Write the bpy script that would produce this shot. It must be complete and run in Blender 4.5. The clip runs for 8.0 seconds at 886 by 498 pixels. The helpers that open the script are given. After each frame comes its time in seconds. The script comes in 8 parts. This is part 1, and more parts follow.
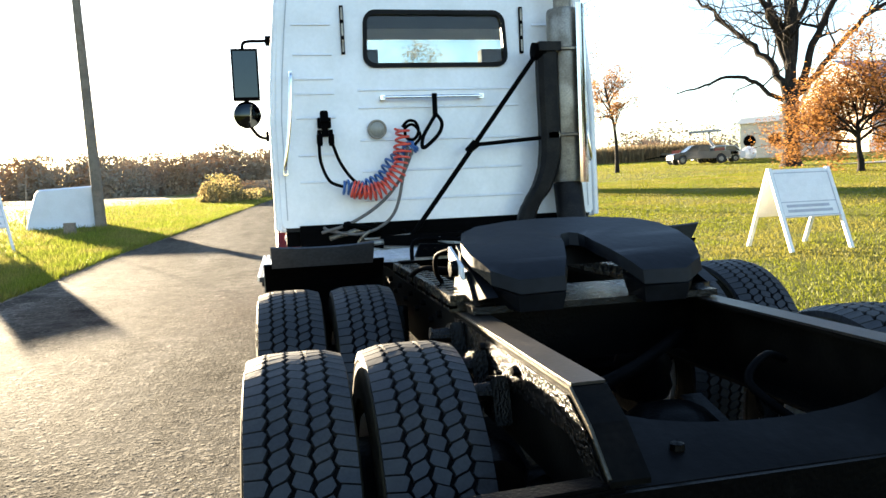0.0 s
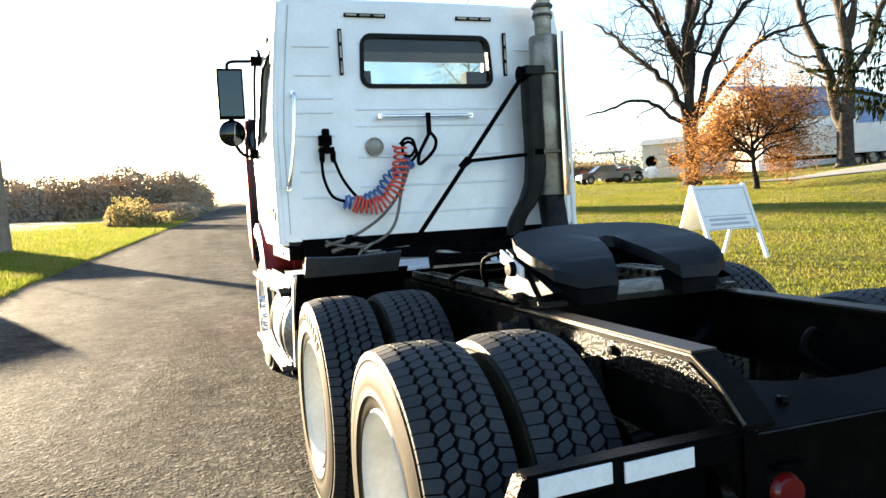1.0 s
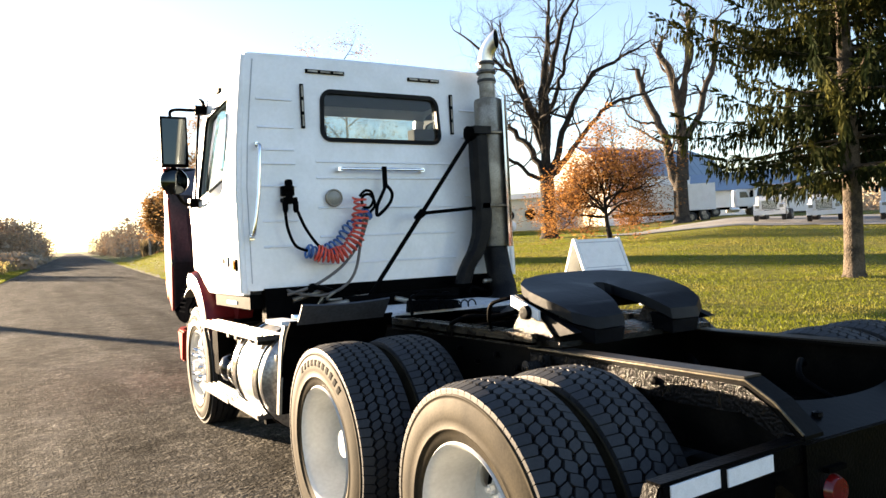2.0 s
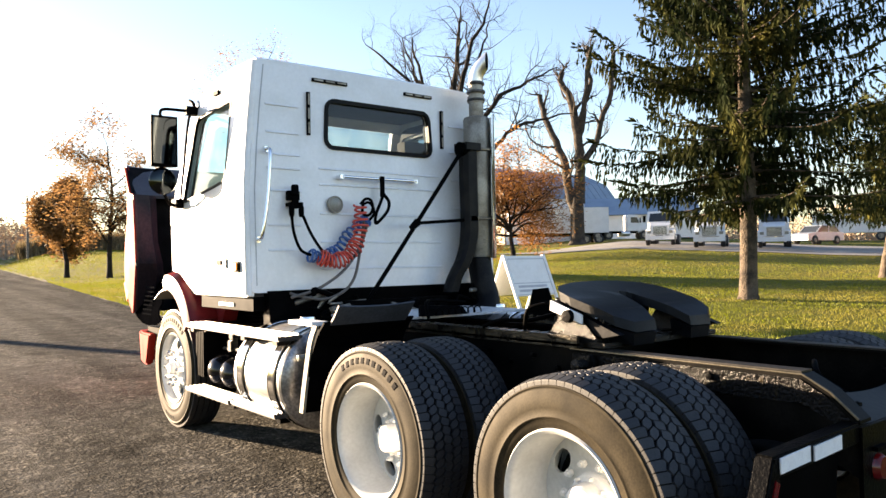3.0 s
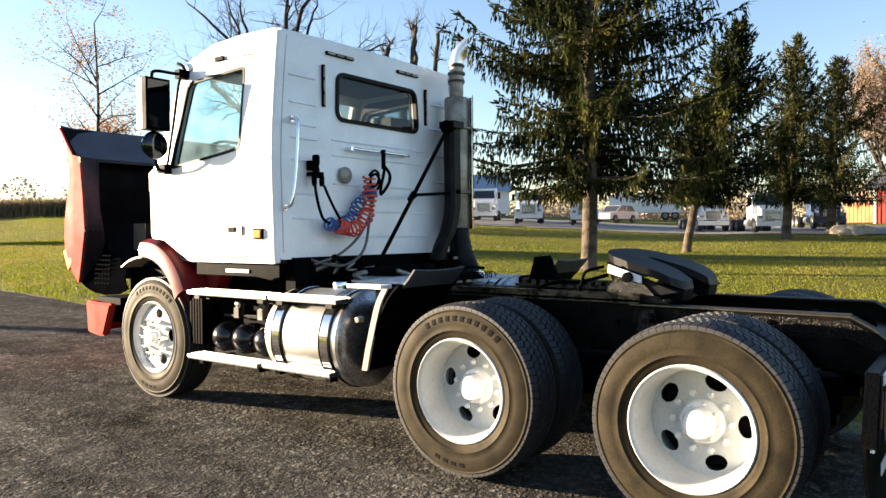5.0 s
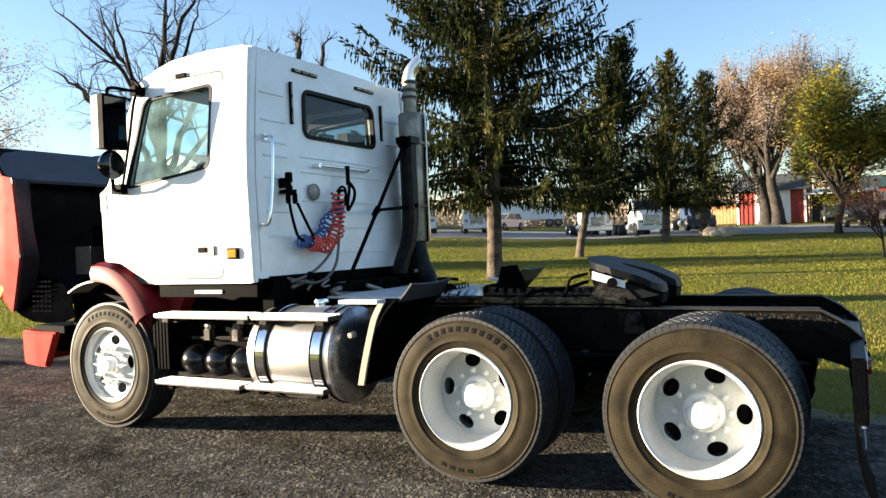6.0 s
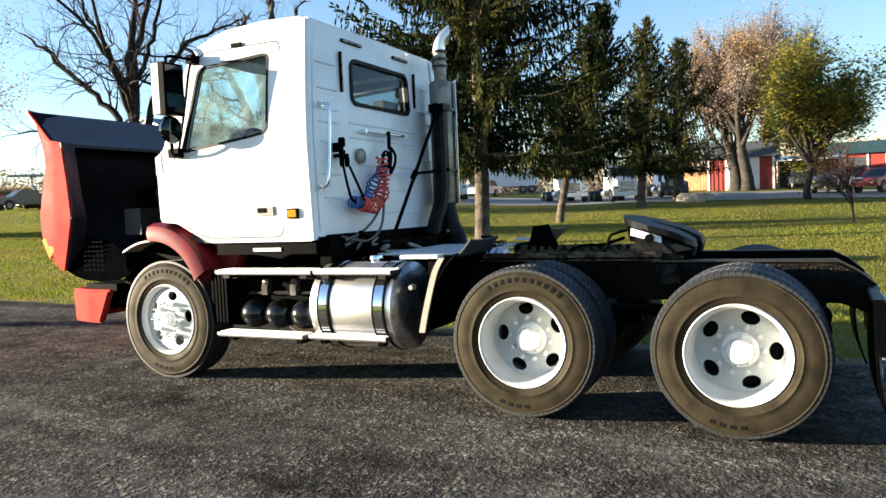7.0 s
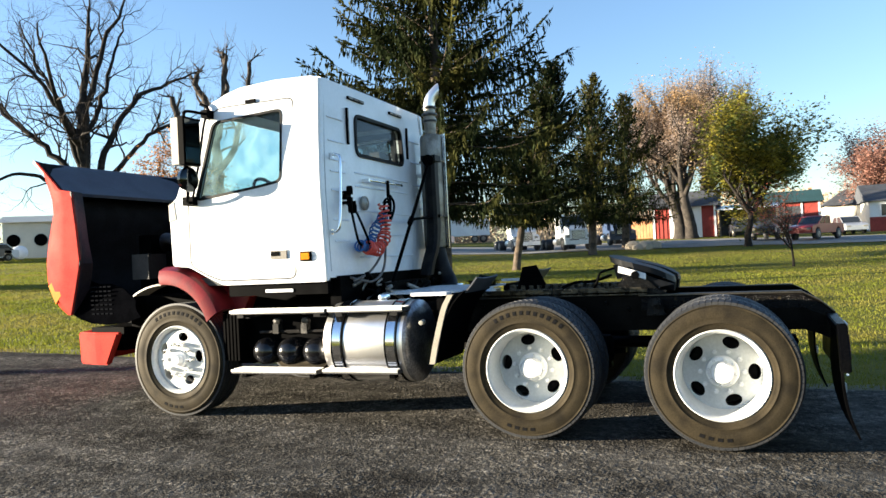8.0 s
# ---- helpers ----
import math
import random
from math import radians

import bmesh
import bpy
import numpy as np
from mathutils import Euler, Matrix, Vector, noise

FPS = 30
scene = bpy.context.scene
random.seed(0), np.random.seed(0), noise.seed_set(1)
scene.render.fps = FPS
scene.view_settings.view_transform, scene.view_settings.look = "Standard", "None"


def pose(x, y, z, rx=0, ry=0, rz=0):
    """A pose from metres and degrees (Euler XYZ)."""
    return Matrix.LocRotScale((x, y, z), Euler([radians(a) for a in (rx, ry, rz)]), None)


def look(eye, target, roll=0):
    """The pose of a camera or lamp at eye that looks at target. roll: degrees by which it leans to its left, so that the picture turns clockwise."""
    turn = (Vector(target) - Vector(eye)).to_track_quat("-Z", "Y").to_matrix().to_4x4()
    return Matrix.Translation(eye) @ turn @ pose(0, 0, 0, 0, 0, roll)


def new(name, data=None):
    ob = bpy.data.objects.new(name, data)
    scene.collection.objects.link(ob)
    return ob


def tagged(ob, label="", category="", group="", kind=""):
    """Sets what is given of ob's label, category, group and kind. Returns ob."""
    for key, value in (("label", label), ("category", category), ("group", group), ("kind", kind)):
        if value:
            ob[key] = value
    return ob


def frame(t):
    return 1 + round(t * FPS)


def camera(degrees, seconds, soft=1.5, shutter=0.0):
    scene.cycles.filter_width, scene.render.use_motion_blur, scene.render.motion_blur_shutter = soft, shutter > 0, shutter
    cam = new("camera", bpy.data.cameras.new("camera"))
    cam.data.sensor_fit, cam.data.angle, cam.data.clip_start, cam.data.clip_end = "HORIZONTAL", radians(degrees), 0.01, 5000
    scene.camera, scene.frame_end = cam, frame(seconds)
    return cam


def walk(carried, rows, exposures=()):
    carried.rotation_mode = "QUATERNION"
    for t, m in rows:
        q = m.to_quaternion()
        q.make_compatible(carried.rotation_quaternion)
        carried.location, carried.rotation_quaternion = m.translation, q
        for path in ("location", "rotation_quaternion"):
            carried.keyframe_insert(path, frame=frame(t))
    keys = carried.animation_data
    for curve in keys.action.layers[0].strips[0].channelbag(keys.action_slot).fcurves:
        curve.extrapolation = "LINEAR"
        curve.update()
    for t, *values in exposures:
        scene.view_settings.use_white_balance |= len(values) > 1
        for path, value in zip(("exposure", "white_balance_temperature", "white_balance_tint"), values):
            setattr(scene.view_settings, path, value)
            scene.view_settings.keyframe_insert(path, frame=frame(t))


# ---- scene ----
cam = camera(61.8, 8.0)
PATH = [
    (0, (-1.145, -2.082, 1.439), (-0.725, -0.133, 1.28), -2.6),
    (0.5, (-1.497, -2.243, 1.447), (-0.949, -0.325, 1.3), -4.3),
    (1, (-1.797, -2.184, 1.416), (-1.142, -0.298, 1.302), -3.2),
    (1.5, (-2.109, -2.099, 1.431), (-1.291, -0.275, 1.376), -2.4),
    (2, (-2.545, -2.101, 1.441), (-1.535, -0.375, 1.446), -2.9),
    (2.2, (-2.688, -2.065, 1.451), (-1.624, -0.372, 1.464), -2.4),
    (3.3, (-3.557, -1.807, 1.414), (-2.25, -0.294, 1.436), -1.4),
    (3.5, (-3.716, -1.759, 1.421), (-2.369, -0.28, 1.422), -1.8),
    (4, (-4.038, -1.534, 1.39), (-2.594, -0.151, 1.35), -1.8),
    (4.2, (-4.16, -1.418, 1.41), (-2.674, -0.08, 1.358), -3.1),
    (5.3, (-4.831, -0.963, 1.4), (-3.18, 0.167, 1.373), -0.2),
    (5.5, (-4.92, -0.843, 1.399), (-3.218, 0.208, 1.373), -1.9),
    (6, (-5.136, -0.614, 1.434), (-3.369, 0.323, 1.417), -2.2),
    (6.5, (-5.504, -0.401, 1.383), (-3.769, 0.592, 1.324), -3.2),
    (7, (-5.786, -0.299, 1.406), (-3.987, 0.567, 1.297), -2.3),
    (7.5, (-6.105, -0.264, 1.392), (-4.254, 0.492, 1.422), -2.5),
    (8, (-6.403, -0.104, 1.355), (-4.544, 0.633, 1.376), -2.8),
]
EXPOSURES = [(0, 3.34, 7220, 18), (1.2, 3.19, 7300, 20), (2, 2.90, 7560, 25), (4, 2.80, 7420, 27), (5.5, 2.50, 6860, 20), (8, 2.44, 6280, 17)]
walk(cam, [(t, look(eye, target, roll)) for t, eye, target, roll in PATH], EXPOSURES)

# ---------------------------------------------------------------- light
SUN_AZ, SUN_EL = -22.6, 7.2          # degrees from the truck's heading, and above the horizon
world = bpy.data.worlds.new("world")
scene.world = world
world.use_nodes = True
wn = world.node_tree.nodes
sky = wn.new("ShaderNodeTexSky")
sky.sky_type = "NISHITA"
sky.sun_disc = False
sky.sun_elevation, sky.sun_rotation = radians(SUN_EL), radians(SUN_AZ)
sky.air_density, sky.dust_density, sky.ozone_density = 1.0, 0.3, 2.5
wn["Background"].inputs[1].default_value = 0.075
world.node_tree.links.new(sky.outputs[0], wn["Background"].inputs[0])
sun_data = bpy.data.lights.new("sun", "SUN")
sun_data.energy, sun_data.angle, sun_data.color = 5.0, radians(0.6), (1.0, 0.895, 0.64)
sun = new("sun", sun_data)
sd = Vector((math.sin(radians(SUN_AZ)) * math.cos(radians(SUN_EL)), math.cos(radians(SUN_AZ)) * math.cos(radians(SUN_EL)), math.sin(radians(SUN_EL))))
sun.matrix_world = look(sd * 60, (0, 0, 0))


# ---------------------------------------------------------------- materials
def material(name, colour, rough=0.5, metal=0.0, vary=0.15, scale=4.0, fine=60.0, bump=0.1, depth=0.004, second=None, mix=(0.45, 0.6), coat=0.0, rnd=0.0, lucent=0.0, spec=0.5):
    """A surface with stains at one scale and grain at another; second: a colour that shows in patches."""
    m = bpy.data.materials.new(name)
    m.use_nodes = True
    n, l = m.node_tree.nodes, m.node_tree.links
    b = n["Principled BSDF"]
    co = n.new("ShaderNodeTexCoord")
    n1, n2 = n.new("ShaderNodeTexNoise"), n.new("ShaderNodeTexNoise")
    n1.inputs["Scale"].default_value, n1.inputs["Detail"].default_value = scale, 5
    n2.inputs["Scale"].default_value, n2.inputs["Detail"].default_value = fine, 3
    for t in (n1, n2):
        l.new(co.outputs["Object"], t.inputs["Vector"])
    ramp = n.new("ShaderNodeMapRange")
    ramp.inputs[1].default_value, ramp.inputs[2].default_value = mix
    l.new(n1.outputs["Fac"], ramp.inputs[0])
    mx = n.new("ShaderNodeMixRGB")
    mx.inputs[1].default_value = (*colour, 1)
    mx.inputs[2].default_value = (*(second or [c * (1 - vary) for c in colour]), 1)
    l.new(ramp.outputs[0], mx.inputs[0])
    mul = n.new("ShaderNodeMixRGB")
    mul.blend_type = "MULTIPLY"
    g = n.new("ShaderNodeMapRange")
    g.inputs[1].default_value, g.inputs[2].default_value = 0.3, 0.7
    g.inputs[3].default_value, g.inputs[4].default_value = 1 - vary, 1 + vary
    l.new(n2.outputs["Fac"], g.inputs[0])
    mul.inputs[0].default_value = 1
    l.new(mx.outputs[0], mul.inputs[1])
    l.new(g.outputs[0], mul.inputs[2])
    out = mul.outputs[0]
    if rnd:
        geo = n.new("ShaderNodeNewGeometry")
        r = n.new("ShaderNodeMapRange")
        r.inputs[3].default_value, r.inputs[4].default_value = 1 - rnd, 1 + rnd
        l.new(geo.outputs["Random Per Island"], r.inputs[0])
        m2 = n.new("ShaderNodeMixRGB")
        m2.blend_type = "MULTIPLY"
        m2.inputs[0].default_value = 1
        l.new(out, m2.inputs[1])
        l.new(r.outputs[0], m2.inputs[2])
        out = m2.outputs[0]
    l.new(out, b.inputs["Base Color"])
    rr = n.new("ShaderNodeMapRange")
    rr.inputs[3].default_value, rr.inputs[4].default_value = max(0.02, rough - 0.12 * rough), min(1, rough + 0.25 * rough)
    l.new(n1.outputs["Fac"], rr.inputs[0])
    l.new(rr.outputs[0], b.inputs["Roughness"])
    b.inputs["Metallic"].default_value = metal
    b.inputs["Specular IOR Level"].default_value = spec
    b.inputs["Coat Weight"].default_value = coat
    b.inputs["Coat Roughness"].default_value = 0.08
    if bump:
        bp = n.new("ShaderNodeBump")
        bp.inputs["Strength"].default_value, bp.inputs["Distance"].default_value = bump, depth
        l.new(n2.outputs["Fac"], bp.inputs["Height"])
        l.new(bp.outputs[0], b.inputs["Normal"])
    if lucent:
        tr = n.new("ShaderNodeBsdfTranslucent")
        l.new(out, tr.inputs[0])
        ms = n.new("ShaderNodeMixShader")
        ms.inputs[0].default_value = lucent
        l.new(b.outputs[0], ms.inputs[1])
        l.new(tr.outputs[0], ms.inputs[2])
        l.new(ms.outputs[0], n["Material Output"].inputs[0])
    return m


def glass_material(name, tint, dust_sheen):
    """Clear glass with a streaky film: dirt, and pale reflections painted as a teal haze."""
    m = bpy.data.materials.new(name)
    m.use_nodes = True
    n, l = m.node_tree.nodes, m.node_tree.links
    n.remove(n["Principled BSDF"])
    t, g, f, s = n.new("ShaderNodeBsdfTransparent"), n.new("ShaderNodeBsdfGlossy"), n.new("ShaderNodeLayerWeight"), n.new("ShaderNodeMixShader")
    t.inputs[0].default_value = (*tint, 1)
    g.inputs["Roughness"].default_value = 0.01
    f.inputs[0].default_value = 0.5
    pw, ad = n.new("ShaderNodeMath"), n.new("ShaderNodeMath")
    pw.operation, ad.operation = "POWER", "MULTIPLY_ADD"
    pw.inputs[1].default_value, ad.inputs[1].default_value, ad.inputs[2].default_value = 5.0, 0.8, 0.025
    l.new(f.outputs["Facing"], pw.inputs[0])
    l.new(pw.outputs[0], ad.inputs[0])
    l.new(ad.outputs[0], s.inputs[0])
    l.new(t.outputs[0], s.inputs[1])
    l.new(g.outputs[0], s.inputs[2])
    co, mp, nz, rg = n.new("ShaderNodeTexCoord"), n.new("ShaderNodeMapping"), n.new("ShaderNodeTexNoise"), n.new("ShaderNodeMapRange")
    mp.inputs["Scale"].default_value = (3.0, 9.0, 2.0)
    nz.inputs["Scale"].default_value, nz.inputs["Detail"].default_value = 1.6, 6
    rg.inputs[1].default_value, rg.inputs[2].default_value = 0.35, 0.7
    rg.inputs[3].default_value, rg.inputs[4].default_value = dust_sheen * 0.35, dust_sheen * 1.9
    film, s2 = n.new("ShaderNodeBsdfTranslucent"), n.new("ShaderNodeMixShader")
    film.inputs[0].default_value = (0.62, 0.74, 0.74, 1)
    l.new(co.outputs["Object"], mp.inputs["Vector"])
    l.new(mp.outputs[0], nz.inputs["Vector"])
    l.new(nz.outputs["Fac"], rg.inputs[0])
    l.new(rg.outputs[0], s2.inputs[0])
    l.new(s.outputs[0], s2.inputs[1])
    l.new(film.outputs[0], s2.inputs[2])
    l.new(s2.outputs[0], n["Material Output"].inputs[0])
    return m


WHITE = material("white_cab_paint", (0.80, 0.81, 0.82), 0.28, 0, 0.03, 3, 40, 0.02, 0.001, second=(0.74, 0.75, 0.75), coat=0.3)
RED = material("worn_red_paint", (0.408, 0.02774, 0.01714), 0.6, 0, 0.14, 5, 70, 0.03, 0.001, second=(0.3264, 0.02203, 0.0155), spec=0.035)
BLACKP = material("black_chassis_paint", (0.0014, 0.0014, 0.0016), 0.32, 0, 0.5, 9, 90, 0.5, 0.004, second=(0.005, 0.0045, 0.004), mix=(0.58, 0.75), spec=0.05)
BLACKM = material("matte_black_plastic", (0.0012, 0.0012, 0.0014), 0.5, 0, 0.3, 8, 90, 0.2, 0.002, second=(0.003, 0.003, 0.0032), mix=(0.5, 0.75), spec=0.015)
GREASE = material("greasy_black_steel", (0.002, 0.0018, 0.0015), 0.25, 0.0, 0.6, 14, 130, 0.8, 0.006, second=(0.012, 0.009, 0.006), mix=(0.5, 0.7), spec=0.2)
GREASEGLINT = material("gritty_grease_with_glints", (0.0025, 0.002, 0.0015), 0.25, 0.0, 0.8, 22, 85, 1.0, 0.012, second=(0.03, 0.02, 0.008), mix=(0.6, 0.75), spec=0.12)
RACK = material("worn_rack_steel", (0.07, 0.06, 0.045), 0.25, 0.7, 0.4, 18, 90, 0.6, 0.004, second=(0.008, 0.007, 0.006), mix=(0.45, 0.6))
PLATE = material("painted_frame_steel", (0.0015, 0.0015, 0.0017), 0.34, 0, 0.35, 4, 40, 0.25, 0.003, second=(0.004, 0.004, 0.0044), spec=0.06)
FWPLATE = material("fifth_wheel_steel", (0.0016, 0.0022, 0.0036), 0.42, 0, 0.4, 3, 30, 0.3, 0.003, second=(0.0034, 0.0042, 0.006), spec=0.14)
HOODLIP = material("grey_blue_moulding", (0.05, 0.056, 0.075), 0.4, 0, 0.15, 4, 60, 0.1, 0.001, spec=0.3)
TANKPL = material("dim_reservoir_plastic", (0.02, 0.021, 0.024), 0.5, 0, 0.2, 6, 60, 0.1, spec=0.2)
RUBBER = material("tyre_rubber", (0.014, 0.015, 0.0175), 0.55, 0, 0.3, 9, 120, 0.3, 0.002, second=(0.02, 0.0205, 0.0215), spec=0.42)
SIDEWALL = material("dusty_tyre_sidewall", (0.028, 0.0226, 0.0143), 0.6, 0, 0.25, 7, 110, 0.2, 0.002, second=(0.014, 0.012, 0.009), mix=(0.42, 0.68), spec=0.09)
RIM = material("white_painted_rim", (0.5264, 0.5405, 0.5311), 0.35, 0, 0.07, 7, 60, 0.08, 0.001, second=(0.4418, 0.4465, 0.4324), mix=(0.5, 0.8))
HUB = material("white_painted_hub", (0.78, 0.78, 0.77), 0.22, 0, 0.05, 12, 80, 0.1, 0.001, coat=0.5)
CHROME = material("chrome", (0.8, 0.8, 0.8), 0.1, 1, 0.06, 9, 120, 0.04, 0.001)
ALUM = material("polished_aluminium", (0.88, 0.87, 0.85), 0.33, 1, 0.06, 6, 160, 0.1, 0.001)
STEEL = material("brushed_exhaust_steel", (0.3, 0.275, 0.235), 0.45, 0.8, 0.2, 6, 90, 0.15, 0.001, second=(0.18, 0.155, 0.125))
DARKIN = material("dark_cab_trim", (0.013, 0.0135, 0.016), 0.7, 0, 0.2, 6, 90, 0.2)
BEIGE = material("beige_cab_fabric", (0.055, 0.047, 0.035), 0.8, 0, 0.15, 8, 120, 0.3)
SEATG = material("grey_seat_fabric", (0.03, 0.03, 0.033), 0.85, 0, 0.2, 8, 120, 0.3)
GREYP = material("grey_moulded_plastic", (0.30, 0.32, 0.35), 0.4, 0, 0.1, 6, 90, 0.1)
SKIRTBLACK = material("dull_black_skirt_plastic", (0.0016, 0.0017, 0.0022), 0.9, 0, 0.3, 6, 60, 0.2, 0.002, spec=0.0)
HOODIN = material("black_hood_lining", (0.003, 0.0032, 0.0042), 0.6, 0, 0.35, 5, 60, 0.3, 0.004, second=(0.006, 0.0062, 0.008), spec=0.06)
REDHOSE = material("red_air_hose", (0.75, 0.07, 0.035), 0.3, 0, 0.1, 20, 100, 0.05, coat=0.2)
BLUEHOSE = material("blue_air_hose", (0.02, 0.12, 0.36), 0.3, 0, 0.1, 20, 100, 0.05, coat=0.2)
PALEFLAP = material("pale_flap_edge", (0.2635, 0.238, 0.1913), 0.5, 0, 0.12, 8, 80, 0.1)
TAPEW = material("white_reflective_tape", (0.78, 0.79, 0.8), 0.4, 0, 0.06, 30, 200, 0.05)
REDREF = material("red_lamp_lens", (0.14, 0.006, 0.006), 0.2, 0, 0.1, 20, 200, 0.05, coat=0.4)
AMBER = material("amber_lamp_lens", (0.5, 0.17, 0.006), 0.35, 0, 0.1, 20, 200, 0.05, spec=0.04)
# red paint of the rear-facing rim, its shade put into the colour
HOODRIM = material("shaded_red_moulding", (0.085, 0.034, 0.039), 0.45, 0, 0.25, 2, 40, 0.1, 0.002, second=(0.022, 0.016, 0.020), mix=(0.45, 0.6), spec=0.18)
SOOTY = material("sooty_pipe_steel", (0.035, 0.033, 0.032), 0.35, 0.7, 0.3, 12, 80, 0.2, 0.002, second=(0.16, 0.15, 0.14), mix=(0.5, 0.8))
EDGEGLINT = material("painted_edge_glint", (0.12, 0.1, 0.07), 0.3, 0.8, 0.3, 30, 120, 0.4, 0.002)
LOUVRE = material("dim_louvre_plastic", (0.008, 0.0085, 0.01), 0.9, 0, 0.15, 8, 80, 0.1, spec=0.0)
MAROON = material("maroon_fender_paint", (0.18, 0.0135, 0.015), 0.32, 0, 0.12, 5, 70, 0.03, 0.001, second=(0.1275, 0.0105, 0.01275), coat=0.1, spec=0.22)
DARKRUB = material("groove_shade_and_mark_rubber", (0.005, 0.005, 0.0055), 0.8, 0, 0.2, 9, 120, 0.1, spec=0.1)
HOSEGREY = material("dusty_grey_hose", (0.11, 0.095, 0.085), 0.5, 0, 0.15, 20, 90, 0.1)
DARKREDLEAF = material("dark_red_leaves", (0.20, 0.05, 0.03), 0.7, 0, 0.2, 0.4, 9, 0, rnd=0.3, lucent=0.3)
GLOSSB = material("glossy_black_tank_paint", (0.006, 0.006, 0.007), 0.16, 0, 0.3, 9, 90, 0.1, 0.001, spec=0.5)
TEALROOF = material("teal_metal_roof", (0.027, 0.072, 0.0675), 0.5, 0.1, 0.1, 0.8, 14, 0.1)
DARKPIPE = material("sooty_black_pipe_paint", (0.006, 0.006, 0.007), 0.42, 0, 0.3, 8, 90, 0.15, 0.002, second=(0.014, 0.013, 0.012), spec=0.1)
LENS = material("cloudy_clear_lens", (0.26, 0.25, 0.21), 0.25, 0, 0.1, 25, 200, 0.2)
MIRROR = material("mirror_glass", (0.035, 0.042, 0.045), 0.03, 1, 0.02, 4, 30, 0)
MIRROR.node_tree.nodes["Principled BSDF"].inputs["Roughness"].default_value = 0.02
GLASS = glass_material("tinted_window_glass", (0.82, 0.93, 0.94), 0.035)
GLASSR = glass_material("dark_rear_window_glass", (0.55, 0.60, 0.62), 0.0)
for mat in (SIDEWALL,):
    mat.node_tree.nodes["Principled BSDF"].inputs["Specular Tint"].default_value = (1.0, 0.84, 0.60, 1)
RUBSEAL = material("rubber_window_seal", (0.004, 0.004, 0.0045), 0.5, 0, 0.2, 8, 80, 0.1, spec=0.12)
DECKALU = material("silvery_deck_plate", (0.62, 0.63, 0.65), 0.5, 0.35, 0.12, 7, 75, 0.5, 0.003)
FENDTOP = material("dull_fender_plastic", (0.045, 0.05, 0.06), 0.5, 0, 0.25, 5, 60, 0.2, 0.002, spec=0.35)
RAILTOP = material("scuffed_black_rail", (0.0026, 0.0024, 0.0021), 0.42, 0, 0.35, 6, 70, 0.3, 0.002, second=(0.006, 0.005, 0.004), spec=0.045)
TANKEND = material("tank_end_dark_reflection", (0.36, 0.36, 0.37), 0.3, 0.85, 0.4, 5, 60, 0.15, 0.002, second=(0.2, 0.2, 0.21), mix=(0.45, 0.55))
STEPGREY = material("dark_step_tray", (0.05, 0.05, 0.052), 0.45, 0.4, 0.25, 8, 80, 0.4, 0.003)
HANDLE = material("beige_handle_plate", (0.12, 0.108, 0.09), 0.45, 0, 0.15, 12, 90, 0.1)
MIRSHELL = material("cream_mirror_shell", (0.20, 0.185, 0.155), 0.45, 0, 0.1, 6, 70, 0.05)
SCUFFSHEEN = material("scuffed_rail_sheen", (0.013, 0.011, 0.009), 0.42, 0, 0.4, 7, 80, 0.4, 0.002, second=(0.028, 0.022, 0.016), mix=(0.5, 0.7), spec=0.32)
SHUTLINE = material("grey_door_gap", (0.035, 0.036, 0.038), 0.6, 0, 0.1, 8, 80, 0.05)
DUCTPL = material("dim_duct_plastic", (0.022, 0.023, 0.030), 0.55, 0, 0.3, 5, 60, 0.2, 0.003, second=(0.010, 0.010, 0.013), spec=0.25)
GROOVE = material("seam_in_white_panel", (0.42, 0.44, 0.47), 0.5, 0, 0.1, 8, 80, 0.05)


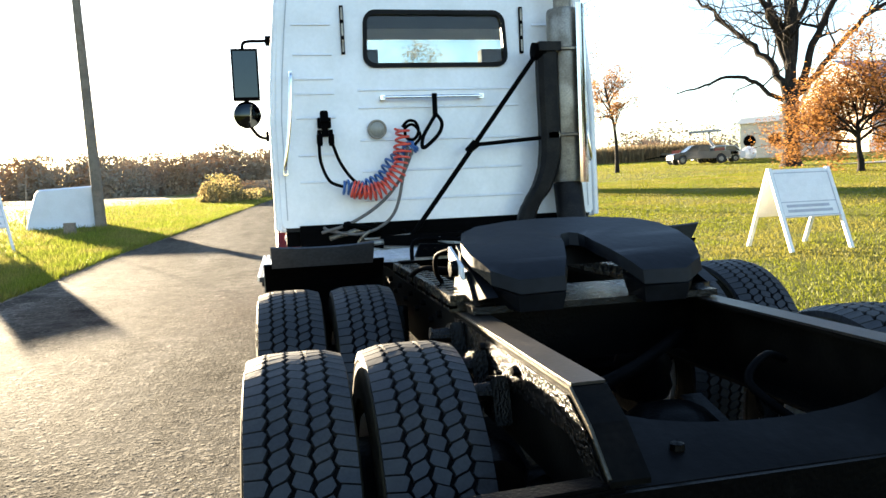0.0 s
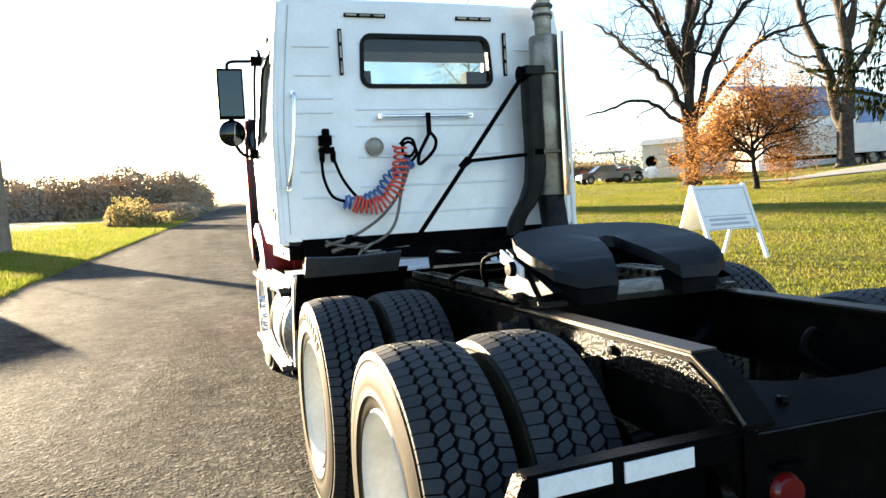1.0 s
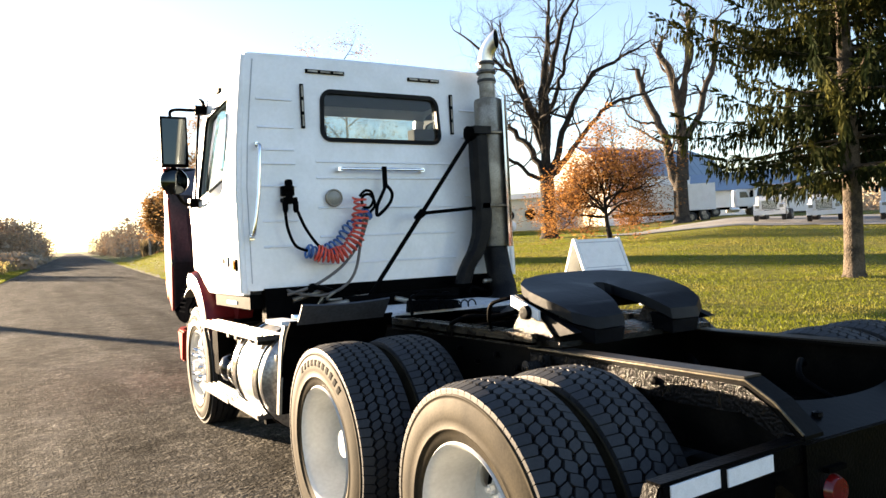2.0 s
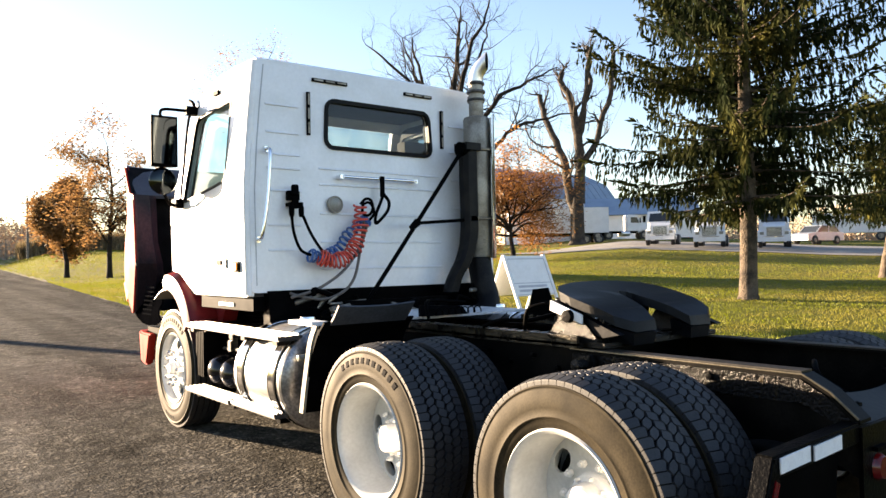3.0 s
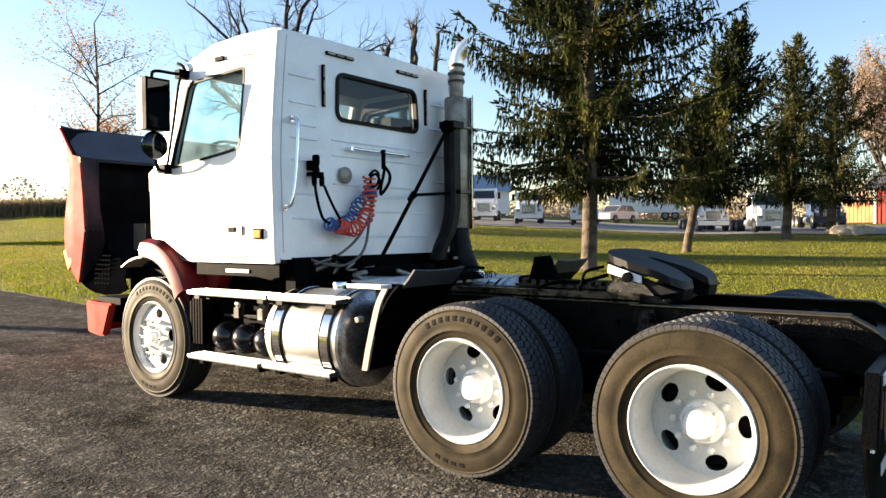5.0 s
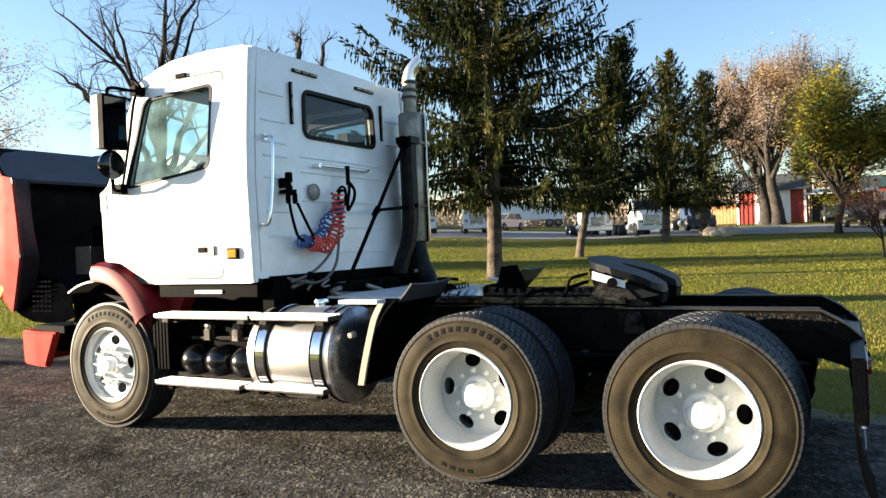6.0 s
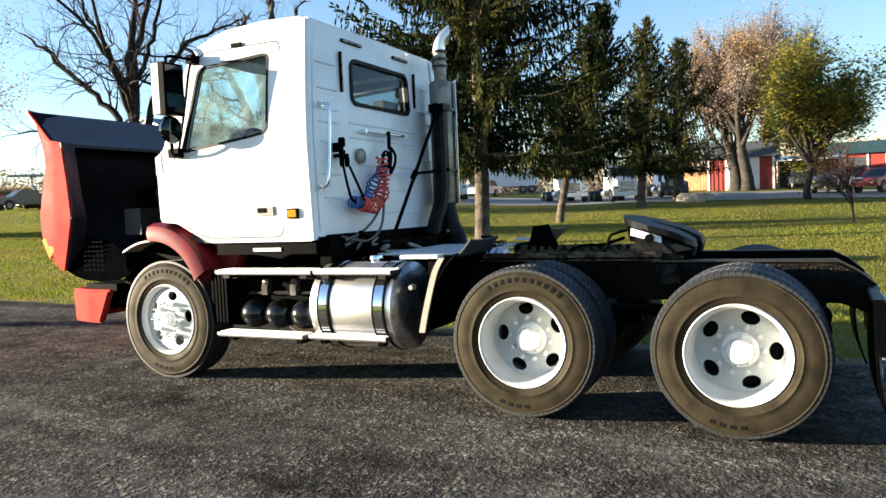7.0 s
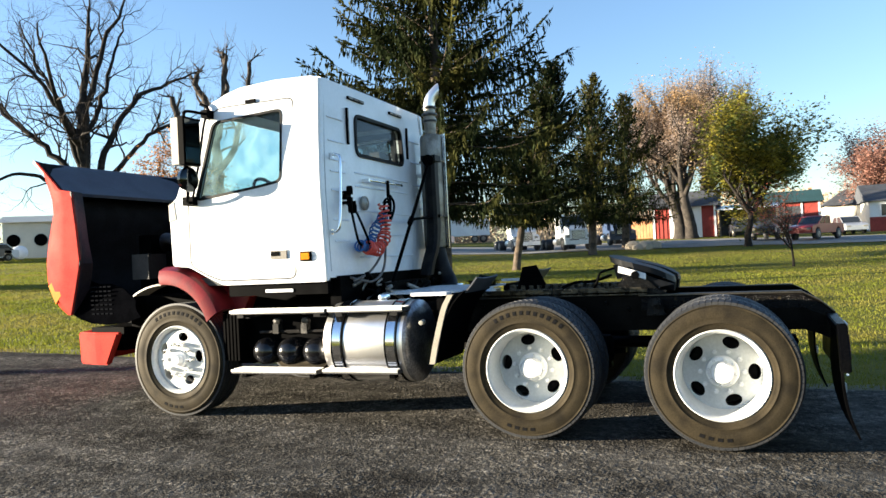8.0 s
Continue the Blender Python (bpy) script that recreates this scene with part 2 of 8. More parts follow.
def asphalt_material():
    """Dark binder with proud stone chips in worn patches, long wear streaks and darker stains."""
    m = material("worn_asphalt", (0.067, 0.0615, 0.0525), 0.88, 0, 0.3, 0.7, 190, 0.4, 0.004, second=(0.090, 0.0825, 0.0705), mix=(0.35, 0.65), spec=0.015)
    n, l = m.node_tree.nodes, m.node_tree.links
    b = n["Principled BSDF"]
    co = n["Texture Coordinate"].outputs["Object"]

    def noise_tex(scale, detail, rough, lo, hi, out_lo, out_hi, stretch=None):
        t, r = n.new("ShaderNodeTexNoise"), n.new("ShaderNodeMapRange")
        t.inputs["Scale"].default_value, t.inputs["Detail"].default_value, t.inputs["Roughness"].default_value = scale, detail, rough
        src = co
        if stretch:
            mp = n.new("ShaderNodeMapping")
            mp.inputs["Scale"].default_value = stretch
            l.new(co, mp.inputs["Vector"])
            src = mp.outputs[0]
        l.new(src, t.inputs["Vector"])
        for k, v in zip((1, 2, 3, 4), (lo, hi, out_lo, out_hi)):
            r.inputs[k].default_value = v
        l.new(t.outputs["Fac"], r.inputs[0])
        return r.outputs[0]

    def math_node(op, x, y):
        t = n.new("ShaderNodeMath")
        t.operation = op
        for k, v in ((0, x), (1, y)):
            if isinstance(v, float):
                t.inputs[k].default_value = v
            else:
                l.new(v, t.inputs[k])
        return t.outputs[0]

    patch = noise_tex(1.6, 7, 0.65, 0.40, 0.58, 0.0, 1.0)
    tone = math_node("MULTIPLY", noise_tex(1.0, 5, 0.5, 0.36, 0.64, 0.68, 1.36, (1.5, 0.16, 1.0)), noise_tex(0.9, 6, 0.5, 0.55, 0.68, 1.0, 0.6))
    tone = math_node("MULTIPLY", tone, noise_tex(22, 9, 0.8, 0.38, 0.62, 0.66, 1.34))
    tone = math_node("MULTIPLY", tone, noise_tex(4.5, 6, 0.7, 0.36, 0.64, 0.60, 1.42))
    tone = math_node("MULTIPLY", tone, math_node("SUBTRACT", 1.15, math_node("MULTIPLY", patch, 0.35)))
    height = None
    for scale, share in ((27, 1.1), (52, 0.9), (95, 0.6)):
        vor = n.new("ShaderNodeTexVoronoi")
        vor.inputs["Scale"].default_value = scale
        l.new(co, vor.inputs["Vector"])
        sep, pick = n.new("ShaderNodeSeparateColor"), n.new("ShaderNodeMapRange")
        l.new(vor.outputs["Color"], sep.inputs[0])
        pick.inputs[1].default_value, pick.inputs[2].default_value = 0.58, 0.72
        l.new(sep.outputs[0], pick.inputs[0])
        stone = math_node("MULTIPLY", pick.outputs[0], math_node("ADD", math_node("MULTIPLY", patch, 0.75), 0.25))
        dome = math_node("MULTIPLY", stone, math_node("SUBTRACT", 0.8, vor.outputs["Distance"]))
        dome = math_node("MULTIPLY", dome, share)
        height = dome if height is None else math_node("ADD", height, dome)
        shade = math_node("MULTIPLY", math_node("MULTIPLY", stone, sep.outputs[1]), 1.1 * share)
        tone = math_node("MULTIPLY", tone, math_node("ADD", shade, 0.89))
    mul = n.new("ShaderNodeMixRGB")
    mul.blend_type = "MULTIPLY"
    mul.inputs[0].default_value = 1
    l.new(b.inputs["Base Color"].links[0].from_socket, mul.inputs[1])
    l.new(tone, mul.inputs[2])
    l.new(mul.outputs[0], b.inputs["Base Color"])
    bp = n.new("ShaderNodeBump")
    bp.inputs["Strength"].default_value, bp.inputs["Distance"].default_value = 1.0, 0.024
    l.new(height, bp.inputs["Height"])
    l.new(n["Bump"].outputs[0], bp.inputs["Normal"])
    l.new(bp.outputs[0], b.inputs["Normal"])
    return m


ASPHALT = asphalt_material()
GRAVEL = material("pale_gravel", (0.238, 0.224, 0.203), 0.9, 0, 0.25, 0.3, 25, 0.5, 0.03)
LAWN = material("mown_lawn", (0.1012, 0.1037, 0.009614), 0.85, 0, 0.16, 0.22, 22, 0.6, 0.10, second=(0.1265, 0.1113, 0.01822), mix=(0.38, 0.66), spec=0.15)
BLADE = material("grass_blades", (0.1524, 0.1706, 0.01234), 0.6, 0, 0.2, 0.5, 9, 0, second=(0.2104, 0.1887, 0.03266), rnd=0.10, lucent=0.42, spec=0.2)
VERGEBLADE = material("lush_verge_blades", (0.1424, 0.1722, 0.02252), 0.6, 0, 0.25, 0.9, 9, 0, second=(0.1987, 0.1822, 0.04968), rnd=0.35, lucent=0.52, spec=0.2)
BROWNLEAF = material("brown_oak_leaves", (0.27, 0.1425, 0.05625), 0.7, 0, 0.2, 0.5, 9, 0, second=(0.1875, 0.1125, 0.045), rnd=0.4, lucent=0.45)
LOPBARK = material("weathered_brown_bark", (0.068, 0.0544, 0.0432), 0.9, 0, 0.35, 2.5, 22, 0.9, 0.05, second=(0.04, 0.0328, 0.0272), spec=0.2)
SOIL = material("dry_verge_soil", (0.154, 0.119, 0.077), 0.9, 0, 0.3, 1.2, 30, 0.6, 0.03, second=(0.098, 0.098, 0.042))
FIELD = material("harvested_field", (0.195, 0.1312, 0.06375), 0.95, 0, 0.2, 0.12, 3, 0.5, 0.1, second=(0.1425, 0.1013, 0.05625), spec=0.1)
CORN = material("dry_corn", (0.195, 0.1425, 0.075), 0.9, 0, 0.25, 0.5, 6, 0, rnd=0.35, lucent=0.3)
BARK = material("dark_bark", (0.016, 0.013, 0.011), 0.9, 0, 0.35, 2.5, 22, 0.9, 0.05, second=(0.03, 0.025, 0.02), spec=0.2)
GREYBARK = material("grey_bark", (0.032, 0.027, 0.023), 0.9, 0, 0.35, 2.5, 22, 0.9, 0.05, second=(0.055, 0.046, 0.038), spec=0.2)
SPRUCEBARK = material("pale_spruce_bark", (0.1125, 0.08625, 0.06375), 0.9, 0, 0.3, 3, 26, 1.0, 0.06, second=(0.045, 0.036, 0.0285), spec=0.2)
# second colour: olive of sunlit tips, painted in patches over the needles
NEEDLES = material("spruce_needles", (0.015, 0.021, 0.0075), 0.8, 0, 0.3, 0.35, 7, 0, second=(0.092, 0.083, 0.02), mix=(0.47, 0.72), rnd=0.45, lucent=0.2, spec=0.05)
ORANGELEAF = material("orange_autumn_leaves", (0.36, 0.17, 0.05), 0.6, 0, 0.2, 0.7, 9, 0, second=(0.2, 0.085, 0.028), rnd=0.4, lucent=0.5)
YELLOWLEAF = material("yellow_green_leaves", (0.215, 0.18, 0.016), 0.6, 0, 0.2, 0.9, 9, 0, second=(0.062, 0.088, 0.015), mix=(0.44, 0.6), rnd=0.35, lucent=0.33)
PALELEAF = material("fading_peach_leaves", (0.37, 0.235, 0.11), 0.7, 0, 0.15, 0.10, 9, 0, second=(0.33, 0.265, 0.23), mix=(0.42, 0.56), rnd=0.3, lucent=0.4)
REDLEAF = material("reddish_leaves", (0.36, 0.19, 0.145), 0.7, 0, 0.2, 0.4, 9, 0, rnd=0.3, lucent=0.4)
DULLLEAF = material("brown_woodland_leaves", (0.285, 0.2325, 0.1725), 0.9, 0, 0.15, 0.08, 2, 0, second=(0.3225, 0.21, 0.1275), rnd=0.05, lucent=0.06, spec=0.05)
REED = material("dry_reeds", (0.33, 0.2475, 0.1125), 0.8, 0, 0.2, 1, 9, 0, second=(0.21, 0.18, 0.0675), rnd=0.35, lucent=0.45)
POLEWOOD = material("weathered_pole_wood", (0.20, 0.165, 0.13), 0.9, 0, 0.25, 3, 40, 0.5, 0.01)
SIGNW = material("white_painted_board", (0.78, 0.79, 0.80), 0.5, 0, 0.05, 6, 60, 0.1)
SIGNTXT = material("faded_grey_print", (0.42, 0.45, 0.52), 0.6, 0, 0.1, 9, 60, 0.05)
CREAMW = material("cream_building_wall", (0.595, 0.561, 0.4675), 0.7, 0, 0.06, 0.8, 12, 0.1)
BLUEROOF = material("blue_grey_metal_roof", (0.208, 0.288, 0.368), 0.5, 0.2, 0.08, 0.6, 14, 0.1)
REDWALL = material("red_barn_boards", (0.315, 0.04125, 0.03), 0.7, 0, 0.2, 1.5, 18, 0.2)
DARKROOF = material("dark_shingle_roof", (0.06, 0.065, 0.075), 0.85, 0, 0.2, 2, 20, 0.3)
FARWHITE = material("white_truck_paint", (0.76, 0.77, 0.78), 0.35, 0, 0.06, 1.5, 30, 0.05, coat=0.3)
FARBLUE = material("dark_blue_truck_paint", (0.03, 0.05, 0.10), 0.35, 0, 0.1, 1.5, 30, 0.05)
FARGLASS = material("dark_far_glass", (0.03, 0.035, 0.04), 0.1, 0, 0.1, 4, 30, 0)
ROCK = material("field_stones", (0.40, 0.34, 0.26), 0.9, 0, 0.2, 3, 20, 0.5, 0.03)
PALEPLAST = material("pale_plastic_hutch", (0.62, 0.68, 0.74), 0.5, 0, 0.06, 2, 30, 0.05)
WOODY = material("orange_stained_fence", (0.40, 0.19, 0.08), 0.8, 0, 0.2, 1.5, 20, 0.1)


# ---------------------------------------------------------------- mesh tools
def part(name, bm, mat, parent=None, label="", smooth=False, bevel=0.0):
    """Link a bmesh as one mesh object under parent."""
    if bevel:
        bmesh.ops.bevel(bm, geom=[e for e in bm.edges if e.calc_face_angle(0) > 0.6], offset=bevel, segments=2, affect="EDGES", clamp_overlap=True)
    bmesh.ops.recalc_face_normals(bm, faces=bm.faces)
    me = bpy.data.meshes.new(name)
    bm.to_mesh(me)
    bm.free()
    me.materials.append(mat)
    return place(name, me, parent, label, smooth)


def place(name, me, parent=None, label="", smooth=False, m=None):
    if smooth:
        me.polygons.foreach_set("use_smooth", [True] * len(me.polygons))
        if smooth != 2:
            me.set_sharp_from_angle(angle=radians(38))
    ob = new(name, me)
    if parent:
        ob.parent = parent
    if m is not None:
        ob.matrix_basis = m
    if label:
        ob["label"] = label
    return ob


def pymesh(name, verts, faces, mat):
    me = bpy.data.meshes.new(name)
    me.from_pydata(verts, [], faces)
    me.materials.append(mat)
    me.update()
    return me


def thing(name, loc, label, category, group="", kind="", rz=0.0):
    e = new(name)
    e.matrix_basis = pose(*loc, 0, 0, rz)
    e.empty_display_size = 0.2
    return tagged(e, label, category, group, kind)


def box(bm, x0, x1, y0, y1, z0, z1, m=None):
    v = [bm.verts.new((x, y, z)) for x in (x0, x1) for y in (y0, y1) for z in (z0, z1)]
    for f in ((0, 1, 3, 2), (4, 6, 7, 5), (0, 4, 5, 1), (2, 3, 7, 6), (0, 2, 6, 4), (1, 5, 7, 3)):
        bm.faces.new([v[i] for i in f])
    if m is not None:
        bmesh.ops.transform(bm, matrix=m, verts=v)
    return v


def hull6(bm, a, b):
    """A solid between two quads a and b (four points each, same order)."""
    va, vb = [bm.verts.new(p) for p in a], [bm.verts.new(p) for p in b]
    bm.faces.new(va)
    bm.faces.new(vb[::-1])
    for i in range(len(va)):
        j = (i + 1) % len(va)
        bm.faces.new((va[j], va[i], vb[i], vb[j]))
    return va + vb


def prism(bm, pts, vec):
    """A polygon pts pushed along vec."""
    return hull6(bm, pts, [Vector(p) + Vector(vec) for p in pts])


def frames_along(pts):
    pts = [Vector(p) for p in pts]
    out, ref = [], Vector((0.13, 0.31, 0.94))
    for i, p in enumerate(pts):
        d = (pts[min(i + 1, len(pts) - 1)] - pts[max(i - 1, 0)]).normalized()
        a = ref - d * ref.dot(d)
        if a.length < 1e-4:
            a = d.orthogonal()
        a.normalize()
        ref = a
        out.append((p, a, d.cross(a)))
    return out


def tube(bm, pts, r, seg=8, caps=True, closed=False):
    """A round bar along pts; r: one radius or one per point."""
    rings = []
    fr = frames_along(pts)
    for i, (p, a, b) in enumerate(fr):
        ri = r[i] if isinstance(r, (list, tuple)) else r
        rings.append([bm.verts.new(p + a * (ri * math.cos(2 * math.pi * k / seg)) + b * (ri * math.sin(2 * math.pi * k / seg))) for k in range(seg)])
    for i in range(len(rings) - 1):
        for k in range(seg):
            bm.faces.new((rings[i][k], rings[i][(k + 1) % seg], rings[i + 1][(k + 1) % seg], rings[i + 1][k]))
    if caps:
        bm.faces.new(rings[0][::-1])
        bm.faces.new(rings[-1])
    return bm


def lathe(bm, prof, seg=48, m=None, closed=False, arc=1.0):
    """Turn prof, a list of (radius, along), round the x axis."""
    rings, made = [], []
    for r, a in prof:
        if r < 1e-5:
            rings.append([bm.verts.new((a, 0, 0))])
        else:
            rings.append([bm.verts.new((a, r * math.cos(2 * math.pi * k / seg), r * math.sin(2 * math.pi * k / seg))) for k in range(seg)])
        made += rings[-1]
    pairs = list(zip(rings, rings[1:])) + ([(rings[-1], rings[0])] if closed else [])
    for p, q in pairs:
        for k in range(seg):
            j = (k + 1) % seg
            if len(p) == 1 and len(q) == 1:
                continue
            if len(p) == 1:
                bm.faces.new((p[0], q[k], q[j]))
            elif len(q) == 1:
                bm.faces.new((p[k], p[j], q[0]))
            else:
                bm.faces.new((p[k], p[j], q[j], q[k]))
    if m is not None:
        bmesh.ops.transform(bm, matrix=m, verts=made)
    return made


def spline(pts, n=8):
    """Points smoothly through pts."""
    p = [Vector(q) for q in pts]
    out = []
    for i in range(len(p) - 1):
        a, b, c, d = p[max(i - 1, 0)], p[i], p[i + 1], p[min(i + 2, len(p) - 1)]
        for k in range(n):
            t = k / n
            out.append(0.5 * ((2 * b) + (c - a) * t + (2 * a - 5 * b + 4 * c - d) * t * t + (3 * b - a - 3 * c + d) * t ** 3))
    return out + [p[-1]]


def rrect(u0, u1, v0, v1, r, n=5):
    out = []
    for cu, cv, s in ((u1 - r, v1 - r, 0), (u0 + r, v1 - r, 90), (u0 + r, v0 + r, 180), (u1 - r, v0 + r, 270)):
        out += [(cu + r * math.cos(radians(s + 90 * k / n)), cv + r * math.sin(radians(s + 90 * k / n))) for k in range(n + 1)]
    return out


def rounded(pts, r, n=4):
    """A polygon with its corners rounded by about r."""
    out = []
    for i, p in enumerate(pts):
        p, a, b = Vector(p), Vector(pts[i - 1]), Vector(pts[(i + 1) % len(pts)])
        p0 = p + (a - p).normalized() * min(r, (a - p).length * 0.45)
        p1 = p + (b - p).normalized() * min(r, (b - p).length * 0.45)
        out += [tuple((1 - t) ** 2 * p0 + 2 * t * (1 - t) * p + t * t * p1) for t in (k / n for k in range(n + 1))]
    return out


def sheet(bm, outer, holes, fn, thick, cuts=()):
    """A flat panel with holes, bent by fn(u, v) into space and given thickness by the vector thick."""
    tmp = bmesh.new()
    edges = []
    for loop in (outer, *holes):
        vs = [tmp.verts.new((u, v, 0)) for u, v in loop]
        edges += [tmp.edges.new((vs[i], vs[(i + 1) % len(vs)])) for i in range(len(vs))]
    bmesh.ops.triangle_fill(tmp, use_beauty=True, use_dissolve=False, edges=edges)
    for c in cuts:
        bmesh.ops.bisect_plane(tmp, geom=tmp.verts[:] + tmp.edges[:] + tmp.faces[:], plane_co=(0, c, 0), plane_no=(0, 1, 0))
    for v in tmp.verts:
        v.co = fn(v.co.x, v.co.y)
    g = bmesh.ops.extrude_face_region(tmp, geom=tmp.faces[:])
    bmesh.ops.translate(tmp, vec=thick, verts=[e for e in g["geom"] if isinstance(e, bmesh.types.BMVert)])
    me = bpy.data.meshes.new("tmp")
    tmp.to_mesh(me)
    tmp.free()
    bm.from_mesh(me)
    bpy.data.meshes.remove(me)
    return bm


def ring_strip(bm, loop, fn, width, push):
    """A frame of that width along the outside of a loop, standing push proud."""
    c = Vector((sum(p[0] for p in loop) / len(loop), sum(p[1] for p in loop) / len(loop)))
    n = len(loop)
    inner, outer = [], []
    for i in range(n):
        p = Vector(loop[i])
        t = (Vector(loop[(i + 1) % n]) - Vector(loop[i - 1])).normalized()
        o = Vector((t.y, -t.x))
        if o.dot(p - c) < 0:
            o = -o
        inner.append(p)
        outer.append(p + o * width)
    push = Vector(push)
    A = [bm.verts.new(Vector(fn(*p))) for p in inner]
    B = [bm.verts.new(Vector(fn(*p))) for p in outer]
    C = [bm.verts.new(Vector(fn(*p)) + push) for p in outer]
    D = [bm.verts.new(Vector(fn(*p)) + push) for p in inner]
    for i in range(n):
        j = (i + 1) % n
        for a, b in ((A, B), (B, C), (C, D), (D, A)):
            bm.faces.new((a[i], a[j], b[j], b[i]))


def B():
    return bmesh.new()


# ---------------------------------------------------------------- ground and road
def soft(v):
    return 0.5 * (v + math.sqrt(v * v + 16))


def rise(az):
    """Slope of the land by compass direction, degrees from the truck's heading."""
    pts = [(-180, 0.02), (-60, 0.022), (-20, 0.025), (-2, 0.0222), (9, 0.0225), (22, 0.044), (46, 0.044), (66, 0.030), (110, 0.027), (180, 0.02)]
    for (a, ka), (b, kb) in zip(pts, pts[1:]):
        if a <= az <= b:
            return ka + (kb - ka) * (az - a) / (b - a)
    return 0.02


def land(x, y):
    d = math.hypot(x, y)
    k = rise(math.degrees(math.atan2(x, y)))
    near = min(d, 95.0)
    flat = 0.5 if abs(math.degrees(math.atan2(x, y)) - 3) > 9 else 0.95
    a = math.degrees(math.atan2(x, y))
    bank = 0.026 * min(max(d - 50.0, 0.0), 45.0) * max(0.0, min(1.0, (a - 6) / 2.5, (20 - a) / 8))
    knoll = [(45, 0.0), (52, 0.028), (63, 0.026), (72, 0.012), (90, 0.012), (97, 0.004), (101, 0.0)]
    up = 0.0
    for (a0, k0), (a1, k1) in zip(knoll, knoll[1:]):
        if a0 <= a <= a1:
            up = (k0 + (k1 - k0) * (a - a0) / (a1 - a0)) * min(max(d - 28.0, 0.0), 28.0)
    fall = 0.0145 * min(max(y, -4.0), 9.0) - 0.012
    return fall + bank + up + k * (soft(near - 11) - soft(-11.0)) + flat * k * (d - near)


def road_left(y):
    return -5.1 + (0.01 * y if y < 15 else 0.15 + 0.065 * (y - 15))


def road_right(y):
    return 1.22 + (0.03 * y if y < 0 else 0.078 * y if y < 40 else 3.12 + 0.067 * (y - 40))


def spaced(lo, hi, step, far, grow):
    v, s = [lo], step
    a = lo
    while a > -far:
        s *= grow
        a -= s
        v.insert(0, a)
    a, s = lo, step
    while a < hi:
        a += step
        v.append(a)
    while a < far:
        s *= grow
        a += s
        v.append(a)
    return v


xs, ys = spaced(-14, 26, 0.8, 3200, 1.22), spaced(-10, 34, 0.8, 3200, 1.22)
verts = [(x, y, land(x, y) - 0.03 + 0.02 * noise.noise((x * 0.35, y * 0.35, 0))) for y in ys for x in xs]
w = len(xs)
faces = [(j * w + i, j * w + i + 1, (j + 1) * w + i + 1, (j + 1) * w + i) for j in range(len(ys) - 1) for i in range(w - 1)]
tagged(place("ground", pymesh("ground", verts, faces, LAWN), smooth=2), "mown green lawn with long evening shadows across it", "ground", kind="structure")


def strip(name, edge0, edge1, y0, y1, step, n, mat, lift, wob, label, cat):
    v, f, y, rows = [], [], y0, 0
    while y <= y1:
        a = edge0(y) + wob * noise.noise((y * 0.9, 3.1, 0)) + 0.4 * wob * noise.noise((y * 4.3, 1.7, 0))
        b = edge1(y) + wob * noise.noise((y * 0.8, 9.4, 0)) + 0.4 * wob * noise.noise((y * 4.1, 5.7, 0))
        v += [(a + (b - a) * k / n, y, land(a + (b - a) * k / n, y) + lift) for k in range(n + 1)]
        rows += 1
        y += step if y < 40 else step * 10
    f = [(j * (n + 1) + i, j * (n + 1) + i + 1, (j + 1) * (n + 1) + i + 1, (j + 1) * (n + 1) + i) for j in range(rows - 1) for i in range(n)]
    return tagged(place(name, pymesh(name, v, f, mat), smooth=2), label, cat, kind="structure")


strip("verge", lambda y: road_left(y) - 0.35, lambda y: road_right(y) + 0.4, -60, 640, 0.15, 8, SOIL, -0.012, 0.3, "dry soil and gravel verge along the asphalt road", "verge")
strip("road", road_left, road_right, -60, 640, 0.15, 14, ASPHALT, 0.0, 0.12, "worn grey asphalt country road with coarse stone chips", "road")
strip("field", lambda y: -160 - y, lambda y: -9.5 - 0.16 * (y - 60), 60, 230, 1.0, 12, FIELD, 0.02, 1.0, "harvested tan stubble field beyond the grass", "field")
strip("gravel_lot", lambda y: 45.3 - 0.26 * y, lambda y: 60.5 - 0.22 * y, -45, 42, 1.0, 10, GRAVEL, 0.02, 0.8, "pale gravel truck lot behind the lawn", "gravel lot")


# grass blades along the verges and over the near lawn
def blades(name, count, area, hmin, hmax, label, mat):
    rng = np.random.default_rng(5)
    v, f = [], []
    while len(f) < count:
        x, y = area(rng)
        if x is None or road_left(y) - 0.05 < x < road_right(y) + 0.05:
            continue
        z = land(x, y) - 0.03
        h, a = rng.uniform(hmin, hmax), rng.uniform(0, 6.283)
        wd = rng.uniform(0.003, 0.008) * (1 + math.hypot(x, y) / 18)
        dx, dy, lx, ly = math.cos(a) * wd, math.sin(a) * wd, rng.normal(0, 0.4) * h, rng.normal(0, 0.4) * h
        i = len(v)
        v += [(x - dx, y - dy, z), (x + dx, y + dy, z), (x + lx, y + ly, z + h)]
        f.append((i, i + 1, i + 2))
    return tagged(place(name, pymesh(name, v, f, mat)), label, "grass", kind="stuff")


def lawn_spot(rng):
    y = rng.uniform(-14, 38)
    return road_right(y) + rng.exponential(15.0), y


def verge_spot(rng):
    y = 3 + 75 * rng.random() ** 1.7
    return road_left(y) - rng.exponential(2.2 + y * 0.05), y


def edge_spot(rng):
    y = rng.uniform(-6, 40)
    return (road_right(y) + abs(rng.normal(0, 0.22)), y) if rng.uniform() < 0.6 else (road_left(y) - abs(rng.normal(0, 0.22)), y)


blades("lawn_grass", 400000, lawn_spot, 0.02, 0.055, "short mown grass blades catching low sun", BLADE)


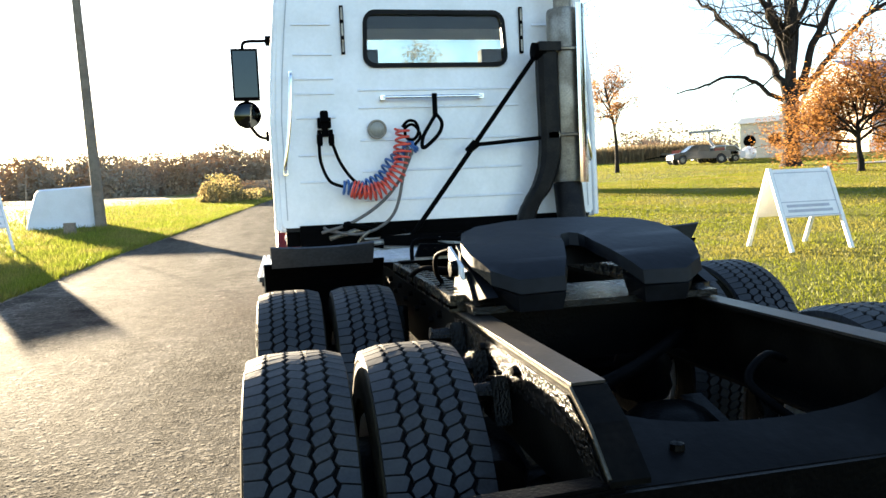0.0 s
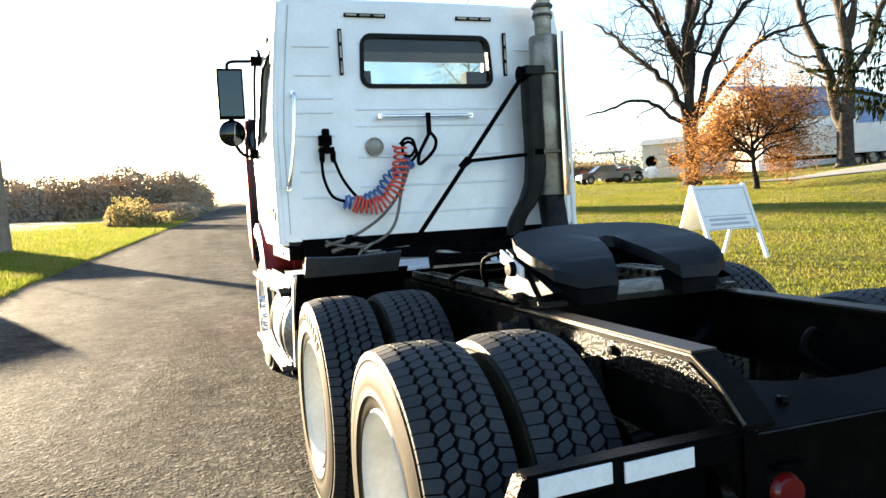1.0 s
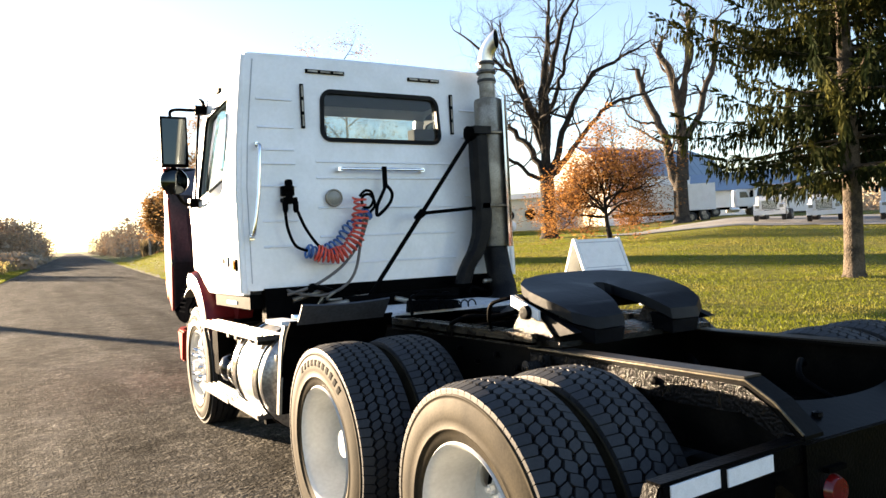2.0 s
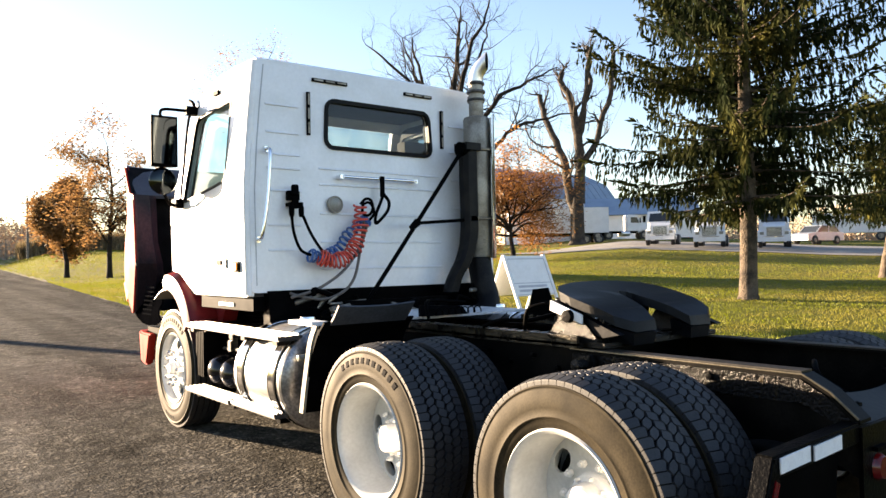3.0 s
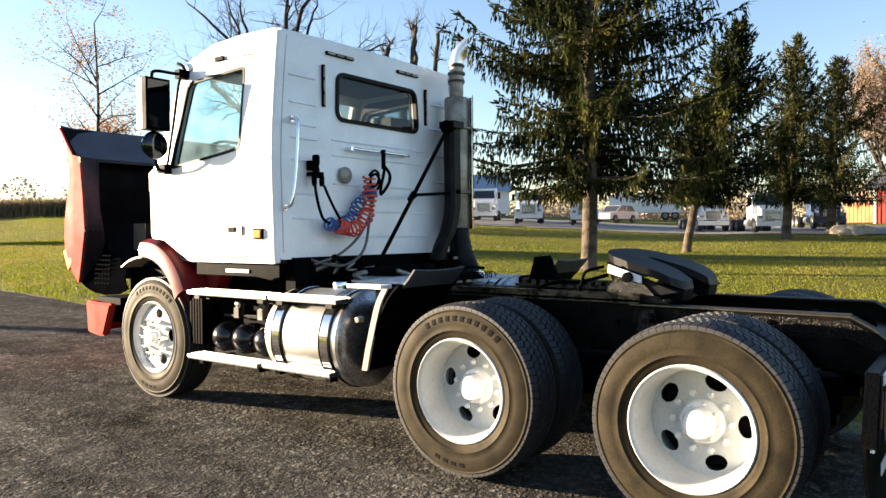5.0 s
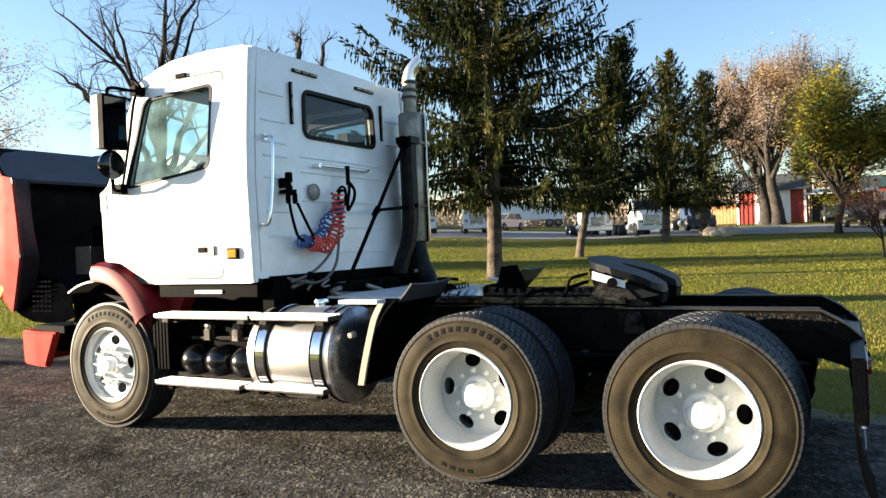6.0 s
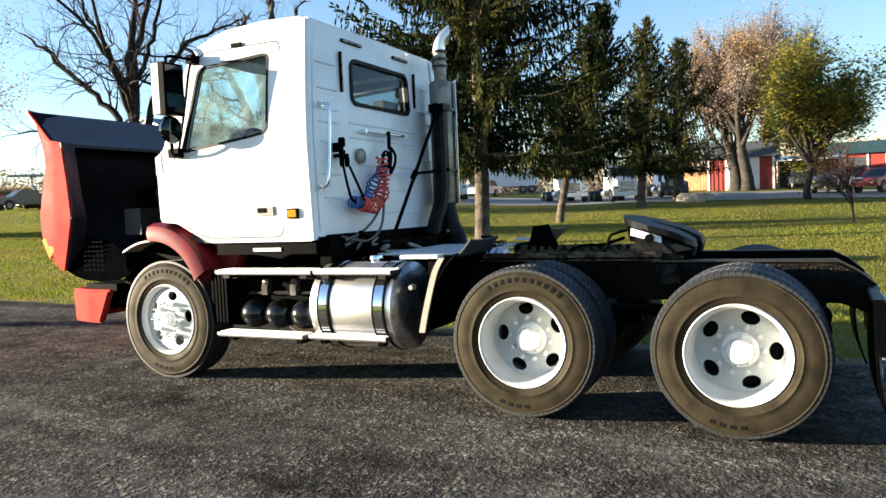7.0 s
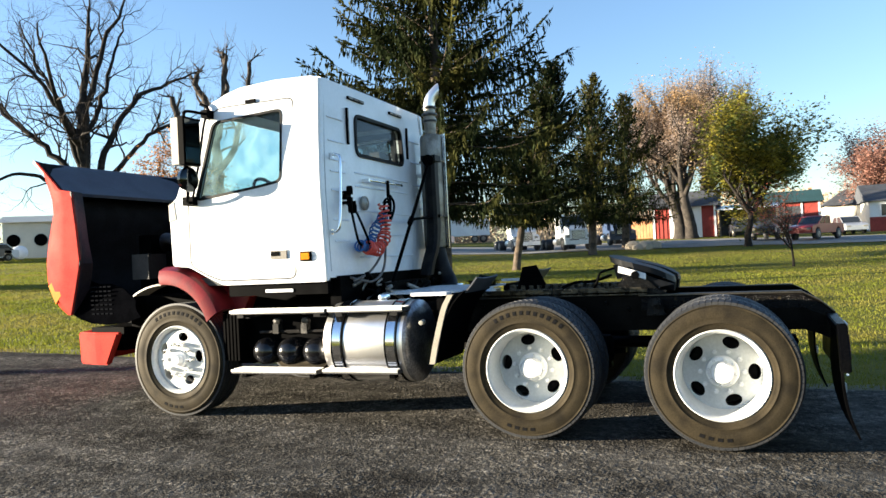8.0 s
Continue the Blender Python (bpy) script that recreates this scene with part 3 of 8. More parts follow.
def far_spot(rng):
    y = rng.uniform(36, 98)
    return road_right(y) + rng.uniform(0, 42), y


blades("far_lawn_grass", 110000, far_spot, 0.03, 0.07, "mown grass beyond the young trees", BLADE)
blades("verge_grass", 150000, verge_spot, 0.05, 0.19, "bright longer grass along the road verge", VERGEBLADE)
blades("edge_grass", 16000, edge_spot, 0.03, 0.11, "ragged grass tufts overhanging the asphalt edge", BLADE)

# ---------------------------------------------------------------- the tractor truck; its own x runs to its right, y ahead
truck = thing("semi_truck", (-0.03, 0, 0), "white day-cab truck with red fenders and hood tipped open", "truck")


def cab_x(z):
    return 1.135 - (0.095 * ((z - 1.95) / 0.95) ** 1.3 if z > 1.95 else 0.0)


def back_y(z):
    return 2.985 + 0.03 * (z - 1.22)


def side_fn(s):
    return lambda y, z: Vector((s * cab_x(z), y, z))


def back_fn(x, z):
    f = cab_x(z) / 1.135
    return Vector((x * f, back_y(z), z))


SIDE = [(3.0, 1.20), (4.02, 1.20), (4.20, 1.28), (4.38, 1.37), (4.56, 1.385), (4.575, 1.93), (4.49, 1.985), (4.215, 2.74), (4.12, 2.815), (3.85, 2.875), (3.1, 2.90), (3.02, 2.90)]
DOOR = rounded([(3.29, 1.24), (4.03, 1.24), (4.20, 1.30), (4.36, 1.385), (4.36, 2.0), (4.13, 2.70), (4.04, 2.75), (3.29, 2.75)], 0.06)
WINDOW = rounded([(3.39, 2.045), (3.60, 2.015), (4.285, 1.94), (4.115, 2.635), (3.39, 2.675)], 0.07)
CUTS = (1.6, 1.95, 2.1, 2.25, 2.4, 2.55, 2.7, 2.82)

cab = part("cab_back_wall", sheet(B(), rounded([(-1.12, 1.228), (1.12, 1.228), (1.12, 2.90), (-1.12, 2.90)], 0.05), [rrect(-0.515, 0.515, 2.30, 2.665, 0.065)], back_fn, (0, 0.05, 0), CUTS), WHITE, truck, "white ribbed back wall of the cab", smooth=True)
for s in (-1, 1):
    panel = part("side_panel", sheet(B(), rounded(SIDE, 0.03, 2), [[(y, z) for y, z in DOOR]], side_fn(s), (-s * 0.045, 0, 0), CUTS), WHITE, truck, "white cab side panel", smooth=True)
    shrink = [(3.8 + (y - 3.8) * 0.992, 2.0 + (z - 2.0) * 0.994) for y, z in DOOR]
    door = part("door", sheet(B(), shrink, [WINDOW], side_fn(s), (-s * 0.06, 0, 0), CUTS), WHITE, truck, "white cab door", smooth=True)
    bm = B()
    ring_strip(bm, WINDOW, lambda y, z: side_fn(s)(y, z) + Vector((-s * 0.02, 0, 0)), -0.022, (s * 0.024, 0, 0))
    part("window_seal", bm, RUBSEAL, door, "black rubber seal")
    trim_hole = [(3.82 + (y - 3.82) * 1.03, 2.32 + (z - 2.32) * 1.05) for y, z in WINDOW]
    part("inner_trim", sheet(B(), [(3.8 + (y - 3.8) * 0.985, 2.0 + (z - 2.0) * 0.985) for y, z in DOOR], [trim_hole], lambda y, z: side_fn(s)(y, z) + Vector((-s * 0.066, 0, 0)), (-s * 0.02, 0, 0), CUTS), DARKIN, door, "dark inner door trim")
    pane = part("window_pane", sheet(B(), WINDOW, [], lambda y, z: side_fn(s)(y, z) + Vector((-s * 0.03, 0, 0)), (-s * 0.005, 0, 0), CUTS), GLASS, door, "clear side window glass", smooth=True)
    pane.visible_shadow = False
    bm = B()
    ring_strip(bm, DOOR, lambda y, z: side_fn(s)(y, z) + Vector((-s * 0.004, 0, 0)), 0.008, (s * 0.0055, 0, 0))
    part("door_gap", bm, SHUTLINE, panel, "thin grey door gap")
    bm = B()
    for a, b in zip((1.28, 1.95, 2.25, 2.55), (1.95, 2.25, 2.55, 2.86)):
        hull6(bm, [(s * (cab_x(a) - 0.062), back_y(a) - 0.003, a), (s * (cab_x(a) - 0.055), back_y(a) - 0.003, a), (s * (cab_x(a) - 0.055), back_y(a) + 0.004, a), (s * (cab_x(a) - 0.062), back_y(a) + 0.004, a)], [(s * (cab_x(b) - 0.062), back_y(b) - 0.003, b), (s * (cab_x(b) - 0.055), back_y(b) - 0.003, b), (s * (cab_x(b) - 0.055), back_y(b) + 0.004, b), (s * (cab_x(b) - 0.062), back_y(b) + 0.004, b)])
    part("corner_seam", bm, GROOVE, cab, "thin seam beside the cab corner")
    # handle: a recessed pale plate with a dark grip
    bm = B()
    box(bm, s * 1.133, s * 1.148, 3.365, 3.52, 1.405, 1.475)
    handle = part("door_handle", bm, HANDLE, door, "beige grey handle plate", bevel=0.006)
    bm = B()
    box(bm, s * 1.146, s * 1.156, 3.44, 3.515, 1.43, 1.466)
    part("grip", bm, BLACKM, door, "dark recessed grip", bevel=0.004)
    bm = B()
    box(bm, s * 1.13, s * 1.15, 3.13, 3.235, 1.375, 1.455)
    part("side_marker", bm, BLACKM, truck, "dark marker lamp housing", bevel=0.006)
    bm = B()
    box(bm, s * 1.148, s * 1.162, 3.145, 3.22, 1.388, 1.442)
    part("marker_lens", bm, AMBER, truck, "amber side marker lens", bevel=0.006)
    bm = B()
    tube(bm, [(s * cab_x(z), back_y(z) + 0.012, z) for z in (1.215, 1.6, 1.95, 2.2, 2.45, 2.7, 2.88)], 0.026, 10)
    part("corner_trim", bm, WHITE, truck, smooth=True)
    # grab handle on the back corner
    bm = B()
    tube(bm, spline([(s * 1.0, 2.985, 2.245), (s * 1.0, 2.93, 2.24), (s * 1.005, 2.90, 2.19), (s * 1.03, 2.895, 1.9), (s * 1.065, 2.895, 1.67), (s * 1.07, 2.92, 1.61), (s * 1.07, 2.99, 1.60)], 5), 0.0125, 10)
    part("grab_handle", bm, CHROME, truck, "bright vertical grab handle", smooth=True)
    for x0, x1, z0, z1 in ((0.99, 1.015, 2.222, 2.262), (1.055, 1.085, 1.582, 1.622)):
        bm = B()
        box(bm, s * x0, s * x1, 2.998, 2.962, z0, z1)
        part("handle_foot", bm, CHROME, truck, bevel=0.006)
    # vertical cowl piece with the pale vent
    bm = B()
    prism(bm, [(s * 1.128, 4.50, 1.80), (s * 1.128, 4.575, 1.78), (s * 1.128, 4.58, 1.93), (s * 1.128, 4.52, 1.96)], (s * 0.012, 0, 0))
    part("cowl_vent", bm, PALEFLAP, truck, "tan cowl vent cover")
    bm = B()
    box(bm, s * 1.03, s * 1.075, 3.66, 3.76, 2.755, 2.785)
    part("clearance_lamp", bm, BLACKM, truck, bevel=0.008)

# roof: a crowned lid with rounded borders
bm = B()
ROOFZ = [(3.05, 2.89), (3.07, 2.922), (3.14, 2.945), (3.5, 2.955), (3.85, 2.935), (4.05, 2.895), (4.17, 2.84), (4.225, 2.75)]
rows = []
for y, z in ROOFZ:
    rows.append([bm.verts.new((u, y - 0.04 * (abs(u) / 1.04) ** 2 * (1 if y > 4 else 0), z - 0.012 * (u / 1.04) ** 2 - (0.04 if abs(u) > 1.02 else 0.012 if abs(u) > 1.0 else 0))) for u in (-1.024, -1.018, -0.985, -0.6, -0.2, 0.2, 0.6, 0.985, 1.018, 1.024)])
for a, b in zip(rows, rows[1:]):
    for i in range(9):
        bm.faces.new((a[i], a[i + 1], b[i + 1], b[i]))
g = bmesh.ops.extrude_face_region(bm, geom=bm.faces[:])
bmesh.ops.translate(bm, vec=(0, 0, -0.03), verts=[e for e in g["geom"] if isinstance(e, bmesh.types.BMVert)])
part("roof", bm, WHITE, truck, "white cab roof", smooth=2)
for x in (-0.7, -0.25, 0.25, 0.7):
    bm = B()
    lathe(bm, [(0.0, 0.06), (0.03, 0.05), (0.045, 0.0), (0.045, -0.02)], 12, pose(x, 4.0, 2.90, 0, -90, 0))
    part("roof_lamp", bm, AMBER, truck, "small amber roof marker lamp", smooth=True)
# pillars, windscreen, cowl and firewall
for s in (-1, 1):
    bm = B()
    hull6(bm, [(s * 1.12, 4.49, 1.96), (s * 1.02, 4.52, 1.96), (s * 1.02, 4.47, 1.96), (s * 1.10, 4.42, 1.96)], [(s * 1.04, 4.22, 2.76), (s * 0.94, 4.25, 2.76), (s * 0.94, 4.2, 2.76), (s * 1.03, 4.16, 2.76)])
    part("windscreen_pillar", bm, WHITE, truck)
bm = B()
prism(bm, [(-1.03, 4.505, 1.96), (1.03, 4.505, 1.96), (0.95, 4.23, 2.77), (-0.95, 4.23, 2.77)], (0, 0.006, 0.002))
scr = part("windscreen", bm, GLASS, truck, "clear raked windscreen")
scr.visible_shadow = False
bm = B()
box(bm, -1.09, 1.09, 4.40, 4.57, 1.90, 1.955)
part("cowl", bm, BLACKM, truck, "black cowl panel", bevel=0.01)
bm = B()
box(bm, -1.08, 1.08, 4.50, 4.555, 1.22, 1.90)
part("firewall", bm, BLACKM, truck, bevel=0.01)
bm = B()
box(bm, -1.09, 1.09, 3.04, 4.5, 1.20, 1.27)
part("cab_floor", bm, DARKIN, truck)
bm = B()
box(bm, -0.98, 0.98, 3.06, 4.12, 2.79, 2.82)
part("headliner", bm, DARKIN, truck, "dark headlining")
bm = B()
prism(bm, [(-1.07, 4.02, 1.75), (-1.07, 4.45, 1.72), (-1.07, 4.45, 1.96), (-1.07, 4.22, 2.0), (-1.07, 4.05, 1.93)], (2.14, 0, 0))
part("dashboard", bm, DARKIN, truck, "dark dashboard", bevel=0.02)
bm = B()
tube(bm, [(-0.52 + 0.22 * math.cos(a), 3.92 + 0.10 * math.sin(a), 1.98 + 0.19 * math.sin(a)) for a in [k * math.pi / 12 for k in range(25)]], 0.016, 8)
tube(bm, [(-0.74, 3.92, 1.98), (-0.30, 3.92, 1.98)], 0.014, 6)
tube(bm, [(-0.52, 3.92, 1.98), (-0.52, 4.12, 1.82)], 0.03, 8)
part("steering_wheel", bm, BLACKM, truck, "dark steering wheel", smooth=True)
for x in (-0.52, 0.52):
    bm = B()
    box(bm, x - 0.26, x + 0.26, 3.25, 3.75, 1.55, 1.68)
    seat = part("seat", bm, SEATG, truck, "grey fabric driver seat", bevel=0.04)
    bm = B()
    box(bm, x - 0.24, x + 0.24, 3.22, 3.36, 1.66, 2.28)
    part("seat_back", bm, SEATG, seat, bevel=0.05)
    bm = B()
    box(bm, x - 0.14, x + 0.14, 3.22, 3.33, 2.29, 2.45)
    part("headrest", bm, BEIGE, seat, "beige headrest", bevel=0.04)
    bm = B()
    box(bm, x - 0.22, x + 0.22, 3.3, 3.7, 1.27, 1.55)
    part("seat_base", bm, DARKIN, seat, bevel=0.02)
bm = B()
prism(bm, [(0.83, 3.05, 2.15), (1.03, 3.05, 2.15), (1.03, 3.05, 2.72), (0.90, 3.05, 2.72)], (0, 0.14, 0))
part("curtain", bm, BEIGE, truck, "beige side curtain", bevel=0.02)

bm = B()
sheet(bm, rrect(-1.02, 1.02, 1.28, 2.80, 0.05), [rrect(-0.53, 0.53, 2.285, 2.68, 0.07)], lambda x, z: back_fn(x * 0.97, z) + Vector((0, 0.06, 0)), (0, 0.02, 0), CUTS)
part("back_trim", bm, DARKIN, truck, "dark inner back wall trim")
# back window
bm = B()
WB = rrect(-0.497, 0.497, 2.318, 2.648, 0.055)
ring_strip(bm, WB, lambda x, z: back_fn(x, z) + Vector((0, 0.02, 0)), 0.03, (0, -0.036, 0))
bw = part("back_window_seal", bm, RUBSEAL, truck, "black rubber back window seal")
pane = part("back_window_pane", sheet(B(), WB, [], lambda x, z: back_fn(x, z) + Vector((0, 0.012, 0)), (0, 0.005, 0)), GLASSR, bw, "smoky back window glass")
pane.visible_shadow = False
# creases pressed into the back wall
for x0, x1, zs in ((-0.56, 0.58, (2.14, 2.02, 1.80, 1.59, 1.39)), (-0.98, -0.72, (2.58, 2.38, 2.22, 2.12, 1.96, 1.71, 1.53)), (0.70, 0.95, (2.58, 2.36, 2.12, 1.88))):
    for z in zs:
        bm = B()
        y = back_y(z)
        prism(bm, [(x0, y, z - 0.008), (x0, y - 0.011, z - 0.006), (x0, y - 0.002, z + 0.009), (x0, y, z + 0.009)], (x1 - x0, 0, 0))
        part("pressed_rib", bm, WHITE, cab)
for x0, x1, z0, z1 in ((-0.655, -0.63, 2.38, 2.70), (0.605, 0.63, 2.38, 2.70), (-0.60, -0.30, 2.79, 2.815), (0.24, 0.52, 2.79, 2.815)):
    bm = B()
    y = back_y(z0)
    box(bm, x0, x1, y - 0.018, y, z0, z1)
    lamp = part("marker_strip", bm, BLACKM, truck, "dark slim marker strip", bevel=0.004)
    bm = B()
    n = 3
    for k in range(n):
        if x1 - x0 < 0.1:
            a, b = z0 + (z1 - z0) * (k + 0.12) / n, z0 + (z1 - z0) * (k + 0.88) / n
            box(bm, x0 + 0.006, x1 - 0.006, y - 0.022, y - 0.017, a, b)
        else:
            a, b = x0 + (x1 - x0) * (k + 0.12) / n, x0 + (x1 - x0) * (k + 0.88) / n
            box(bm, a, b, y - 0.022, y - 0.017, z0 + 0.006, z1 - 0.006)
    part("strip_lens", bm, STEEL, lamp)
# chrome hose bar
bm = B()
tube(bm, [(-0.40, 2.95, 2.08), (0.30, 2.95, 2.08)], 0.013, 10)
bar = part("hose_bar", bm, CHROME, truck, "thin chrome hose bar", smooth=True)
for x in (-0.40, 0.29):
    bm = B()
    box(bm, x - 0.015, x + 0.015, 2.942, back_y(2.08) + 0.002, 2.066, 2.094)
    part("bar_foot", bm, CHROME, bar, bevel=0.005)
# round lamp
bm = B()
lathe(bm, [(0.0, -0.03), (0.045, -0.028), (0.055, -0.02)], 28, pose(-0.445, 2.995, 1.87, 0, 0, 90))
lathe(bm, [(0.055, -0.012), (0.055, -0.024), (0.062, -0.02), (0.064, 0.0)], 28, pose(-0.445, 2.995, 1.87, 0, 0, 90))
work = part("work_lamp", bm, LENS, truck, "round cloudy work lamp with metal ring", smooth=True)
bm = B()
tube(bm, [(-0.445 + 0.058 * math.cos(a), 2.975, 1.87 + 0.058 * math.sin(a)) for a in [k * math.pi / 16 for k in range(33)]], 0.008, 8)
part("ring", bm, STEEL, work, "dull metal ring", smooth=True)
# brake-line couplings
bm = B()
box(bm, -0.845, -0.755, 2.945, 2.995, 1.885, 1.955)
box(bm, -0.822, -0.778, 2.915, 2.955, 1.825, 1.90)
for x in (-0.838, -0.762):
    lathe(bm, [(0.0, -0.05), (0.012, -0.05), (0.020, -0.035), (0.020, 0.02), (0.013, 0.03), (0.013, 0.055)], 12, pose(x, 2.915, 1.815, 0, -90, 0))
    box(bm, x - 0.012, x + 0.012, 2.905, 2.99, 1.84, 1.868)
coup = part("hose_coupling", bm, BLACKM, truck, "black paired air line couplings", bevel=0.004)
bm = B()
lathe(bm, [(0.0, -0.055), (0.022, -0.052), (0.028, -0.04), (0.028, 0.02)], 14, pose(-0.80, 2.935, 1.945, 0, 90, 0))
part("socket_cap", bm, BLACKM, coup, smooth=True)
# hanger strap with rubber loop
bm = B()
box(bm, -0.062, -0.03, 2.925, 2.945, 1.94, 2.10)
hang = part("hose_hanger", bm, BLACKM, truck, "black hose hanger strap", bevel=0.005)
bm = B()
tube(bm, spline([(-0.045, 2.92, 1.96), (-0.01, 2.90, 1.90), (-0.03, 2.89, 1.83), (-0.10, 2.88, 1.76), (-0.155, 2.87, 1.73), (-0.15, 2.87, 1.80), (-0.10, 2.89, 1.88), (-0.05, 2.92, 1.95)], 6), 0.013, 8)
part("loop", bm, BLACKM, hang, "black rubber loop", smooth=True)


def coil(pts, turns, r, wire, name, mat, label, phase=0.0):
    line = spline(pts, 24)
    out, fr = [], frames_along(line)
    steps = turns * 12
    for i in range(steps + 1):
        t = i / steps * (len(fr) - 1)
        k = min(int(t), len(fr) - 2)
        p = fr[k][0].lerp(fr[k + 1][0], t - k)
        a = phase + i / 12 * 2 * math.pi
        rr = r * (0.9 + 0.15 * math.sin(i * 0.11 + phase))
        out.append(p + fr[k][1] * (rr * math.cos(a)) + fr[k][2] * (rr * math.sin(a)))
    bm = B()
    tube(bm, out, wire, 6)
    return part(name, bm, mat, truck, label, smooth=2)


coil([(-0.64, 2.875, 1.475), (-0.55, 2.86, 1.445), (-0.44, 2.85, 1.47), (-0.34, 2.85, 1.57), (-0.30, 2.86, 1.70), (-0.29, 2.87, 1.86)], 19, 0.056, 0.0085, "red_coil_hose", REDHOSE, "red coiled air hose")
coil([(-0.70, 2.92, 1.49), (-0.58, 2.925, 1.475), (-0.46, 2.925, 1.53), (-0.36, 2.925, 1.64), (-0.24, 2.92, 1.73), (-0.20, 2.915, 1.76)], 17, 0.046, 0.0085, "blue_coil_hose", BLUEHOSE, "blue coiled air hose", 1.0)
for pts, mat, nm in (([(-0.845, 2.9, 1.77), (-0.84, 2.88, 1.65), (-0.79, 2.88, 1.53), (-0.70, 2.9, 1.49)], BLACKM, "air_line"), ([(-0.755, 2.9, 1.77), (-0.72, 2.87, 1.66), (-0.66, 2.86, 1.56), (-0.60, 2.87, 1.50)], BLACKM, "air_line"),
                     ([(-0.26, 2.87, 1.74), (-0.30, 2.86, 1.55), (-0.36, 2.85, 1.33), (-0.46, 2.85, 1.22), (-0.62, 2.86, 1.17), (-0.80, 2.9, 1.20), (-0.84, 2.95, 1.22)], HOSEGREY, "grey_hose"), ([(-0.22, 2.88, 1.74), (-0.30, 2.86, 1.56), (-0.45, 2.85, 1.38), (-0.66, 2.86, 1.25), (-0.86, 2.9, 1.19)], HOSEGREY, "grey_hose"), ([(-0.29, 2.87, 1.87), (-0.25, 2.86, 1.91), (-0.20, 2.86, 1.90), (-0.18, 2.87, 1.84), (-0.21, 2.88, 1.79), (-0.26, 2.88, 1.80), (-0.27, 2.87, 1.86), (-0.23, 2.86, 1.885), (-0.19, 2.86, 1.86), (-0.17, 2.87, 1.80), (-0.22, 2.88, 1.74)], BLACKM, "air_line")):
    bm = B()
    tube(bm, spline(pts, 7), 0.011, 7)
    part(nm, bm, mat, truck, "thin black air line" if nm == "air_line" else "dusty grey hanging hose", smooth=2)

# exhaust stack with its guard and mounting
bm = B()
lathe(bm, [(0.07, 0.0), (0.105, 0.01), (0.112, 0.03), (0.112, 1.17), (0.105, 1.19), (0.07, 1.20), (0.07, 0.0)], 28, pose(0.865, 2.845, 1.45, 0, -90, 0))
muff = part("exhaust_muffler", bm, STEEL, truck, "dull steel upright exhaust muffler", smooth=True)
bm = B()
lathe(bm, [(0.062, 0.0), (0.062, 0.12), (0.072, 0.12), (0.072, 0.17), (0.062, 0.17), (0.062, 0.30)], 24, pose(0.865, 2.845, 2.65, 0, -90, 0))
part("stack_pipe", bm, STEEL, muff, smooth=True)
tip_way = Vector((0.57, -0.82, 0)).normalized()
tip_line = spline([Vector((0.865, 2.845, z)) + tip_way * off for off, z in ((0, 2.90), (0, 2.96), (0.02, 3.03), (0.065, 3.09), (0.13, 3.145), (0.22, 3.20))], 6)
for name, mat, rad, cut, label in (("stack_elbow", ALUM, 0.060, 0.100, "bright curved exhaust tip"), ("sooty_mouth", BLACKM, 0.056, 0.097, "black sooty exhaust mouth")):
    bm = B()
    tube(bm, tip_line, rad, 20, caps=False)
    bmesh.ops.bisect_plane(bm, geom=bm.verts[:] + bm.edges[:] + bm.faces[:], plane_co=Vector((0.865, 2.845, 3.0)) + tip_way * cut, plane_no=tip_way, clear_outer=True)
    if name == "sooty_mouth":
        bmesh.ops.holes_fill(bm, edges=[e for e in bm.edges if e.is_boundary], sides=0)
    part(name, bm, mat, muff, label, smooth=2)
bm = B()
pts0 = [(0.865 + 0.150 * math.cos(radians(a)), 2.845 + 0.150 * math.sin(radians(a))) for a in range(-75, 76, 10)]
for (xa, ya), (xb, yb) in zip(pts0, pts0[1:]):
    hull6(bm, [(xa, ya, 1.45), (xb, yb, 1.45), (xb, yb, 2.66), (xa, ya, 2.66)], [(0.865 + (xa - 0.865) * 0.97, 2.845 + (ya - 2.845) * 0.97, 1.45), (0.865 + (xb - 0.865) * 0.97, 2.845 + (yb - 2.845) * 0.97, 1.45), (0.865 + (xb - 0.865) * 0.97, 2.845 + (yb - 2.845) * 0.97, 2.66), (0.865 + (xa - 0.865) * 0.97, 2.845 + (ya - 2.845) * 0.97, 2.66)])
bmesh.ops.remove_doubles(bm, verts=bm.verts, dist=0.0005)
part("heat_guard", bm, CHROME, muff, "polished curved heat guard", smooth=True)
bm = B()
lathe(bm, [(0.0, 0), (0.075, 0), (0.075, 0.5), (0.0, 0.5)], 20, pose(0.865, 2.845, 0.98, 0, -90, 0))
part("lower_pipe", bm, DARKPIPE, muff, smooth=True)
bm = B()
tube(bm, spline([(0.865, 2.845, 1.45), (0.865, 2.80, 1.25), (0.85, 2.72, 1.08), (0.75, 2.7, 0.98), (0.5, 2.8, 0.93)], 6), 0.10, 16)
part("exhaust_bend", bm, DARKPIPE, muff, "black exhaust bend", smooth=2)
bm = B()
rows = []
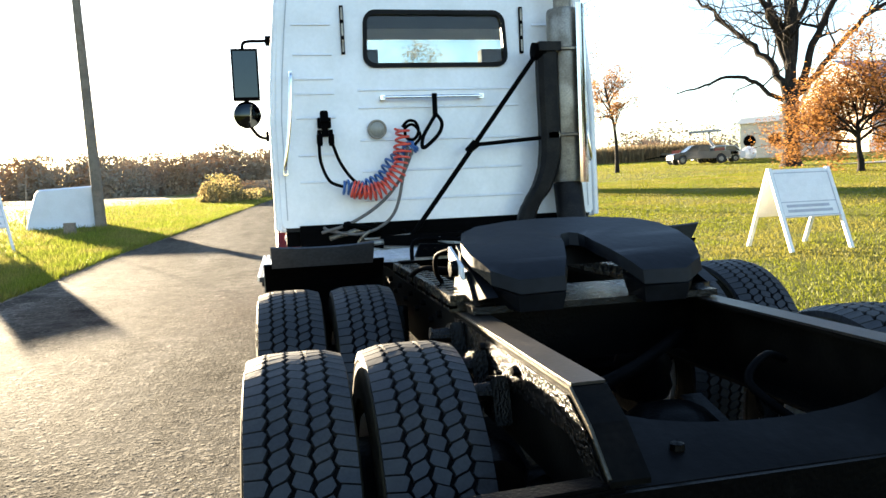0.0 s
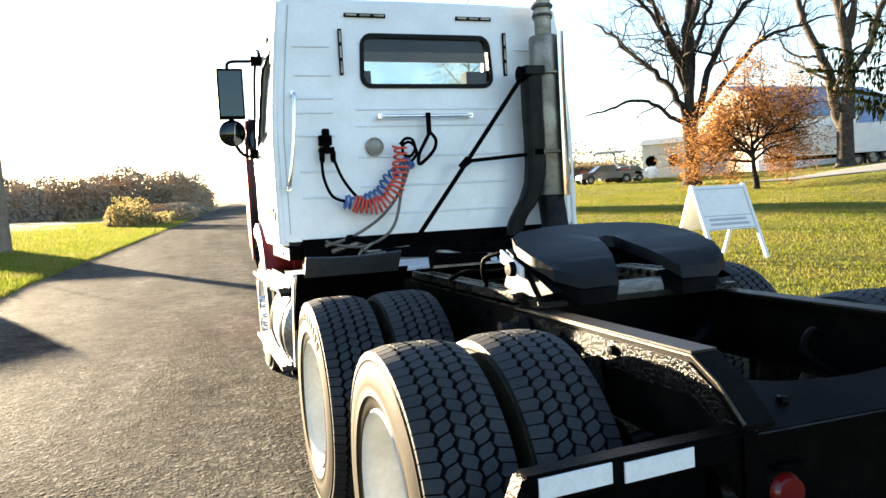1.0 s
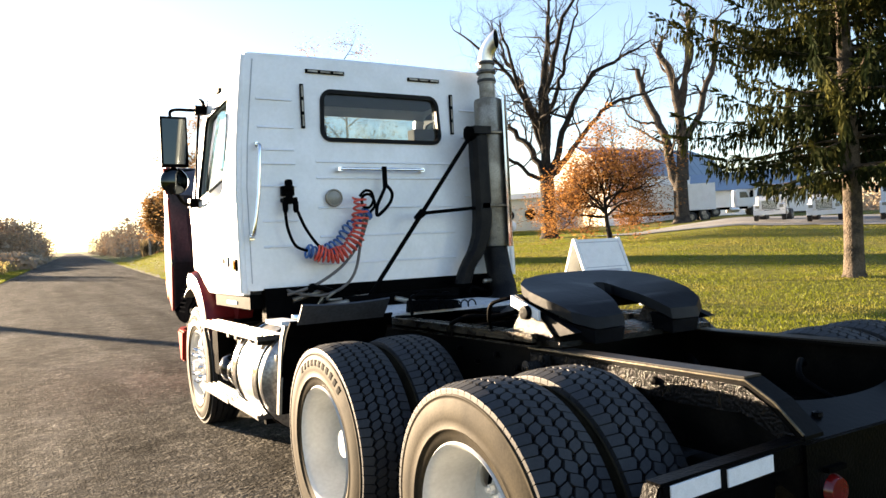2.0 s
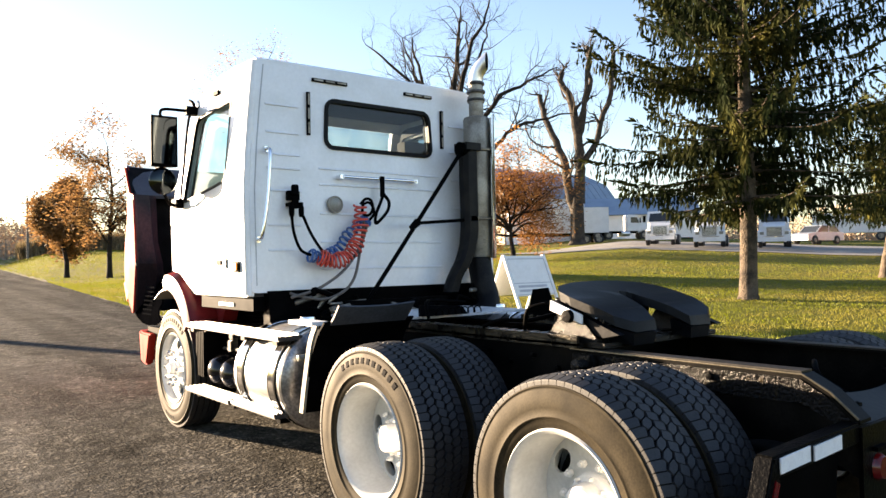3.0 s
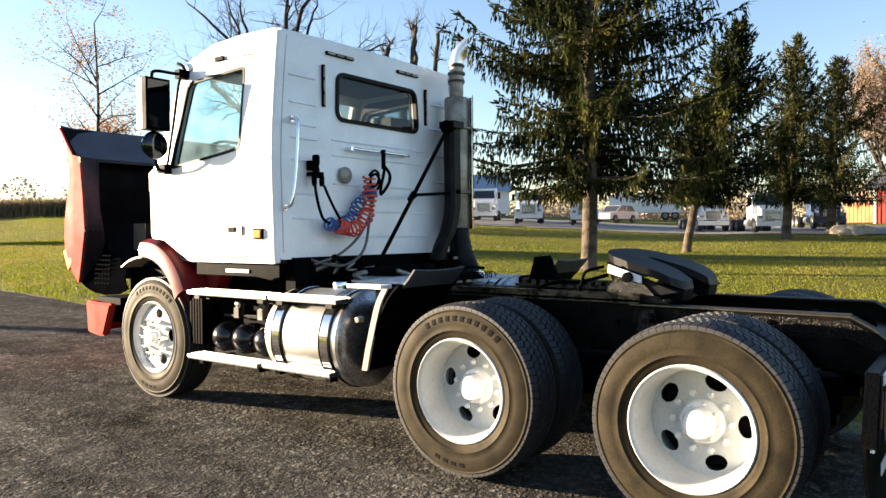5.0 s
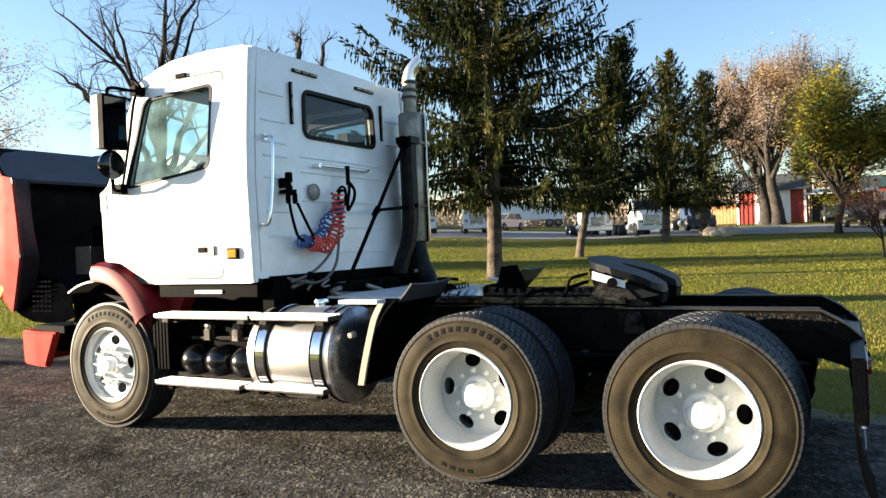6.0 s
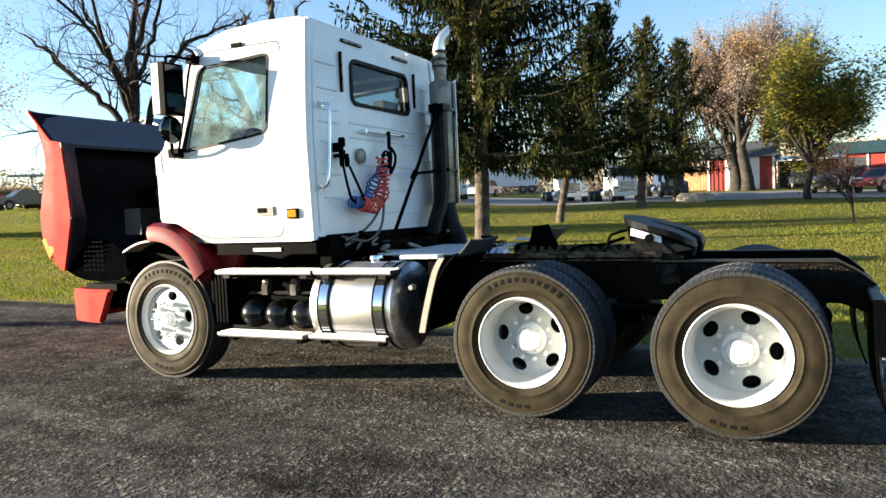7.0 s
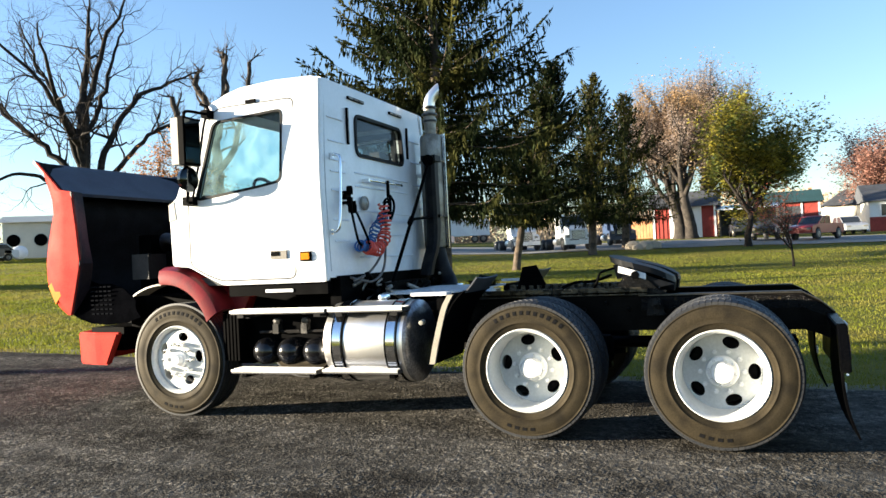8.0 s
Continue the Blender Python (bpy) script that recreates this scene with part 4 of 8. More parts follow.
for p, wx in zip(spline([(0.725, 2.80, 2.40), (0.725, 2.80, 2.1), (0.73, 2.80, 1.82), (0.72, 2.80, 1.62), (0.66, 2.80, 1.44), (0.57, 2.81, 1.30), (0.53, 2.82, 1.18)], 4), [0.075] * 13 + [0.068] * 6 + [0.06] * 6):
    rows.append([bm.verts.new(p + Vector((wx * u, 0.06 * v, 0))) for u, v in ((-1, -0.5), (-0.6, -1), (0.6, -1), (1, -0.5), (1, 0.5), (0.6, 1), (-0.6, 1), (-1, 0.5))])
for a, b in zip(rows, rows[1:]):
    for i in range(8):
        bm.faces.new((a[i], a[(i + 1) % 8], b[(i + 1) % 8], b[i]))
bm.faces.new(rows[0])
bm.faces.new(rows[-1][::-1])
post = part("stack_bracket", bm, DARKPIPE, truck, "black curved stack mounting column", smooth=True)
bm = B()
box(bm, 0.645, 0.80, 2.72, 2.88, 2.345, 2.405)
part("column_cap", bm, DARKPIPE, post, bevel=0.014)
for z in (2.36, 1.78):
    bm = B()
    tube(bm, [(0.865 + 0.125 * math.cos(a), 2.845 + 0.125 * math.sin(a), z) for a in [k * math.pi / 10 for k in range(21)]], 0.012, 6)
    box(bm, 0.70, 0.78, 2.74, 2.80, z - 0.02, z + 0.02)
    part("clamp", bm, STEEL, muff, smooth=True)
for z, r in ((2.79, 0.074), (2.86, 0.078), (2.93, 0.072)):
    bm = B()
    lathe(bm, [(0.06, -0.012), (r, -0.012), (r + 0.004, 0.0), (r, 0.012), (0.06, 0.012)], 24, pose(0.865, 2.845, z, 0, -90, 0))
    part("pipe_band", bm, SOOTY, muff, "rusty pipe clamp band", smooth=True)
bm = B()
lathe(bm, [(0.0, 0.05), (0.055, 0.04), (0.06, -0.04), (0.0, -0.05)], 16, pose(0.66, 2.79, 2.35, 0, 0, 0))
part("stay_joint", bm, BLACKM, post, smooth=True)
bm = B()
tube(bm, [(0.66, 2.79, 2.35), (0.18, 2.81, 1.72), (-0.32, 2.83, 1.07)], 0.017, 10)
stay = part("stay_rod", bm, BLACKM, truck, "long black diagonal stay rod", smooth=True)
bm = B()
tube(bm, [(0.17, 2.81, 1.70), (0.22, 2.80, 1.735), (0.72, 2.79, 1.77)], 0.014, 8)
tube(bm, [(0.14, 2.81, 1.69), (0.20, 2.81, 1.75)], 0.027, 10)
part("cross_rod", bm, BLACKM, stay, smooth=True)

# chassis: two channel rails with drooped tails
def rail_section(s, x, y, z, h=0.27, t=0.012, fl=0.09):
    """Channel section, open to the inside."""
    o = [(0, 0), (-fl, 0), (-fl, -t), (-t, -t), (-t, -h + t), (-fl, -h + t), (-fl, -h), (0, -h)]
    return [Vector((s * (x + u), y, z + v)) for u, v in o]


for s in (-1, 1):
    bm = B()
    stations = [(5.75, 0.97, 0.27), (0.62, 0.985, 0.27), (-0.53, 0.98, 0.27), (-0.63, 0.925, 0.25), (-0.73, 0.835, 0.21)]
    secs = [[bm.verts.new(p) for p in rail_section(s, 0.50, y, z, h)] for y, z, h in stations]
    for a, b in zip(secs, secs[1:]):
        for i in range(8):
            bm.faces.new((a[i], a[(i + 1) % 8], b[(i + 1) % 8], b[i]))
    bm.faces.new(secs[0])
    bm.faces.new(secs[-1][::-1])
    rail = part("frame_rail", bm, RAILTOP, truck, "greasy black chassis rail")
    # real grease; its tan patches paint the gold glints near the top
    bm = B()
    prism(bm, [(s * 0.502, 0.60, 0.965), (s * 0.502, -0.52, 0.96), (s * 0.502, -0.62, 0.905), (s * 0.502, -0.71, 0.825), (s * 0.502, -0.70, 0.79), (s * 0.502, -0.52, 0.87), (s * 0.502, -0.1, 0.86), (s * 0.502, 0.2, 0.885), (s * 0.502, 0.60, 0.87)], (s * 0.004, 0, 0))
    part("grease_coat", bm, GREASEGLINT, rail, "gritty grease on the rail web with painted tan glints")
    # thin bright bar stands in for the sun's glint along the edge
    bm = B()
    tube(bm, [(s * 0.499, y, z - 0.003) for y, z in ((0.62, 0.985), (0.1, 0.983), (-0.53, 0.98), (-0.63, 0.925), (-0.725, 0.84))], 0.005, 6)
    part("edge_glint", bm, EDGEGLINT, rail, "thin tan line painted as a glint on the top edge")
    # added strip: the top flange's brown sheen is put into a lighter colour
    bm = B()
    box(bm, s * 0.412, s * 0.497, -0.525, 0.54, 0.9815, 0.9885)
    part("rail_sheen", bm, SCUFFSHEEN, rail, "scuffed rail top, brown sheen put into its colour", bevel=0.002)
    # slotted slide rack of the fifth wheel
    bm = B()
    box(bm, s * 0.40, s * 0.53, 0.55, 1.95, 0.99, 1.012)
    box(bm, s * 0.505, s * 0.53, 0.55, 1.95, 1.0, 1.05)
    rack = part("slide_rack", bm, RACK, truck, "slotted slide rack of the fifth wheel", bevel=0.003)
    for k in range(17):
        bm = B()
        y = 0.60 + k * 0.078
        box(bm, s * 0.41, s * 0.505, y, y + 0.042, 1.012, 1.045)
        part("rack_tooth", bm, RACK, rack, bevel=0.006)
    for k in range(16):
        bm = B()
        y = -0.15 + k * 0.17
        lathe(bm, [(0.0, 0.022), (0.014, 0.02), (0.016, 0.0)], 8, pose(s * 0.50, y, 0.93 - 0.05 * (k % 2), 0, 0, 0 if s > 0 else 180))
        part("frame_bolt", bm, BLACKP, rail)
for y, r in ((5.5, 0.05), (3.2, 0.05), (2.0, 0.05), (0.66, 0.06)):
    bm = B()
    box(bm, -0.48, 0.48, y - r, y + r, 0.76, 0.95 if y != 0.66 else 0.99)
    part("cross_member", bm, BLACKP, truck, bevel=0.012)
# curved rear closing plate
bm = B()
n = 18
top, cut = [], []
for k in range(n + 1):
    u = -0.40 + 0.80 * k / n
    cut.append((u, -0.46 - 0.12 * math.sqrt(max(0.0, 1 - (u / 0.40) ** 2))))
pts = [(-0.50, -0.73), (0.50, -0.73), (0.50, -0.42)] + cut[::-1] + [(-0.50, -0.42)]


def droop(y):
    return 0.93 + 0.36 * max(-1.0, (y + 0.50)) if y < -0.50 else 0.93


sheet(bm, pts, [], lambda x, y: Vector((x, y, droop(y) - 0.03)), (0, 0, -0.012))
part("rear_plate", bm, PLATE, truck, "black rear closing plate with curved cut-out")
bm = B()
box(bm, -0.52, 0.52, -0.745, -0.73, 0.42, 0.815)
back_plate = part("rear_skirt", bm, BLACKP, truck, "black rear cross plate", bevel=0.004)
for x in (-0.42, -0.30, 0.30, 0.42):
    bm = B()
    lathe(bm, [(0.0, 0.018), (0.016, 0.014), (0.018, 0.0)], 8, pose(x, -0.64, droop(-0.64) - 0.03, 0, -90, 0))
    part("plate_bolt", bm, BLACKP, back_plate)
for s in (-1, 1):
    bm = B()
    lathe(bm, [(0.0, 0.022), (0.04, 0.019), (0.048, 0.004), (0.052, -0.02)], 20, pose(s * 0.40, -0.75, 0.66, 0, 0, -90))
    part("tail_lamp", bm, REDREF, truck, "round red tail lamp", smooth=True)
    bm = B()
    box(bm, s * 0.40 - 0.045, s * 0.40 + 0.045, -0.765, -0.745, 0.722, 0.737)
    part("lamp_bracket", bm, BLACKM, truck, bevel=0.004)

# axles, gearbox, air springs, shafts and lines under the rails
for y in (0.0, 1.32):
    bm = B()
    tube(bm, [(-1.0, y, 0.51), (-0.35, y, 0.51), (0.0, y, 0.51), (0.35, y, 0.51), (1.0, y, 0.51)], [0.07, 0.08, 0.13, 0.08, 0.07], 16)
    axle = part("axle", bm, BLACKP, truck, "black drive axle", smooth=True)
    bm = B()
    lathe(bm, [(0.0, -0.26), (0.10, -0.24), (0.19, -0.12), (0.21, 0.0), (0.17, 0.12), (0.09, 0.26), (0.0, 0.28)], 20, pose(0.06, y + 0.04, 0.53, 0, 0, 90))
    part("differential", bm, BLACKP, axle, smooth=True)
    for s in (-1, 1):
        bm = B()
        lathe(bm, [(0.0, 0.0), (0.11, 0.0), (0.13, 0.05), (0.12, 0.10), (0.13, 0.15), (0.11, 0.2), (0.0, 0.2)], 18, pose(s * 0.44, y - 0.36, 0.47, 0, -90, 0))
        part("air_spring", bm, BLACKM, truck, "black rubber air spring", smooth=True)
        bm = B()
        prism(bm, [(s * 0.36, y + 0.50, 0.60), (s * 0.36, y + 0.42, 0.46), (s * 0.36, y, 0.38), (s * 0.36, y - 0.46, 0.42), (s * 0.36, y - 0.46, 0.47), (s * 0.36, y, 0.45), (s * 0.36, y + 0.36, 0.56)], (s * 0.09, 0, 0))
        part("trailing_arm", bm, BLACKP, truck, bevel=0.01)
        bm = B()
        tube(bm, [(s * 0.56, y + 0.20, 0.46), (s * 0.55, y + 0.30, 0.86)], 0.035, 12)
        part("shock_absorber", bm, GREASE, truck, smooth=True)
        bm = B()
        lathe(bm, [(0.0, -0.07), (0.075, -0.06), (0.09, 0.0), (0.085, 0.08), (0.0, 0.10)], 18, pose(s * 0.60, y - 0.22, 0.66, 0, 0, 80))
        part("brake_chamber", bm, BLACKP, truck, "round brake chamber", smooth=True)
bm = B()
tube(bm, [(0.05, 0.2, 0.56), (0.05, 1.1, 0.56)], 0.05, 12)
tube(bm, [(0.02, 1.5, 0.58), (0.0, 4.2, 0.72)], 0.06, 12)
part("drive_shaft", bm, BLACKP, truck, smooth=True)
bm = B()
tube(bm, spline([(-0.36, -0.05, 0.80), (-0.1, 0.05, 0.83), (0.16, 0.25, 0.86), (0.34, 0.45, 0.86)], 6), 0.022, 8)
tube(bm, spline([(-0.30, -0.30, 0.70), (-0.05, -0.25, 0.74), (0.15, -0.3, 0.72), (0.22, -0.42, 0.66)], 6), 0.014, 8)
tube(bm, spline([(0.30, -0.2, 0.9), (0.2, -0.25, 0.93), (0.1, -0.32, 0.88), (0.16, -0.42, 0.8)], 6), 0.012, 8)
part("brake_line", bm, BLACKM, truck, smooth=2)
# shackles and lugs beside the near rail
for s in (-1, 1):
    for y, z in ((-0.10, 0.90), (0.12, 0.93), (0.42, 0.97)):
        bm = B()
        prism(bm, [(s * 0.505, y, z - 0.14), (s * 0.505, y + 0.14, z - 0.14), (s * 0.505, y + 0.12, z - 0.02), (s * 0.505, y + 0.03, z)], (s * 0.05, 0, 0))
        lathe(bm, [(0.0, 0.09), (0.025, 0.085), (0.03, 0.0)], 10, pose(s * 0.54, y + 0.06, z - 0.05, 0, 0, 0 if s > 0 else 180))
        part("shackle_lug", bm, GREASE, truck, "greasy spring shackle lug", bevel=0.006)

# fifth wheel
def fw_top(y):
    """Height of the plate's top along the truck: a tilted flat, then the entry ramp."""
    k = 0.06
    d = y - 0.47
    return 1.1816 + 0.28 * d - 0.17 * (math.sqrt(d * d + k * k) - d - 0.01)


bm = B()
half = [(0.05, 0.66), (0.06, 0.60), (0.10, 0.48), (0.15, 0.37), (0.32, 0.365), (0.41, 0.42), (0.45, 0.53), (0.455, 0.66), (0.425, 0.76), (0.35, 0.83), (0.21, 0.875), (0.08, 0.89)]
pts = ([(-0.035, 0.69), (0.0, 0.705), (0.035, 0.69)] + half + [(-x, y) for x, y in half[::-1]])[::-1]
sheet(bm, pts, [], lambda x, y: Vector((x, y, fw_top(y))), (0, -0.012, -0.05), (0.36, 0.39, 0.42, 0.45, 0.48, 0.51, 0.54, 0.57, 0.61, 0.66, 0.75, 0.82))
fw = part("fifth_wheel_plate", bm, FWPLATE, truck, "black horseshoe fifth wheel plate tilted backwards", smooth=True)
bm = B()
for s in (-1, 1):
    hull6(bm, [(s * 0.15, 0.36, 1.06), (s * 0.33, 0.36, 1.06), (s * 0.42, 0.46, 1.10), (s * 0.11, 0.46, 1.10)], [(s * 0.16, 0.37, 1.0), (s * 0.32, 0.37, 1.0), (s * 0.38, 0.47, 1.02), (s * 0.14, 0.47, 1.02)])
    prism(bm, [(s * 0.40, 0.36, 1.06), (s * 0.40, 0.78, 1.215), (s * 0.40, 0.76, 1.13), (s * 0.40, 0.46, 1.04)], (s * 0.045, 0, 0))
prism(bm, [(-0.38, 0.82, 1.225), (0.38, 0.82, 1.225), (0.34, 0.80, 1.11), (-0.34, 0.80, 1.11)], (0, -0.04, 0))
part("skirt", bm, FWPLATE, fw, bevel=0.008)
for s in (-1, 1):
    bm = B()
    prism(bm, [(s * 0.37, 0.45, 1.0), (s * 0.37, 0.83, 1.0), (s * 0.37, 0.73, 1.13), (s * 0.37, 0.58, 1.13)], (s * 0.09, 0, 0))
    part("pedestal", bm, GREASE, fw, bevel=0.01)
    bm = B()
    prism(bm, [(s * 0.468, 0.56, 1.105), (s * 0.468, 0.77, 1.165), (s * 0.468, 0.765, 1.215), (s * 0.468, 0.56, 1.15)], (s * 0.012, 0, 0))
    br = part("pivot_bracket", bm, TAPEW, fw, "worn white pivot bracket", bevel=0.003)
    bm = B()
    lathe(bm, [(0.0, 0.03), (0.03, 0.028), (0.034, 0.0)], 14, pose(s * 0.478, 0.64, 1.14, 0, 0, 0 if s > 0 else 180))
    part("pivot_pin", bm, BLACKP, fw, smooth=True)
bm = B()
tube(bm, spline([(-0.30, 0.85, 1.14), (-0.42, 0.98, 1.10), (-0.52, 1.10, 1.10), (-0.56, 1.2, 1.06)], 5), 0.012, 8)
tube(bm, spline([(-0.46, 0.80, 1.20), (-0.50, 0.90, 1.17), (-0.50, 0.93, 1.10), (-0.47, 0.96, 1.05)], 5), 0.01, 8)
part("release_handle", bm, BLACKM, fw, smooth=2)
bm = B()
box(bm, -0.48, 0.48, 0.42, 0.86, 0.995, 1.02)
part("slider_plate", bm, GREASE, fw, bevel=0.006)

# deck plate behind the cab, with a springy line on it
bm = B()
box(bm, -0.62, 0.62, 2.02, 2.76, 1.05, 1.066)
deck = part("deck_plate", bm, DECKALU, truck, "silvery tread plate deck behind the cab", bevel=0.004)
for k in range(12):
    for j in range(18):
        if (k + j) % 2 == 0:
            bm = B()
            x, y = -0.58 + j * 0.068, 2.06 + k * 0.058
            box(bm, -0.018, 0.018, -0.004, 0.004, 0, 0.003, pose(x, y, 1.066, 0, 0, 45 if k % 2 else -45))
            part("tread_bar", bm, DECKALU, deck)
bm = B()
prism(bm, [(-0.40, 1.98, 1.07), (-0.02, 1.96, 1.07), (-0.02, 2.02, 1.12), (-0.36, 2.04, 1.14)], (0, 0.03, 0))
tube(bm, spline([(-0.44, 1.85, 1.07), (-0.42, 1.9, 1.16), (-0.30, 1.97, 1.17), (-0.05, 1.95, 1.15)], 5), 0.012, 8)
part("deck_step_frame", bm, BLACKM, truck, "bent black hose guard on the deck")
bm = B()
line = [(-0.36 + 0.42 * i / 60, 1.93 + 0.02 * math.cos(i * 0.8), 1.10 + 0.022 * math.sin(i * 0.8)) for i in range(61)]
tube(bm, line, 0.005, 5)
part("springy_cable", bm, BLACKM, truck, "small black coiled cable", smooth=2)
for s in (-1, 1):
    bm = B()
    prism(bm, [(s * 0.44, 1.55, 1.0), (s * 0.44, 1.86, 1.0), (s * 0.44, 1.80, 1.22), (s * 0.44, 1.66, 1.235)], (s * 0.012, 0.0, 0)) if s > 0 else box(bm, -0.5, -0.42, 1.9, 1.96, 1.0, 1.06)
    part("flap_bracket", bm, BLACKM, truck, "black upright bracket plate")

# dark clutter between cab and deck
rng = random.Random(4)
for k in range(26):
    bm = B()
    x, y, z = rng.uniform(-0.9, 0.9), rng.uniform(2.72, 2.96), rng.uniform(1.05, 1.22)
    tube(bm, spline([(x, y, z), (x + rng.uniform(-0.25, 0.25), y + rng.uniform(-0.06, 0.06), z + rng.uniform(-0.08, 0.06)), (x + rng.uniform(-0.4, 0.4), y + 0.05, z - rng.uniform(0.02, 0.15))], 5), rng.uniform(0.008, 0.022), 7)
    part("service_line", bm, BLACKM if k % 5 else STEEL, truck, smooth=2)
bm = B()
box(bm, -1.0, 1.0, 2.95, 3.05, 1.0, 1.24)
box(bm, -0.48, 0.48, 2.8, 4.5, 0.85, 1.15)
part("cab_subframe", bm, BLACKM, truck, "dark cab subframe", bevel=0.02)
bm = B()
box(bm, -1.09, 1.09, 3.02, 4.0, 1.10, 1.20)
part("cab_sill", bm, BLACKM, truck, bevel=0.02)
for s in (-1, 1):
    bm = B()
    box(bm, s * 1.06, s * 1.10, 3.35, 3.62, 1.125, 1.15)
    part("sill_lamp", bm, TAPEW, truck, "pale oblong sill lamp", bevel=0.01)


# wheels -------------------------------------------------------------
def tyre_mesh():
    bm = B()
    prof = [(0.285, -0.095), (0.300, -0.118), (0.33, -0.128), (0.347, -0.132), (0.350, -0.1365), (0.354, -0.1365), (0.357, -0.134), (0.385, -0.139), (0.42, -0.138), (0.455, -0.131), (0.463, -0.1285), (0.466, -0.1325), (0.470, -0.1315), (0.473, -0.126), (0.480, -0.124), (0.488, -0.117), (0.488, -0.100)]
    lathe(bm, prof + [(0.488, 0.0)] + [(r, -x) for r, x in prof[::-1]] + [(0.285, -0.095)], 72)
    bmesh.ops.recalc_face_normals(bm, faces=bm.faces)
    me = bpy.data.meshes.new("tyre")
    bm.to_mesh(me)
    bm.free()
    me.materials.append(SIDEWALL)
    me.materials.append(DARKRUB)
    # groove floors take the darker rubber: the grooves' shade put into colour
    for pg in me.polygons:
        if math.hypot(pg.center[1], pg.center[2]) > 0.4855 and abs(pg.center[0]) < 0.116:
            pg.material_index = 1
    me.polygons.foreach_set("use_smooth", [True] * len(me.polygons))
    return me


def tread_mesh(rows=76):
    """Staggered slanted blocks in five bands, the outer two lapping over the shoulders, with wide zigzag grooves."""
    v, f = [], []
    p, wd, de = 2 * math.pi / rows, 0.0405, 0.0065
    for ci in range(5):
        xm = (ci - 2) * 0.0485
        for k in range(rows):
            a = (k + 0.5 * (ci % 2)) * p
            x0, x1 = xm - wd / 2, xm + wd / 2
            sk = 0.15 * p * (1 if ci % 2 else -1)
            pl = [(x0 + de, a + sk), (x1 - de * 0.4, a - sk), (x1 + de, a + p * 0.42), (x1 - de, a + p - sk), (x0 + de * 0.4, a + p + sk), (x0 - de, a + p * 0.58)]
            if ci == 0:
                pl[5], pl[0], pl[4] = (-0.127, a + p / 2), (-0.127, a), (-0.127, a + p)
            if ci == 4:
                pl[2], pl[1], pl[3] = (0.127, a + p / 2), (0.127, a), (0.127, a + p)
            i = len(v)
            for r, sh in ((0.480, 0.955), (0.504, 0.93), (0.5085, 0.88)):
                for x, t in pl:
                    drop = 0.012 * (abs(x) / 0.117) ** 4
                    xx, tt = xm + (x - xm) * (sh if abs(x) < 0.12 else 1.0 - (0.93 - sh) * 0.25), a + p / 2 + (t - a - p / 2) * sh
                    v.append((xx, (r - drop) * math.cos(tt), (r - drop) * math.sin(tt)))
            f.append(tuple(i + 12 + q for q in range(6)))
            for lv in (0, 6):
                for q in range(6):
                    f.append((i + lv + q, i + lv + (q + 1) % 6, i + lv + 6 + (q + 1) % 6, i + lv + 6 + q))
    return pymesh("tread", v, f, RUBBER)


def rib_tread_mesh():
    bm = B()
    for x0, x1 in ((-0.115, -0.076), (-0.068, -0.027), (-0.019, 0.019), (0.027, 0.068), (0.076, 0.115)):
        lathe(bm, [(0.49, x0), (0.508, x0 + 0.002), (0.508, x1 - 0.002), (0.49, x1)], 72)
    bmesh.ops.recalc_face_normals(bm, faces=bm.faces)
    me = bpy.data.meshes.new("rib_tread")
    bm.to_mesh(me)
    bm.free()
    me.materials.append(RUBBER)
    return me


def mark_mesh(r0, r1, half_deg):
    """One raised worn mark on the sidewall, a plain bar."""
    v = []
    for r, x0 in ((r0, -0.1365), (r1, -0.1325)):
        for da in (-half_deg, half_deg):
            for x in (x0, x0 - 0.005):
                v.append((x, -r * math.sin(radians(da)), r * math.cos(radians(da))))
    return pymesh("mark", v, [(1, 3, 7, 5), (0, 1, 5, 4), (2, 6, 7, 3), (4, 5, 7, 6), (0, 2, 3, 1)], DARKRUB)


def disc_loops(rin, rout, holes, rh, ang0, hw, hh):
    outer = [(rout * math.cos(2 * math.pi * k / 60), rout * math.sin(2 * math.pi * k / 60)) for k in range(60)]
    hl = []
    for h in range(holes):
        a = radians(ang0) + 2 * math.pi * h / holes
        c, s = math.cos(a), math.sin(a)
        loop = []
        for k in range(18):
            u, w2 = hh * math.cos(2 * math.pi * k / 18), hw * math.sin(2 * math.pi * k / 18)
            loop.append((c * (rh + u) - s * w2, s * (rh + u) + c * w2))
        hl.append(loop)
    return outer, hl


